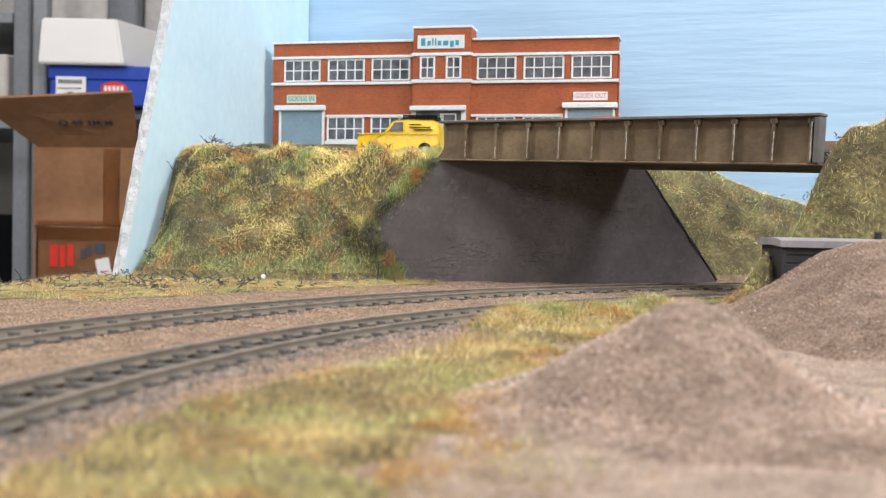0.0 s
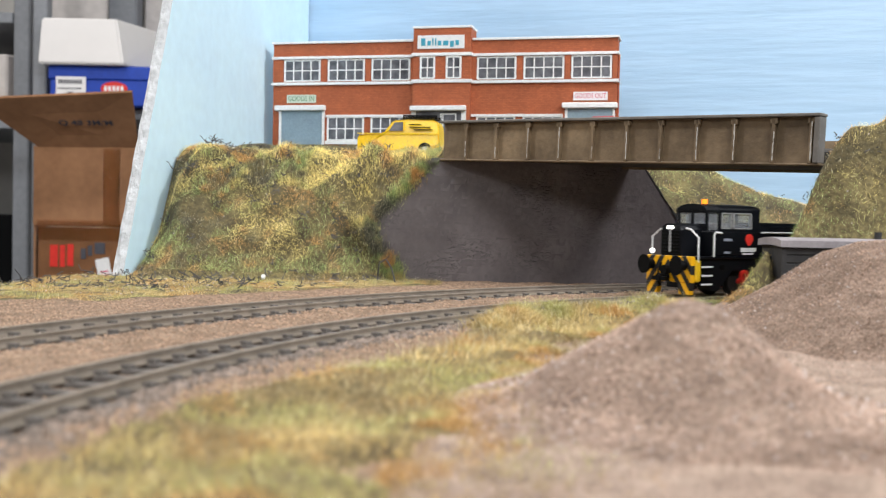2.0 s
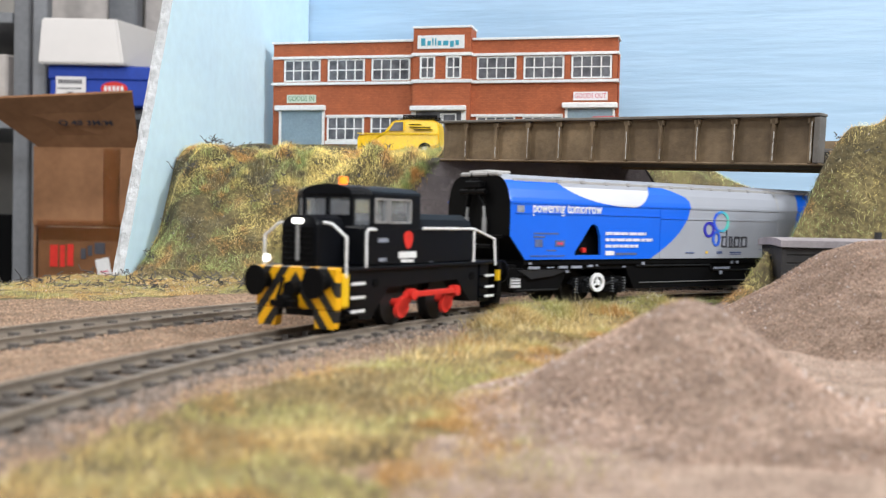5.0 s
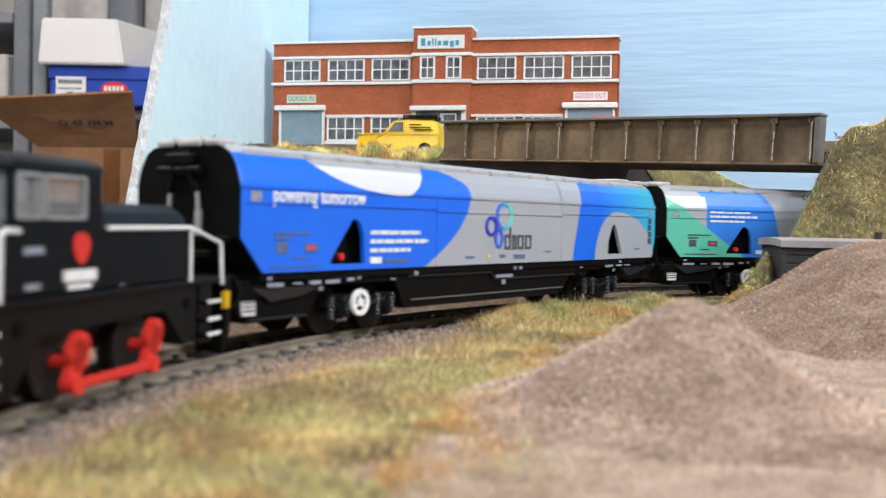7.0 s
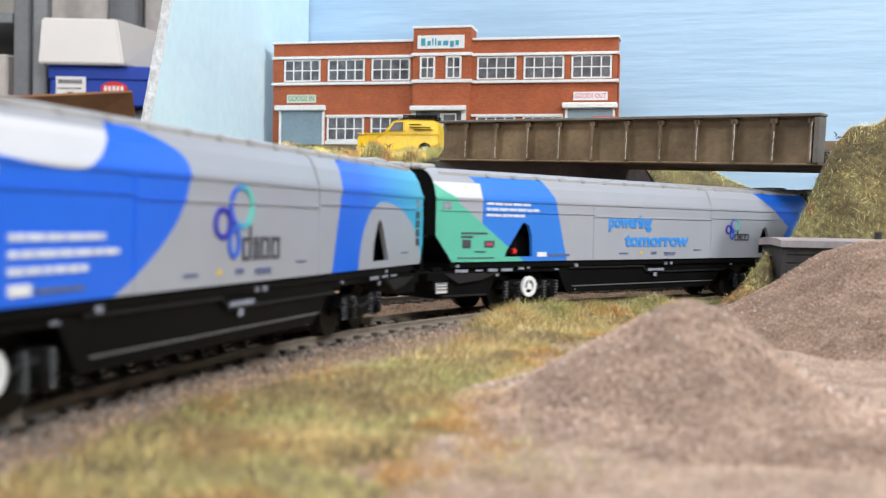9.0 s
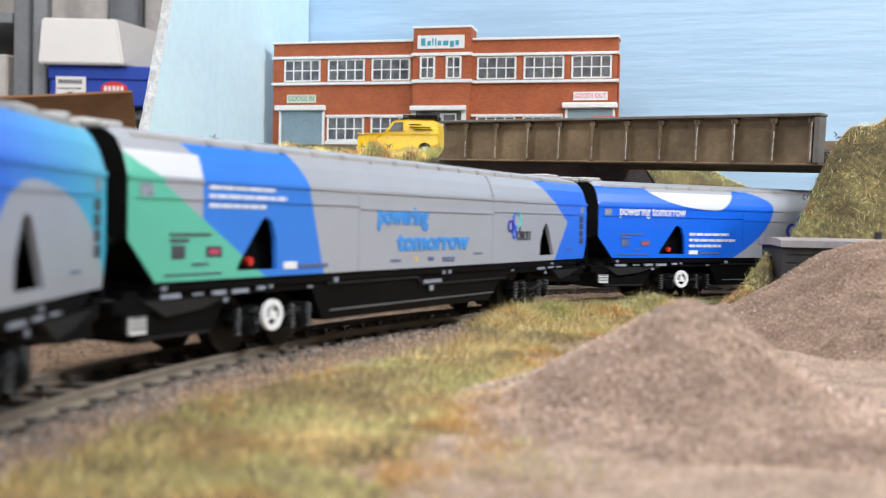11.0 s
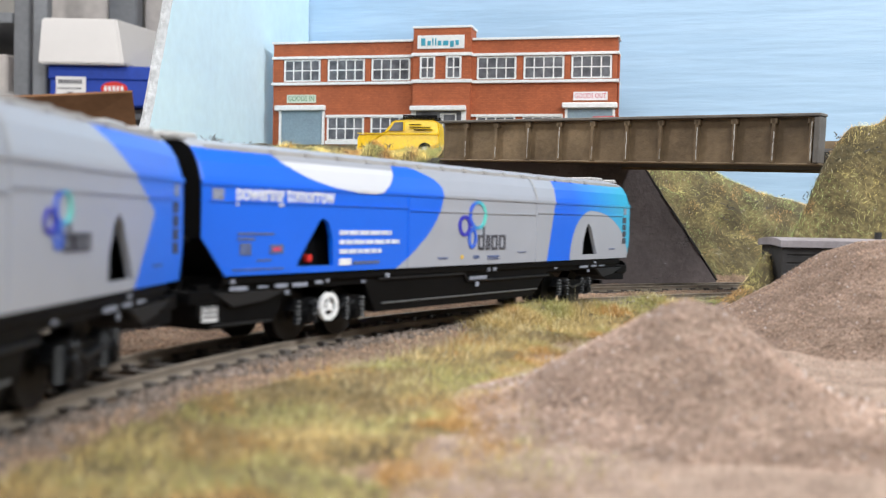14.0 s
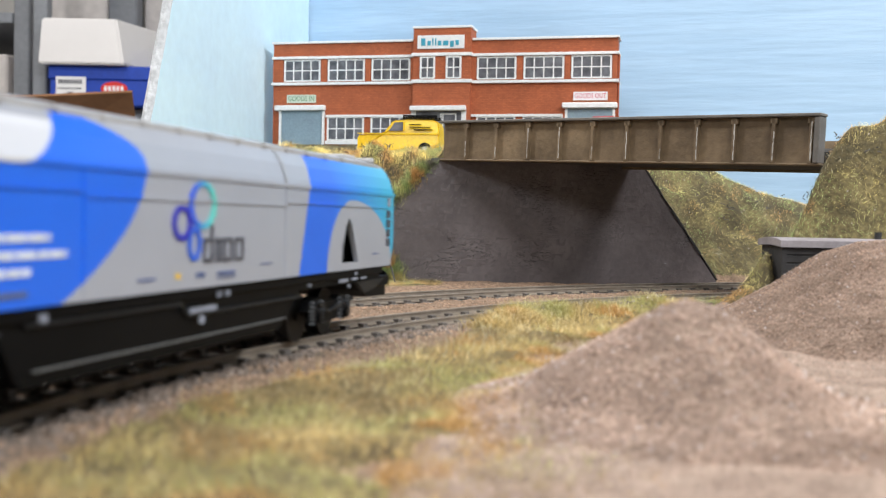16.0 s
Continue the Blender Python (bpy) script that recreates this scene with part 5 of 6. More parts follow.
def hopper_wagon(kind):
    label = "blue and grey covered bogie hopper wagon" if kind == "blue" else "mint green, light blue and grey covered bogie hopper wagon"
    root = thing("hopper_wagon", label, "wagon", group="hopper wagons of the train")
    body = part("body", hopper_body(kind), M_LIV[kind], root)
    paint = M_LIV[kind]
    N = -0.0175
    # raised seams
    for s in (-1, 1):
        y0, y1 = (N - 0.0003, N + 0.0002) if s < 0 else (-N - 0.0002, -N + 0.0003)
        bm = bmesh.new()
        box(bm, X0, X1, y0, y1, 0.0400, 0.0408)
        box(bm, X0 + 0.002, 0.0354, y0, y1, 0.0366, 0.0370)
        box(bm, 0.0356, 0.1080, y0, y1, 0.0359, 0.0363)
        box(bm, 0.1082, X1 - 0.006, y0, y1, 0.0366, 0.0370)
        for x in (0.0355, 0.1081):
            box(bm, x - 0.0003, x + 0.0003, y0 + 0.0001, y1 - 0.0001, 0.021, 0.0400)
        part("seam", bm, paint, body)
    bm = bmesh.new()
    for y in (-0.0138, 0.0138):
        box(bm, X0 + 0.004, X1 - 0.004, y - 0.0004, y + 0.0004, 0.0478, 0.0487)
        for k in range(15):
            x = X0 + 0.024 + k * 0.0118
            box(bm, x, x + 0.0018, y - 0.0007, y + 0.0006, 0.0480, 0.0489)
    for x in (0.1081,):
        prof = [(y * 1.012, z + 0.0002) for y, z in SECTION]
        a = [bm.verts.new((x - 0.0004, y, z)) for y, z in prof]
        b = [bm.verts.new((x + 0.0004, y, z)) for y, z in prof]
        for i in range(len(prof) - 1):
            bm.faces.new((a[i], a[i + 1], b[i + 1], b[i]))
    part("roof_trim", bm, M_LIV["roof"], body, "pale grey roof edge rails")
    # black ends with pipes, set back inside the shell
    for x, s in ((X0 - 0.0002, -1), (X1 + 0.0002, 1)):
        bm = bmesh.new()
        out = [(-0.0175, 0.0205), (0.0175, 0.0205), (0.0175, 0.0288)] + [(-y, z + 0.0001) for y, z in SECTION] + [(-0.0175, 0.0288)]
        xb = x - s * 0.012
        a = [bm.verts.new((x if z > 0.0285 else x - s * (0.0068 if s < 0 else 0.0022), y * 0.992, z - (0.0002 if z > 0.04 else 0))) for y, z in out]
        b = [bm.verts.new((xb, y * 0.92, z - 0.0018 if z > 0.03 else z)) for y, z in out]
        bm.faces.new(a)
        bm.faces.new(b)
        for i in range(len(out)):
            j = (i + 1) % len(out)
            bm.faces.new((a[i], a[j], b[j], b[i]))
        bmesh.ops.recalc_face_normals(bm, faces=bm.faces)
        end = part("end_panel", bm, M_BLACK, root, "black end panel with pipes")
        # air pipes with thick sleeves, a ladder-like strut and a hatch gear under the roof's lip
        for y in (-0.0055, 0.0045):
            bm = rod(bmesh.new(), [(x + s * 0.0014, y, 0.0345), (x + s * 0.0014, y * 0.9, 0.0392)], 0.00050, 8)
            rod(bm, [(x + s * 0.0014, y, 0.0292), (x + s * 0.0014, y, 0.0350)], 0.00085, 10)
            part("pipe", bm, M_HOSE, end, "light grey pipe in a sleeve")
        bm = bmesh.new()
        for y in (-0.0055, 0.0045):
            rod(bm, [(x + s * 0.0014, y * 0.9, 0.0390), (x + s * 0.0022, y * 0.35, 0.0452), (x + s * 0.0016, y * 0.2, 0.0485)], 0.0009, 6)
        rod(bm, [(x + s * 0.001, -0.009, 0.0250), (x + s * 0.001, 0.009, 0.0250)], 0.0009, 6)
        rod(bm, [(x + s * 0.001, -0.0150, 0.0285), (x + s * 0.001, 0.0150, 0.0285)], 0.0007, 6)
        box(bm, *sorted((x + s * 0.0002, x + s * 0.0030)), -0.0045, 0.0045, 0.0450, 0.0478, 0.0005)
        cyl(bm, (x + s * 0.002, -0.0070, 0.0440), (x + s * 0.002, 0.0070, 0.0440), 0.0010, 10)
        for y in (-0.0125, 0.0125):
            rod(bm, [(x + s * 0.0010, y, 0.0180), (x + s * 0.0010, y, 0.0288)], 0.0006, 6)
        part("hatch_gear", bm, M_BLACK, end)
        lip = bmesh.new()
        for y0, y1 in ((-0.0112, -0.0062), (-0.0050, 0.0030), (0.0044, 0.0098)):
            box(lip, *sorted((x - s * 0.002, x + s * 0.0007)), y0, y1, 0.0494, 0.0509, 0.0004)
        part("roof_lip", lip, M_LIV["roof"], end, "worn pale roof lip")
        # hatch stop on the roof's end
        part("roof_hatch", bx(min(x, x - s * 0.010), max(x, x - s * 0.010), -0.0060, 0.0060, 0.0500, 0.0516, 0.0005), M_LIV["roof"], end, "pale grey roof hatch")
        # platform, buffers and coupling
        bm = bmesh.new()
        xa, xc = sorted((x - s * 0.008, x + s * 0.0015))
        box(bm, xa, xc, -0.0160, 0.0160, 0.0150, 0.0178, 0.0002)
        part("headstock", bm, M_BLACK, root)
        for y in (-0.0115, 0.0115):
            bm = cyl(bmesh.new(), (x + s * 0.0015, y, 0.0165), (x + s * 0.0045, y, 0.0165), 0.0014, 10)
            cyl(bm, (x + s * 0.0045, y, 0.0165), (x + s * 0.0052, y, 0.0165), 0.0030, 16)
            part("buffer", bm, M_BLACK, root)
        bm = rod(bmesh.new(), [(x, 0, 0.0105), (x + s * 0.0066, 0, 0.0105)], 0.0013, 6)
        box(bm, *sorted((x + s * 0.004, x + s * 0.0066)), -0.0035, 0.0035, 0.0098, 0.0112)
        part("coupling", bm, M_BLACK, root)
    # hopper inside the openings
    for x0, x1 in ((-0.014, 0.008), (0.139, 0.160)):
        part("chute", bx(x0, x1, -0.0135, 0.0135, 0.0206, 0.0390), M_BLACK, root, "black discharge chute inside the opening")
    bm = cyl(bmesh.new(), (-0.0018, -0.0150, 0.0240), (-0.0018, -0.0136, 0.0240), 0.0009, 12)
    box(bm, -0.0026, -0.0006, -0.0148, -0.0136, 0.0230, 0.0246, 0.0003)
    part("valve", bm, M_RED, root, "small red valve in the opening")
    # underframe
    bm = bmesh.new()
    prism(bm, [(X0 + 0.007, 0.0204), (X1 - 0.007, 0.0204), (X1 - 0.007, 0.0172), (0.1200, 0.0172), (0.1095, 0.0096), (0.0235, 0.0096), (0.0190, 0.0172), (X0 + 0.007, 0.0172)], -0.0158, 0.0158)
    part("underframe", bm, M_BLACK, root)
    bm = bmesh.new()
    box(bm, X0 + 0.007, X1 - 0.007, -0.0168, -0.0158, 0.0188, 0.0206, 0.0002)
    box(bm, X0 + 0.007, X1 - 0.007, 0.0158, 0.0168, 0.0188, 0.0206, 0.0002)
    part("solebar", bm, M_BLACK, root)
    bm = rod(bmesh.new(), [(0.026, -0.0161, 0.0118), (0.112, -0.0161, 0.0118)], 0.00022, 6)
    part("truss_rod", bm, M_RACKROD, root, "thin grey rod")
    # step tread under each end and the deflector plate
    for xa, xb in ((X0 + 0.005, X0 + 0.029), (X1 - 0.027, X1 - 0.004)):
        bm = prism(bmesh.new(), [(xa, 0.0172), (xb, 0.0172), (xb - 0.008, 0.0150), (xa + 0.006, 0.0140)], -0.0164, -0.0154)
        part("side_plate", bm, M_SIDEPLATE, root, "dark grey side plate")
    bm = prism(bmesh.new(), [(X0 + 0.003, 0.0172), (-0.0105, 0.0172), (-0.0130, 0.0118), (-0.0150, 0.0100), (X0 + 0.004, 0.0093)], -0.0152, 0.0120)
    part("platform_box", bm, M_BLACK, root)
    part("platform_edge", bx(X0 + 0.005, -0.0150, -0.0156, -0.0151, 0.0099, 0.0104), M_SIDEPLATE, root)
    bm = prism(bmesh.new(), [(0.1590, 0.0172), (X1 + 0.0006, 0.0172), (X1 + 0.0006, 0.0122), (0.1700, 0.0126), (0.1640, 0.0146)], -0.0152, 0.0120)
    part("platform_box", bm, M_BLACK, root)
    # brake pipes and cylinders hung along the frame
    bm = rod(bmesh.new(), [(0.0240, -0.0163, 0.0182), (0.0660, -0.0163, 0.0182), (0.0680, -0.0163, 0.0160), (0.1200, -0.0163, 0.0160)], 0.00035, 6)
    part("brake_pipe", bm, M_SIDEPLATE, root)
    bogie(root, 0.0068)
    bogie(root, 0.1432)
    # hand brake wheel
    bm = bmesh.new()
    n = 28
    rows = []
    for k in range(n):
        a = 2 * math.pi * k / n
        rows.append([bm.verts.new(((0.0028 + r) * math.cos(a), yy, (0.0028 + r) * math.sin(a))) for r, yy in ((-0.0006, -0.0005), (0.0006, -0.0005), (0.0006, 0.0004), (-0.0006, 0.0004))])
    for k in range(n):
        a, b = rows[k], rows[(k + 1) % n]
        for i in range(4):
            bm.faces.new((a[i], a[(i + 1) % 4], b[(i + 1) % 4], b[i]))
    for a in (90, 215, 325):
        rod(bm, [(0, 0, 0), (0.0027 * math.cos(radians(a)), 0, 0.0027 * math.sin(radians(a)))], 0.00042, 6)
    cyl(bm, (0, -0.0006, 0), (0, 0.0005, 0), 0.0010, 12)
    part("hand_brake_wheel", bm, M_MARK, root, "white spoked hand brake wheel", pose(0.0027, -0.0172, 0.0124))
    # plates and small markings on the frame
    part("number_plate", bx(-0.0372, -0.0330, -0.0163, -0.0157, 0.0112, 0.0144), M_MARK, root, "white plate with dark lines")
    for k in range(1, 4):
        part("plate_line", marks(None, -0.0166, [(-0.0370, -0.0332, 0.0112 + k * 0.00095, 0.0112 + k * 0.00095 + 0.0003)]), M_INK, root)
    part("plate_bracket", bx(-0.0385, -0.0345, -0.0157, -0.0130, 0.0120, 0.0190), M_BLACK, root)
    fr = [(-0.0300, -0.0285, 0.0191, 0.0202), (-0.0302, -0.0240, 0.0175, 0.0187), (-0.0215, -0.0180, 0.0178, 0.0184), (-0.0160, -0.0110, 0.0176, 0.0188), (-0.0100, -0.0040, 0.0176, 0.0188), (-0.0020, 0.0010, 0.0180, 0.0190), (0.0022, 0.0034, 0.0182, 0.0192), (-0.0125, -0.0110, 0.0160, 0.0172), (0.0262, 0.0280, 0.0185, 0.0200), (0.0160, 0.0178, 0.0176, 0.0183),
          (0.0680, 0.0795, 0.0164, 0.0177), (0.0715, 0.0735, 0.0143, 0.0162), (0.0785, 0.0800, 0.0186, 0.0200), (0.0818, 0.0835, 0.0186, 0.0200), (0.1230, 0.1248, 0.0180, 0.0187), (0.1430, 0.1500, 0.0178, 0.0189), (0.1520, 0.1570, 0.0180, 0.0188), (0.1590, 0.1640, 0.0180, 0.0187), (0.1490, 0.1505, 0.0162, 0.0175), (0.1545, 0.1560, 0.0192, 0.0203)]
    for r in fr:
        part("frame_marking", marks(None, -0.0171, [(r[0], r[0] + (r[1] - r[0]) * 0.85, r[2], r[2] + (r[3] - r[2]) * 0.75)]), M_MARKDIM, root, "small white bar of lettering")
    # lettering and panels on the side
    up = lambda x, z, dy=0.0: pose(x, N - 0.00012 - dy, z, 90)
    part("end_label", marks(None, N - 0.0002, [(-0.0362, -0.0330, 0.0370, 0.0394)]), M_MARKDIM, body)
    part("end_label", marks(None, N - 0.0002, [(0.1790, 0.1812, 0.0372, 0.0396)]), M_MARKDIM, body)
    for k in range(4):
        part("data_panel", marks(None, N - 0.0002, [(0.1782, 0.1812, 0.0262 + k * 0.0026, 0.0283 + k * 0.0026)]), M_INK, body, "dark data panel")
    rows = [(-0.0286, -0.0172, 0.0296, 0.0301), (-0.0286, -0.0235, 0.0284, 0.0290), (-0.0280, -0.0245, 0.0252, 0.0278), (-0.0185, -0.0140, 0.0254, 0.0275), (-0.0225, -0.0180, 0.0238, 0.0242), (-0.0300, -0.0140, 0.0219, 0.0222)]
    for r in rows:
        part("data_panel", marks(None, N - 0.0002, [r]), M_INK if kind == "green" else M_PANELBLUE, body, "dark data panel")
    part("data_panel", marks(None, N - 0.00025, [(-0.0176, -0.0150, 0.0260, 0.0268)]), M_REDTXT, body, "small red marking")
    small = [(0.0500, 0.0550, 0.0228, 0.0233), (0.0690, 0.0720, 0.0226, 0.0236), (0.0770, 0.0840, 0.0228, 0.0234), (0.0960, 0.1010, 0.0240, 0.0243), (0.1660, 0.1710, 0.0242, 0.0245), (0.0770, 0.0840, 0.0222, 0.0225)]
    for r in small:
        part("small_marking", marks(None, N - 0.0002, [r]), M_PANELBLUE, body)
    part("yellow_mark", marks(None, N - 0.0002, [(0.0620, 0.0632, 0.0227, 0.0237)]), M_YELLOW, body)
    part("hazard_square", marks(None, N - 0.0002, [(0.0062, 0.0108, 0.0222, 0.0238)]), M_MARK, body, "white square marking")
    part("hazard_bar", marks(None, N - 0.0002, [(0.0116, 0.0225, 0.0223, 0.0231)]), M_PANELBLUE, body)
    if kind == "blue":
        lettering("lettering", "powering tomorrow", 0.0052, M_MARK, body, up(-0.0127, 0.0387), width=0.0330, bold=0.00005)
        bars = [(0.0062, 0.0275, 0.0295, 0.0309), (0.0062, 0.0312, 0.0272, 0.0286), (0.0062, 0.0232, 0.0249, 0.0263)]
        ring = (0.0695, 0.0330, 1.0)
    else:
        lettering("lettering", "powering", 0.0066, M_LIGHTBLUE, body, up(0.0560, 0.0345), width=0.0250, bold=0.00025)
        lettering("lettering", "tomorrow", 0.0066, M_LIGHTBLUE, body, up(0.0725, 0.0277), width=0.0395, bold=0.00025)
        bars = [(-0.0178, 0.0030, 0.0403, 0.0414), (-0.0178, 0.0070, 0.0385, 0.0397), (-0.0178, -0.0002, 0.0366, 0.0378)]
        bars = [(a, b, c - 0.0015, d - 0.0015) for a, b, c, d in bars]
        ring = (0.1240, 0.0328, 0.62)
    rs = random.Random(5)
    for a, b, c, d in bars:
        x = a
        while x < b:
            w = rs.uniform(0.0018, 0.0042)
            bm = bmesh.new()
            box(bm, x, min(b, x + w), N - 0.0002, N + 0.0001, c + 0.0001, d - 0.0002)
            part("slogan_bar", bm, M_MARKSOFT, body, "white bar of small lettering")
            x += w + 0.0005
    # emblem: three looped rings, and dark shapes beside it
    cx, cz, k = ring
    for dx, dz, rx, rz, mt in ((0.0015, 0.0024, 0.0043, 0.0038, M_EMBLEM[kind]), (-0.0058, -0.0008, 0.0027, 0.0026, M_RING[0]), (-0.0014, -0.0044, 0.0018, 0.0026, M_RING[1])):
        bm = bmesh.new()
        n = 24
        A, B, C, D = [], [], [], []
        for i in range(n):
            a = 2 * math.pi * i / n
            for lst, o, yy in ((A, -0.0006, N - 0.0003), (B, 0.0006, N - 0.0003), (C, 0.0006, N + 0.0001), (D, -0.0006, N + 0.0001)):
                lst.append(bm.verts.new((cx + (dx + (rx + o * 1.15) * math.cos(a)) * k, yy, cz + (dz + (rz + o * 0.8) * math.sin(a)) * k)))
        for i in range(n):
            j = (i + 1) % n
            bm.faces.new((A[i], A[j], B[j], B[i]))
            bm.faces.new((B[i], B[j], C[j], C[i]))
            bm.faces.new((D[i], D[j], A[j], A[i]))
        bmesh.ops.recalc_face_normals(bm, faces=bm.faces)
        part("emblem_ring", bm, mt, body)
    bm = bmesh.new()
    bx0, bz0 = cx + 0.0020 * k, cz - 0.0078 * k
    for a, b, d in ((0.0, 0.0034, 0.0068), (0.0046, 0.0068, 0.0044), (0.0078, 0.0112, 0.0044), (0.0124, 0.0160, 0.0044)):
        w = 0.00068 * k
        xa, xb, zt = bx0 + a * k, bx0 + b * k, bz0 + min(d, 0.0044) * k
        for q in ((xa, xa + w, bz0, zt), (xb - w, xb, bz0, bz0 + d * k), (xa + w, xb - w, bz0, bz0 + w), (xa + w, xb - w, zt - w, zt)):
            box(bm, q[0], q[1], N - 0.0003, N + 0.0001, q[2], q[3])
    part("emblem_shapes", bm, M_INK, body, "dark grey shapes beside the emblem")
    return root


# front bogie pivot of the last wagon: angle on the inner track at time t
PHI0, PHI1 = 26.069, 9.2524
PITCH_T = 3.385          # seconds from one wagon to the next
S1, S2 = 0.0090, 0.1402
SPEED = radians(PHI1) * AR


def wagon_pose(t):
    phi = PHI0 + PHI1 * t
    half = math.degrees(math.asin((S2 - S1) / 2 / AR))
    x1, y1 = arc(AX, AY, AR, phi)
    x2, y2 = arc(AX, AY, AR, phi - 2 * half)
    ang = math.degrees(math.atan2(y2 - y1, x2 - x1))
    return pose(x1, y1, 0, 0, 0, ang) @ pose(-S1, 0, 0)


LOCO_LEAD = 14.3         # degrees ahead of the first wagon's front pivot


def loco_pose(t):
    phi = PHI0 + PHI1 * (t + 2 * PITCH_T) + LOCO_LEAD
    x1, y1 = arc(AX, AY, AR, phi)
    return pose(x1, y1, 0, 0, 0, phi - 90)


CRANKS = (-0.0120, 0.0122)
THROW = 0.0036
cranks, rods = [], []


def locomotive():
    root = thing("shunting_locomotive", "black diesel shunting locomotive with yellow striped ends", "locomotive")
    # frames with a cut-out for the wheels
    bm = bmesh.new()
    prism(bm, [(-0.0350, 0.0200), (-0.0350, 0.0070), (-0.0290, 0.0066), (-0.0205, 0.0150), (0.0175, 0.0158), (0.0255, 0.0085), (0.0300, 0.0085), (0.0300, 0.0200)], -0.0145, 0.0145)
    frame_ob = part("frame_plate", bm, M_LOCO, root)
    for x in (-0.0270, 0.0260):
        part("frame_hole", cyl(bmesh.new(), (x, -0.0149, 0.0165), (x, -0.0144, 0.0165), 0.0013, 10), M_BLACK, frame_ob)
    part("footplate", bx(-0.0440, 0.0415, -0.0160, 0.0160, 0.0200, 0.0210, 0.0002), M_LOCO, root)
    # buffer beams
    for x, s in ((-0.0440, -1), (0.0415, 1)):
        xa, xb = sorted((x, x + s * 0.0026))
        beam = part("buffer_beam", bx(xa, xb, -0.0155, 0.0155, 0.0100, 0.0210, 0.0003), M_HAZARD if s < 0 else M_BLACK, root, "yellow and black striped buffer beam" if s < 0 else "plain black buffer beam")
        for y0, y1 in ((-0.0153, -0.0068), (0.0068, 0.0153)):
            bm = bmesh.new()
            ym = (y0 + y1) / 2
            vs = [(y0, 0.0099), (y1, 0.0099), (y1 - 0.001, 0.0052), (y0 + 0.001, 0.0052)]
            a = [bm.verts.new((xa, y, z)) for y, z in vs]
            b = [bm.verts.new((xb, y, z)) for y, z in vs]
            bm.faces.new(a)
            bm.faces.new(b)
            for i in range(4):
                bm.faces.new((a[i], a[(i + 1) % 4], b[(i + 1) % 4], b[i]))
            bmesh.ops.recalc_face_normals(bm, faces=bm.faces)
            part("guard_plate", bm, M_HAZARD if s < 0 else M_BLACK, beam)
        # yellow block at the front beam's end
        if s < 0:
            part("end_block", bx(min(x, x - s * 0.005), max(x, x - s * 0.003), -0.0162, -0.0120, 0.0105, 0.0195, 0.0006), M_YELLOW, beam, "plain yellow block")
        for y in (-0.0112, 0.0112):
            bm = cyl(bmesh.new(), (x + s * 0.0026, y, 0.0172), (x + s * 0.0070, y, 0.0172), 0.0021, 14)
            cyl(bm, (x + s * 0.0070, y, 0.0172), (x + s * 0.0080, y, 0.0172), 0.0040, 22)
            part("buffer", bm, M_BLACK, beam, "round black buffer")
        bm = rod(bmesh.new(), [(x + s * 0.002, 0, 0.0120), (x + s * 0.009, 0, 0.0120)], 0.0016, 8)
        box(bm, *sorted((x + s * 0.006, x + s * 0.0085)), -0.0045, 0.0045, 0.0108, 0.0124)
        cyl(bm, (x + s * 0.0026, 0, 0.0150), (x + s * 0.0055, 0, 0.0150), 0.0022, 10)
        part("coupling", bm, M_BLACK, beam)
        bm = rod(bmesh.new(), [(x + s * 0.0028, 0.0045, 0.0180), (x + s * 0.0050, 0.0050, 0.0120), (x + s * 0.0040, 0.0040, 0.0085)], 0.0006, 6)
        part("hose", bm, M_BLACK, beam)
    # steps
    for xa, xb, zs in ((-0.0415, -0.0350, (0.0168, 0.0132, 0.0096)), (0.0310, 0.0365, (0.0165, 0.0130, 0.0100))):
        part("step_side", bx(xa, xb, -0.0146, -0.0136, 0.0080, 0.0200), M_LOCO, root)
        for z in zs:
            st = part("step", bx(xa, xb, -0.0168, -0.0140, z - 0.0006, z, 0.0), M_BLACK, root)
            part("step_edge", bx(xa, xb, -0.0171, -0.0167, z - 0.0004, z + 0.0003), M_MARK, st, "white painted step edge")
    # narrow front hood with rounded top
    bm = bmesh.new()
    prof = [(-0.0070, 0.0210), (-0.0070, 0.0318), (-0.0060, 0.0335), (-0.0035, 0.0345), (0.0035, 0.0345), (0.0060, 0.0335), (0.0070, 0.0318), (0.0070, 0.0210)]
    rows = []
    for x, k in ((-0.0452, 0.985), (-0.0446, 1.0), (-0.0300, 1.0)):
        rows.append([bm.verts.new((x, y * k, 0.021 + (z - 0.021) * k)) for y, z in prof])
    for a, b in zip(rows, rows[1:]):
        for i in range(len(prof)):
            bm.faces.new((a[i], a[(i + 1) % len(prof)], b[(i + 1) % len(prof)], b[i]))
    bm.faces.new(rows[0])
    bm.faces.new(rows[-1])
    bmesh.ops.recalc_face_normals(bm, faces=bm.faces)
    hood = part("front_hood", bm, M_LOCO, root, "narrow black bonnet with a radiator grille")
    bm = bmesh.new()
    for k in range(7):
        box(bm, -0.0458, -0.0450, -0.0056, 0.0056, 0.0222 + k * 0.0014, 0.0229 + k * 0.0014)
    part("grille", bm, M_BLACK, hood)
    part("grille_bar", bx(-0.0461, -0.0454, -0.0005, 0.0005, 0.0225, 0.0328), M_HOSE, hood, "pale grey vertical bar")
    bm = bmesh.new()
    for y in (-0.0010, 0.0010):
        cyl(bm, (-0.0466, y, 0.0328), (-0.0448, y, 0.0328), 0.00072, 14)
    part("headlight", bm, M_LAMP, hood, "lit twin headlight")
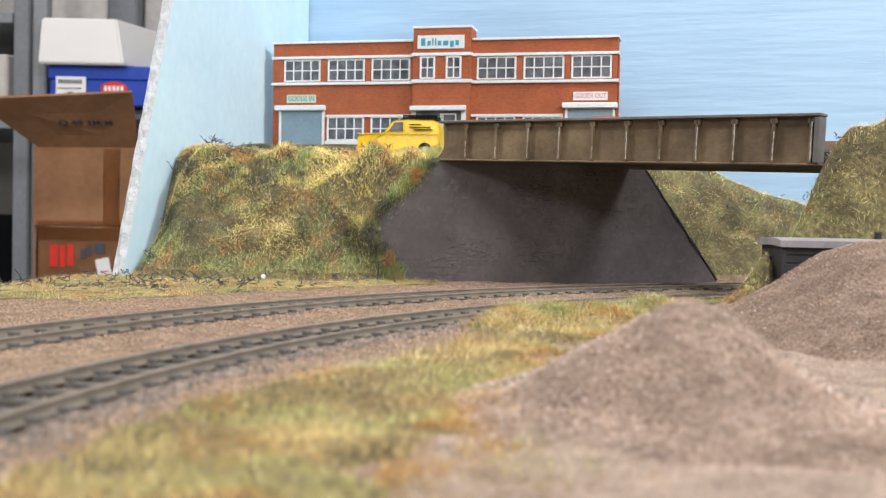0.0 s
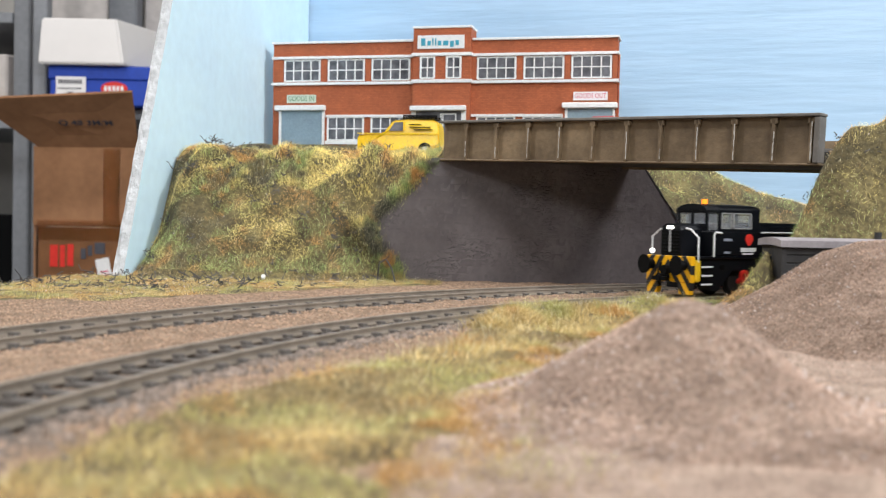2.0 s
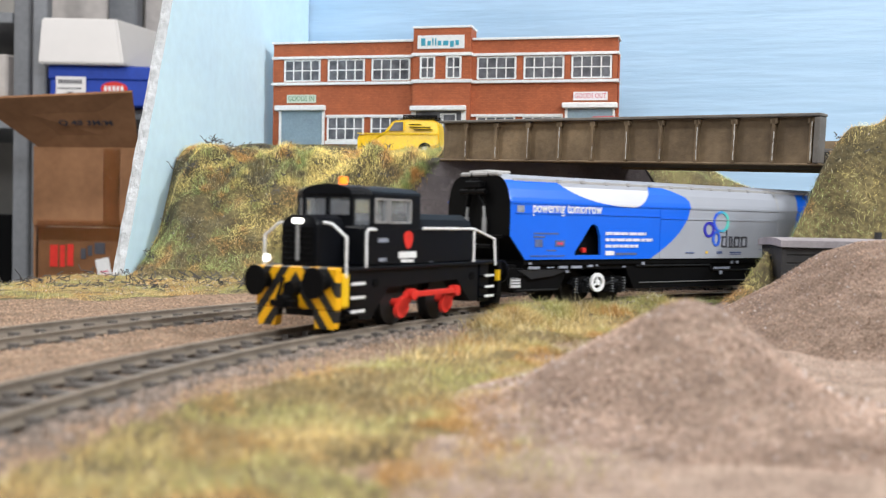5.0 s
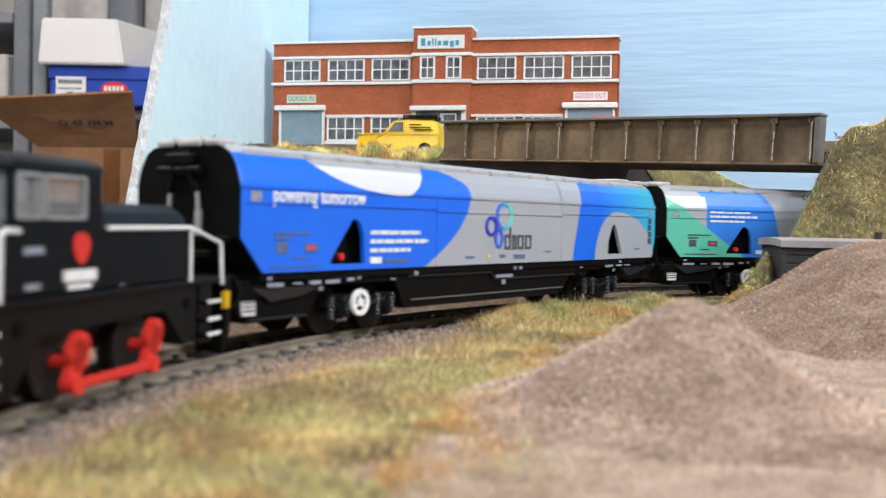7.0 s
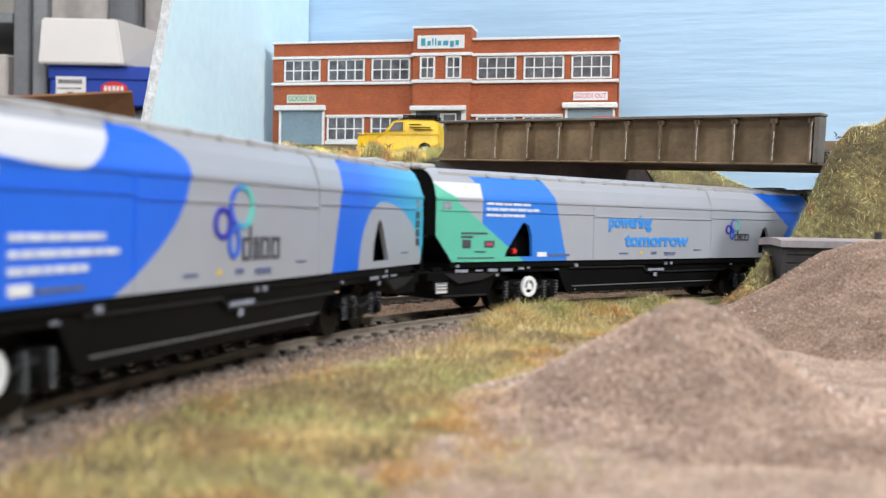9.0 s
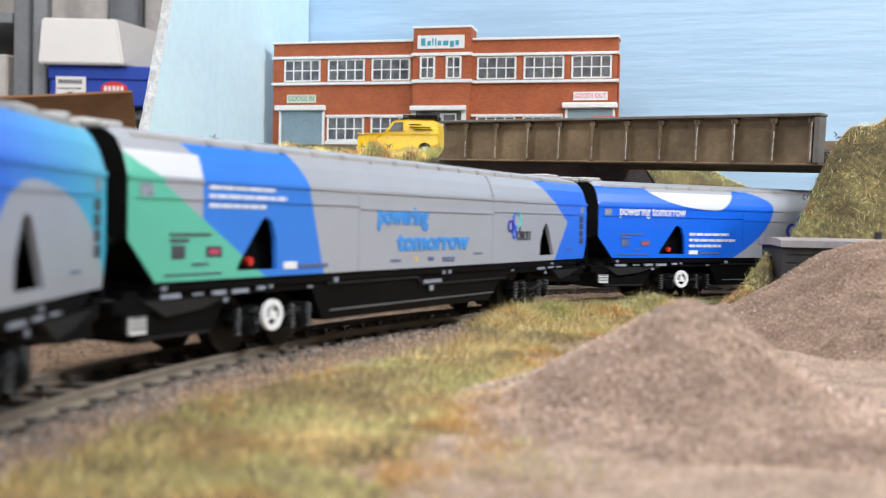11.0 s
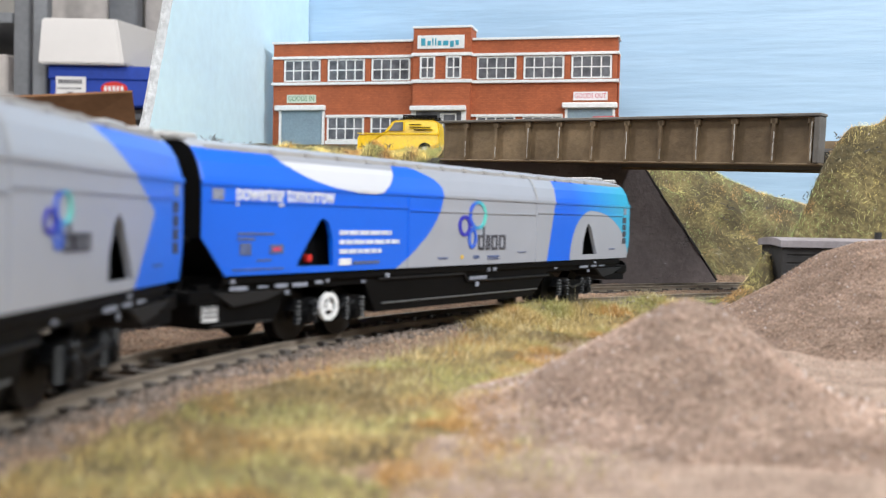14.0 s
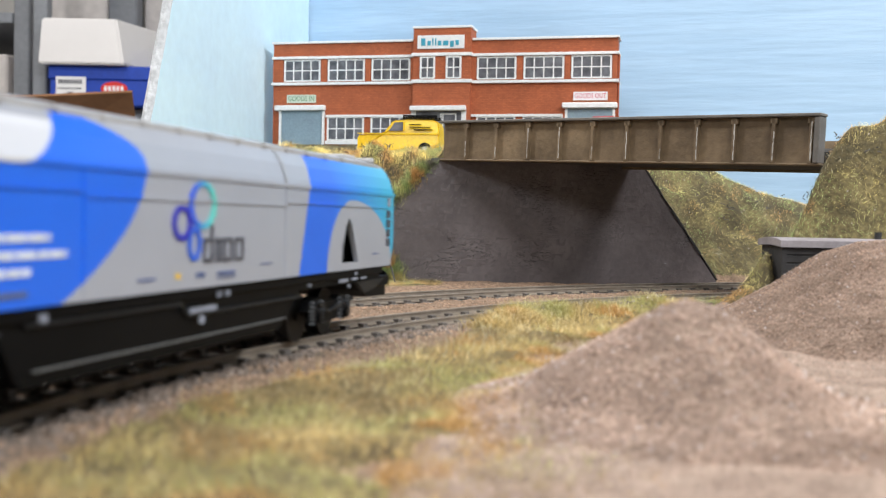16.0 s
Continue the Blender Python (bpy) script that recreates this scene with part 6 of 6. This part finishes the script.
    part("marker_lamp", cyl(bmesh.new(), (-0.0462, 0.0125, 0.0228), (-0.0450, 0.0125, 0.0228), 0.0010, 14), M_LAMP, root, "lit white marker lamp")
    # body below the cab and rear hood
    part("body", bx(-0.0335, 0.0255, -0.0152, 0.0152, 0.0210, 0.0316, 0.0005), M_LOCO, root)
    bm = bmesh.new()
    prof = [(-0.0146, 0.0316), (-0.0138, 0.0338), (-0.0110, 0.0354), (0.0110, 0.0354), (0.0138, 0.0338), (0.0146, 0.0316)]
    rows = [[bm.verts.new((x, y, z if k else 0.0316 + (z - 0.0316) * 0.8)) for y, z in prof] for x, k in ((-0.0060, 1), (0.0240, 1), (0.0253, 0))]
    for a, b in zip(rows, rows[1:]):
        for i in range(len(prof) - 1):
            bm.faces.new((a[i], a[i + 1], b[i + 1], b[i]))
    bm.faces.new(rows[-1])
    bmesh.ops.recalc_face_normals(bm, faces=bm.faces)
    part("rear_hood", bm, M_LOCO, root, "low black rear hood")
    # cab: narrow front, angled corner panels with tall panes, straight sides; pillars round real openings
    XF, YF, XS, YS, XR = -0.0300, 0.0082, -0.0271, 0.0125, -0.0036
    ZF, ZT = 0.0312, 0.0404
    cab = part("cab", bx(XS, XR, -YS, YS, 0.0308, 0.0322, 0.0002), M_LOCO, root, "black cab with large windows")

    def cab_panel(p, q, panes, trim):
        """A cab wall from p to q with glazed openings (from, to, sill, head)."""
        d = Vector(q) - Vector(p)
        m = pose(p[0], p[1], 0, 0, 0, math.degrees(math.atan2(d.y, d.x)))
        L, t = d.length, 0.0004
        bm = bmesh.new()
        lo, hi = min(o[2] for o in panes), max(o[3] for o in panes)
        box(bm, 0, L, -t, t, ZF, lo, m=m)
        box(bm, 0, L, -t, t, hi, ZT, m=m)
        x = 0.0
        for a, b, z0, z1 in list(panes) + [(L, L, 0, 0)]:
            box(bm, x, a, -t, t, lo, hi, m=m)
            x = b
        part("cab_side", bm, M_LOCO, cab)
        for a, b, z0, z1 in panes:
            win = part("cab_window", box(bmesh.new(), a, b, -0.0001, 0.0001, z0, z1, m=m), M_GLASS, cab)
            if trim:
                fr = bmesh.new()
                for r in ((a, b, z0 - 0.0003, z0 + 0.0002), (a, b, z1 - 0.0002, z1 + 0.0003), (a - 0.0003, a + 0.0003, z0, z1), (b - 0.0003, b + 0.0003, z0, z1)):
                    box(fr, r[0], r[1], -0.0007, 0.0007, r[2], r[3], m=m)
                part("window_frame", fr, M_SILVER, win, "thin silver window frame")

    for k in (-1, 1):
        cab_panel((XS, k * YS), (XR, k * YS), ((-0.0263 - XS, -0.0206 - XS, 0.0328, 0.0390), (-0.0194 - XS, -0.0088 - XS, 0.0328, 0.0390)), True)
        L = math.hypot(XS - XF, YS - YF)
        cab_panel((XF, k * YF), (XS, k * YS), ((0.0006, L - 0.0007, 0.0318, 0.0392),), False)
    for x, y in ((XF, YF), (XR, YS)):
        cab_panel((x, -y), (x, y), ((0.0008, y - 0.0006, 0.0346, 0.0393), (y + 0.0006, 2 * y - 0.0008, 0.0346, 0.0393)), False)
    bm = bmesh.new()
    rows = []
    for x, y in ((XF - 0.0009, YF + 0.0001), (XS - 0.0003, YS + 0.0003), (XR + 0.0008, YS + 0.0003)):
        rows.append([bm.verts.new((x, y * u, z)) for u, z in ((-1.0, 0.0402), (-0.97, 0.0411), (-0.80, 0.0421), (-0.4, 0.0428), (0.0, 0.0430), (0.4, 0.0428), (0.80, 0.0421), (0.97, 0.0411), (1.0, 0.0402))])
    for a, b in zip(rows, rows[1:]):
        for i in range(8):
            bm.faces.new((a[i], b[i], b[i + 1], a[i + 1]))
        bm.faces.new((a[8], b[8], b[0], a[0]))
    bm.faces.new(rows[0])
    bm.faces.new(rows[-1][::-1])
    bmesh.ops.recalc_face_normals(bm, faces=bm.faces)
    part("cab_roof", bm, M_LOCO, cab, "black arched cab roof")
    # pale panel added behind the glass so that the panes look bright
    part("cab_lining", bx(-0.0240, -0.0070, 0.0080, 0.0086, 0.0323, 0.0388), M_BRIGHTENER, cab, "added pale panel that brightens the cab windows")
    part("control_desk", bx(-0.0240, -0.0120, -0.0060, 0.0060, 0.0322, 0.0352, 0.0008), M_DESK, cab, "pale cab desk")
    bm = cyl(bmesh.new(), (-0.0254, 0, 0.0428), (-0.0254, 0, 0.0451), 0.0013, 16)
    part("beacon", bm, M_BEACON, root, "lit orange roof beacon")
    part("beacon_base", cyl(bmesh.new(), (-0.0254, 0, 0.0424), (-0.0254, 0, 0.0430), 0.0020, 16), M_BLACK, root)
    # hand rails
    r = 0.00042
    for s in (-1, 1):
        y = s * 0.0160
        part("hand_rail", rod(bmesh.new(), [(-0.0425, s * 0.0070, 0.0325), (-0.0427, s * 0.0105, 0.0321), (-0.0428, y, 0.0288), (-0.0428, y, 0.0185)], r), M_MARK, root, "white bent hand rail")
        part("hand_rail", rod(bmesh.new(), [(-0.0290, y, 0.0308), (-0.0325, y, 0.0310), (-0.0335, y, 0.0300), (-0.0335, y, 0.0208)], r), M_MARK, root, "white hand rail")
        part("hand_rail", rod(bmesh.new(), [(-0.0040, y, 0.0312), (0.0250, y, 0.0312), (0.0380, y, 0.0280), (0.0388, y, 0.0195)], r), M_MARK, root, "white hand rail")
        part("hand_rail", rod(bmesh.new(), [(0.0250, y, 0.0312), (0.0250, y, 0.0208)], r), M_MARK, root, "white hand rail")
    # markings on the body side
    ys = -0.0155
    bm = bmesh.new()
    for k in range(10):
        a = k / 10 * 6.283
        bm.verts.new((-0.0112 + 0.0024 * math.cos(a) + 0.0004 * math.sin(2 * a), ys, 0.0280 + 0.0026 * math.sin(a)))
    fc = bm.faces.new(bm.verts)
    ex = bmesh.ops.extrude_face_region(bm, geom=[fc])
    bmesh.ops.translate(bm, vec=(0, 0.0004, 0), verts=[v for v in ex["geom"] if isinstance(v, bmesh.types.BMVert)])
    bmesh.ops.recalc_face_normals(bm, faces=bm.faces)
    part("red_emblem", bm, M_RED, root, "red rounded emblem shape")
    for r in ((-0.0164, -0.0068, 0.0229, 0.0247), (-0.0152, -0.0084, 0.0217, 0.0225)):
        part("white_marking", marks(None, ys, [r]), M_MARK, root)
    for r in ((-0.0270, -0.0220, 0.0274, 0.0285), (-0.0266, -0.0228, 0.0222, 0.0231), (0.0010, 0.0022, 0.0214, 0.0217)):
        part("grey_marking", marks(None, ys, [r]), M_MARKDIM, root)
    part("yellow_tag", bx(0.0395, 0.0410, -0.0168, -0.0155, 0.0145, 0.0180), M_YELLOW, root)
    # wheels, cranks and coupling rods; these are keyed
    for x in CRANKS:
        bm = cyl(bmesh.new(), (0, -0.0095, 0), (0, 0.0095, 0), 0.0012, 8)
        for s in (-1, 1):
            cyl(bm, (0, s * 0.0072, 0), (0, s * 0.0095, 0), 0.0063, 26)
            cyl(bm, (0, s * 0.0066, 0), (0, s * 0.0072, 0), 0.0070, 26)
        w = part("wheelset", bm, M_WHEEL, root, "dark steel driving wheels")
        for s in (-1, 1):
            bm = bmesh.new()
            ya, yb = sorted((s * 0.0140, s * 0.0126))
            cyl(bm, (0, ya, 0.0012), (0, yb, 0.0012), 0.0026, 18)
            cyl(bm, (0, ya, 0.0028), (0, yb, 0.0028), 0.0022, 18)
            cyl(bm, (0, ya, -THROW), (0, yb, -THROW), 0.0014, 14)
            box(bm, -0.0014, 0.0014, ya, yb, -THROW, 0.0012)
            cyl(bm, (0, s * 0.0095, 0), (0, s * 0.0128, 0), 0.0012, 10)
            part("crank", bm, M_RED, w, "red crank with balance weight")
        cranks.append((w, x))
    for s in (-1, 1):
        bm = bmesh.new()
        ya, yb = sorted((s * 0.0151, s * 0.0141))
        box(bm, CRANKS[0], CRANKS[1], ya, yb, -0.0008, 0.0008, 0.0002)
        for x in CRANKS:
            cyl(bm, (x, ya - 0.0002, 0), (x, yb + 0.0002, 0), 0.0016, 16)
        rods.append(part("coupling_rod", bm, M_RED, root, "red coupling rod"))
    # the drawn outline is brought to the true length and width
    for ob in root.children_recursive:
        if ob.name.split(".")[0] in ("wheelset", "crank", "coupling_rod", "cab", "cab_side", "cab_window", "window_frame", "cab_roof", "cab_lining", "control_desk"):
            continue
        for v in ob.data.vertices:
            v.co.x = (v.co.x + 0.0010) * (1.05 if v.co.x > -0.001 else 0.955)
            v.co.y *= 0.85
    return root


wagons = [hopper_wagon("blue"), hopper_wagon("green"), hopper_wagon("blue")]
loco = locomotive()


# ---- the room behind the layout ----
def room():
    wl = lambda name, *a: solo(name, bx(*a), M_WALL, "plain pale painted room wall", "wall", kind="structure")
    wl("wall_north", -2.6, 2.6, 2.62, 2.70, -0.9, 2.3)
    wl("wall_south", -2.6, 2.6, -2.4, -2.32, -0.9, 2.3)
    wl("wall_west", -2.68, -2.6, -2.4, 2.70, -0.9, 2.3)
    wl("wall_east", 2.6, 2.68, -2.4, 2.70, -0.9, 2.3)
    solo("floor", bx(-2.6, 2.6, -2.4, 2.62, -0.98, -0.9), M_FLOOR, "plain dark grey room floor", "floor", kind="structure")
    solo("ceiling", bx(-2.6, 2.6, -2.4, 2.62, 2.3, 2.38), M_WALL, "plain pale ceiling", "ceiling", kind="structure")


room()


def storage():
    rack = thing("storage_rack", "grey metal storage rack with open shelves", "rack", pose(0, 2.05, 0))
    for x0, x1, y in ((-0.818, -0.790, 0.0), (-0.330, -0.295, 0.0), (-0.818, -0.790, 0.40), (-0.330, -0.295, 0.40)):
        part("upright", bx(x0, x1, y, y + 0.03, -0.9, 1.0, 0.003), M_RACK, rack)
    for z in (0.222, -0.150, 0.72):
        part("shelf", bx(-0.788, -0.332, 0.0, 0.43, z, z + 0.022, 0.002), M_RACK, rack)
    rack2 = thing("storage_rack", "grey metal storage rack with open shelves", "rack", pose(-0.62, 2.12, 0))
    for x0, x1, y in ((-0.842, -0.806, 0.0), (-0.265, -0.232, 0.0), (-0.842, -0.806, 0.40), (-0.265, -0.235, 0.40)):
        part("upright", bx(x0, x1, y, y + 0.03, -0.9, 1.0, 0.003), M_RACK, rack2)
    for z in (0.205, -0.150, 0.42):
        part("shelf", bx(-0.804, -0.267, 0.0, 0.43, z, z + 0.022, 0.002), M_RACK, rack2)
    # tall pale panel behind the boxes
    cab = thing("tall_cabinet", "tall pale beige metal cabinet behind the boxes", "cabinet")
    part("side_panel", bx(-0.886, -0.750, 2.30, 2.34, -0.9, 1.2, 0.004), M_PALE, cab)
    part("frame_post", bx(-0.748, -0.685, 2.29, 2.34, -0.9, 1.2, 0.004), M_RACK, cab, "blue grey frame post")
    part("door", bx(-0.683, -0.40, 2.34, 2.38, -0.9, 1.2, 0.004), M_PALE, cab)
    # blue box with a label
    b = thing("blue_box", "blue cardboard model box with a white label", "box", pose(-0.772, 2.02, 0.2442))
    part("body", bx(0, 0.205, 0, 0.30, 0, 0.072, 0.003), M_BLUEBOX, b)
    part("lid", bx(-0.003, 0.208, -0.003, 0.303, 0.050, 0.078, 0.003), M_BLUEBOX, b)
    lab = part("label", bx(0.014, 0.072, -0.0045, -0.0028, 0.018, 0.056), M_WHITE, b, "white label with dark bars")
    bm = bmesh.new()
    for k in range(9):
        box(bm, 0.019 + k * 0.0052, 0.0225 + k * 0.0052, -0.0052, -0.0044, 0.042, 0.050)
    box(bm, 0.018, 0.064, -0.0052, -0.0044, 0.032, 0.034)
    box(bm, 0.036, 0.048, -0.0052, -0.0044, 0.023, 0.026)
    part("label_bars", bm, M_INK, lab)
    bm = bmesh.new()
    vs = [bm.verts.new((0.127 + 0.026 * math.cos(a * 0.2618), -0.0046, 0.034 + 0.0135 * math.sin(a * 0.2618))) for a in range(24)]
    fc = bm.faces.new(vs)
    ex = bmesh.ops.extrude_face_region(bm, geom=[fc])
    bmesh.ops.translate(bm, vec=(0, 0.0016, 0), verts=[v for v in ex["geom"] if isinstance(v, bmesh.types.BMVert)])
    bmesh.ops.recalc_face_normals(bm, faces=bm.faces)
    ov = part("oval_badge", bm, M_RED, b, "red oval badge")
    bm = bmesh.new()
    for k in range(5):
        box(bm, 0.108 + k * 0.0080, 0.1135 + k * 0.0080, -0.0056, -0.0045, 0.029, 0.039)
    part("badge_bars", bm, M_WHITE, ov)
    # white box on it
    b = thing("white_box", "plain white cardboard box on the blue box", "box", pose(-0.788, 2.0, 0.3224))
    bm = bmesh.new()
    lo = [(0, 0), (0.165, 0), (0.215, 0.16), (0.02, 0.16)]
    hi = [(0.006, 0.002), (0.150, 0.002), (0.205, 0.16), (0.025, 0.16)]
    a = [bm.verts.new((x, y, 0.0)) for x, y in lo]
    c = [bm.verts.new((x, y, 0.088)) for x, y in hi]
    bm.faces.new(a[::-1])
    bm.faces.new(c)
    for i in range(4):
        bm.faces.new((a[i], a[(i + 1) % 4], c[(i + 1) % 4], c[i]))
    bmesh.ops.bevel(bm, geom=list(bm.edges), offset=0.003, segments=2, affect="EDGES")
    part("body", bm, M_BOXWHITE, b)
    # open cardboard box
    b = thing("cardboard_box", "worn brown cardboard box with an open flap and clear tape", "box", pose(-0.786, 1.98, -0.128, 0, 0, 0))
    part("front_panel", bx(0.0, 0.200, 0.0, 0.004, 0.138, 0.290, 0.001), M_CARD, b)
    part("front_panel", bx(0.012, 0.200, -0.004, 0.0, -0.76, 0.136, 0.001), M_CARD_SHADED, b, "creased lower panel under shiny tape, darkened for shade")
    part("side_panel", bx(0.0, 0.004, 0.004, 0.06, -0.76, 0.290), M_CARD, b)
    part("side_panel", bx(0.196, 0.200, 0.004, 0.06, -0.76, 0.290), M_CARD, b)
    bm = bmesh.new()
    vs = [(0.010, 0.0, 0.288), (0.200, 0.0, 0.290), (0.214, -0.09, 0.385), (-0.075, -0.10, 0.365)]
    a = [bm.verts.new(v) for v in vs]
    c = [bm.verts.new((x, y + 0.002, z + 0.004)) for x, y, z in vs]
    bm.faces.new(a)
    bm.faces.new(c[::-1])
    for i in range(4):
        bm.faces.new((a[i], c[i], c[(i + 1) % 4], a[(i + 1) % 4]))
    bmesh.ops.recalc_face_normals(bm, faces=bm.faces)
    flap = part("flap", bm, M_CARD, b, "open cardboard flap with dark stencil letters")
    M = Matrix(((1, 0, 0, 0.117), (0, -0.72, -0.69, -0.0505), (0.02, 0.69, -0.72, 0.331), (0, 0, 0, 1)))
    lettering("lettering", "Q 48 3M/M", 0.0165, M_INK, flap, M, width=0.100, bold=0.0004)
    for x0, x1, z0, z1 in ((0.035, 0.050, 0.060, 0.102), (0.054, 0.064, 0.060, 0.102), (0.068, 0.080, 0.062, 0.104)):
        bm = bmesh.new()
        box(bm, x0, x1, -0.0052, -0.0042, z0, z1, 0.001)
        part("stencil_bar", bm, M_RED, b, "red bar of lettering")
    for x0, x1, z0, z1 in ((0.094, 0.104, 0.076, 0.096), (0.107, 0.116, 0.082, 0.102), (0.120, 0.140, 0.086, 0.108)):
        bm = bmesh.new()
        box(bm, x0, x1, -0.0052, -0.0042, z0, z1, 0.001)
        part("stencil_bar", bm, M_INK, b, "dark bar of lettering")
    lab = part("label", bx(-0.013, 0.013, -0.0058, -0.0042, -0.028, 0.028), M_WHITE, b, "white sticker with pink bars", pose(0.140, 0, 0.050, 0, -12, 0))
    part("label_bars", marks(None, -0.0063, [(-0.008, 0.008, -0.020 + k * 0.007, -0.017 + k * 0.007) for k in range(4)]), M_REDTXT, lab)
    part("tape", bx(0.010, 0.202, -0.0062, -0.0046, 0.112, 0.150), M_TAPE, b, "clear glossy tape")
    part("tape", bx(0.135, 0.165, -0.0016, -0.0002, 0.135, 0.286), M_TAPE, b, "clear glossy tape")
    # things on the far rack
    # the black block is added to darken the gap over the lower shelf
    for nm, lab_, x0, x1, z0, z1, mt in (("storage_box", "pale storage box on the rack", -1.20, -0.905, 0.228, 0.36, M_PALE), ("yellow_case", "small yellow plastic case on the rack", -1.02, -0.892, 0.228, 0.250, M_YELLOW), ("dark_gap_block", "black block standing in for the dark gap over the lower shelf", -1.20, -0.892, -0.127, 0.03, M_BLACK)):
        o = solo(nm, bx(x0, x1, 2.14 if nm != "yellow_case" else 2.12, 2.40 if nm != "yellow_case" else 2.137, z0, z1, 0.004), mt, lab_, "box")


storage()


def motions():
    times = [k * 0.5 for k in range(33)]
    for k, w in enumerate(wagons):
        walk(w, [(t, wagon_pose(t + (2 - k) * PITCH_T)) for t in times])
    walk(loco, [(t, loco_pose(t)) for t in times])
    # driving wheels turn with the way gone; the pin is lowest at 3.67 s
    fine = [k * 0.1 for k in range(161)]
    turn = 360 / 0.562
    for w, x in cranks:
        walk(w, [(t, pose(x, 0, RAIL + 0.0063) @ pose(0, 0, 0, 0, -turn * (t - 3.67), 0)) for t in fine])
    for r in rods:
        rows = []
        for t in [k * 0.05 for k in range(321)]:
            a = radians(turn * (t - 3.67))
            rows.append((t, pose(THROW * math.sin(a), 0, RAIL + 0.0063 - THROW * math.cos(a))))
        walk(r, rows)
    roll = math.degrees(SPEED / 0.0060)
    for w, x in wheelsets:
        walk(w, [(t, pose(x, 0, RAIL + 0.0060) @ pose(0, 0, 0, 0, -roll * t, 0)) for t in fine])


motions()
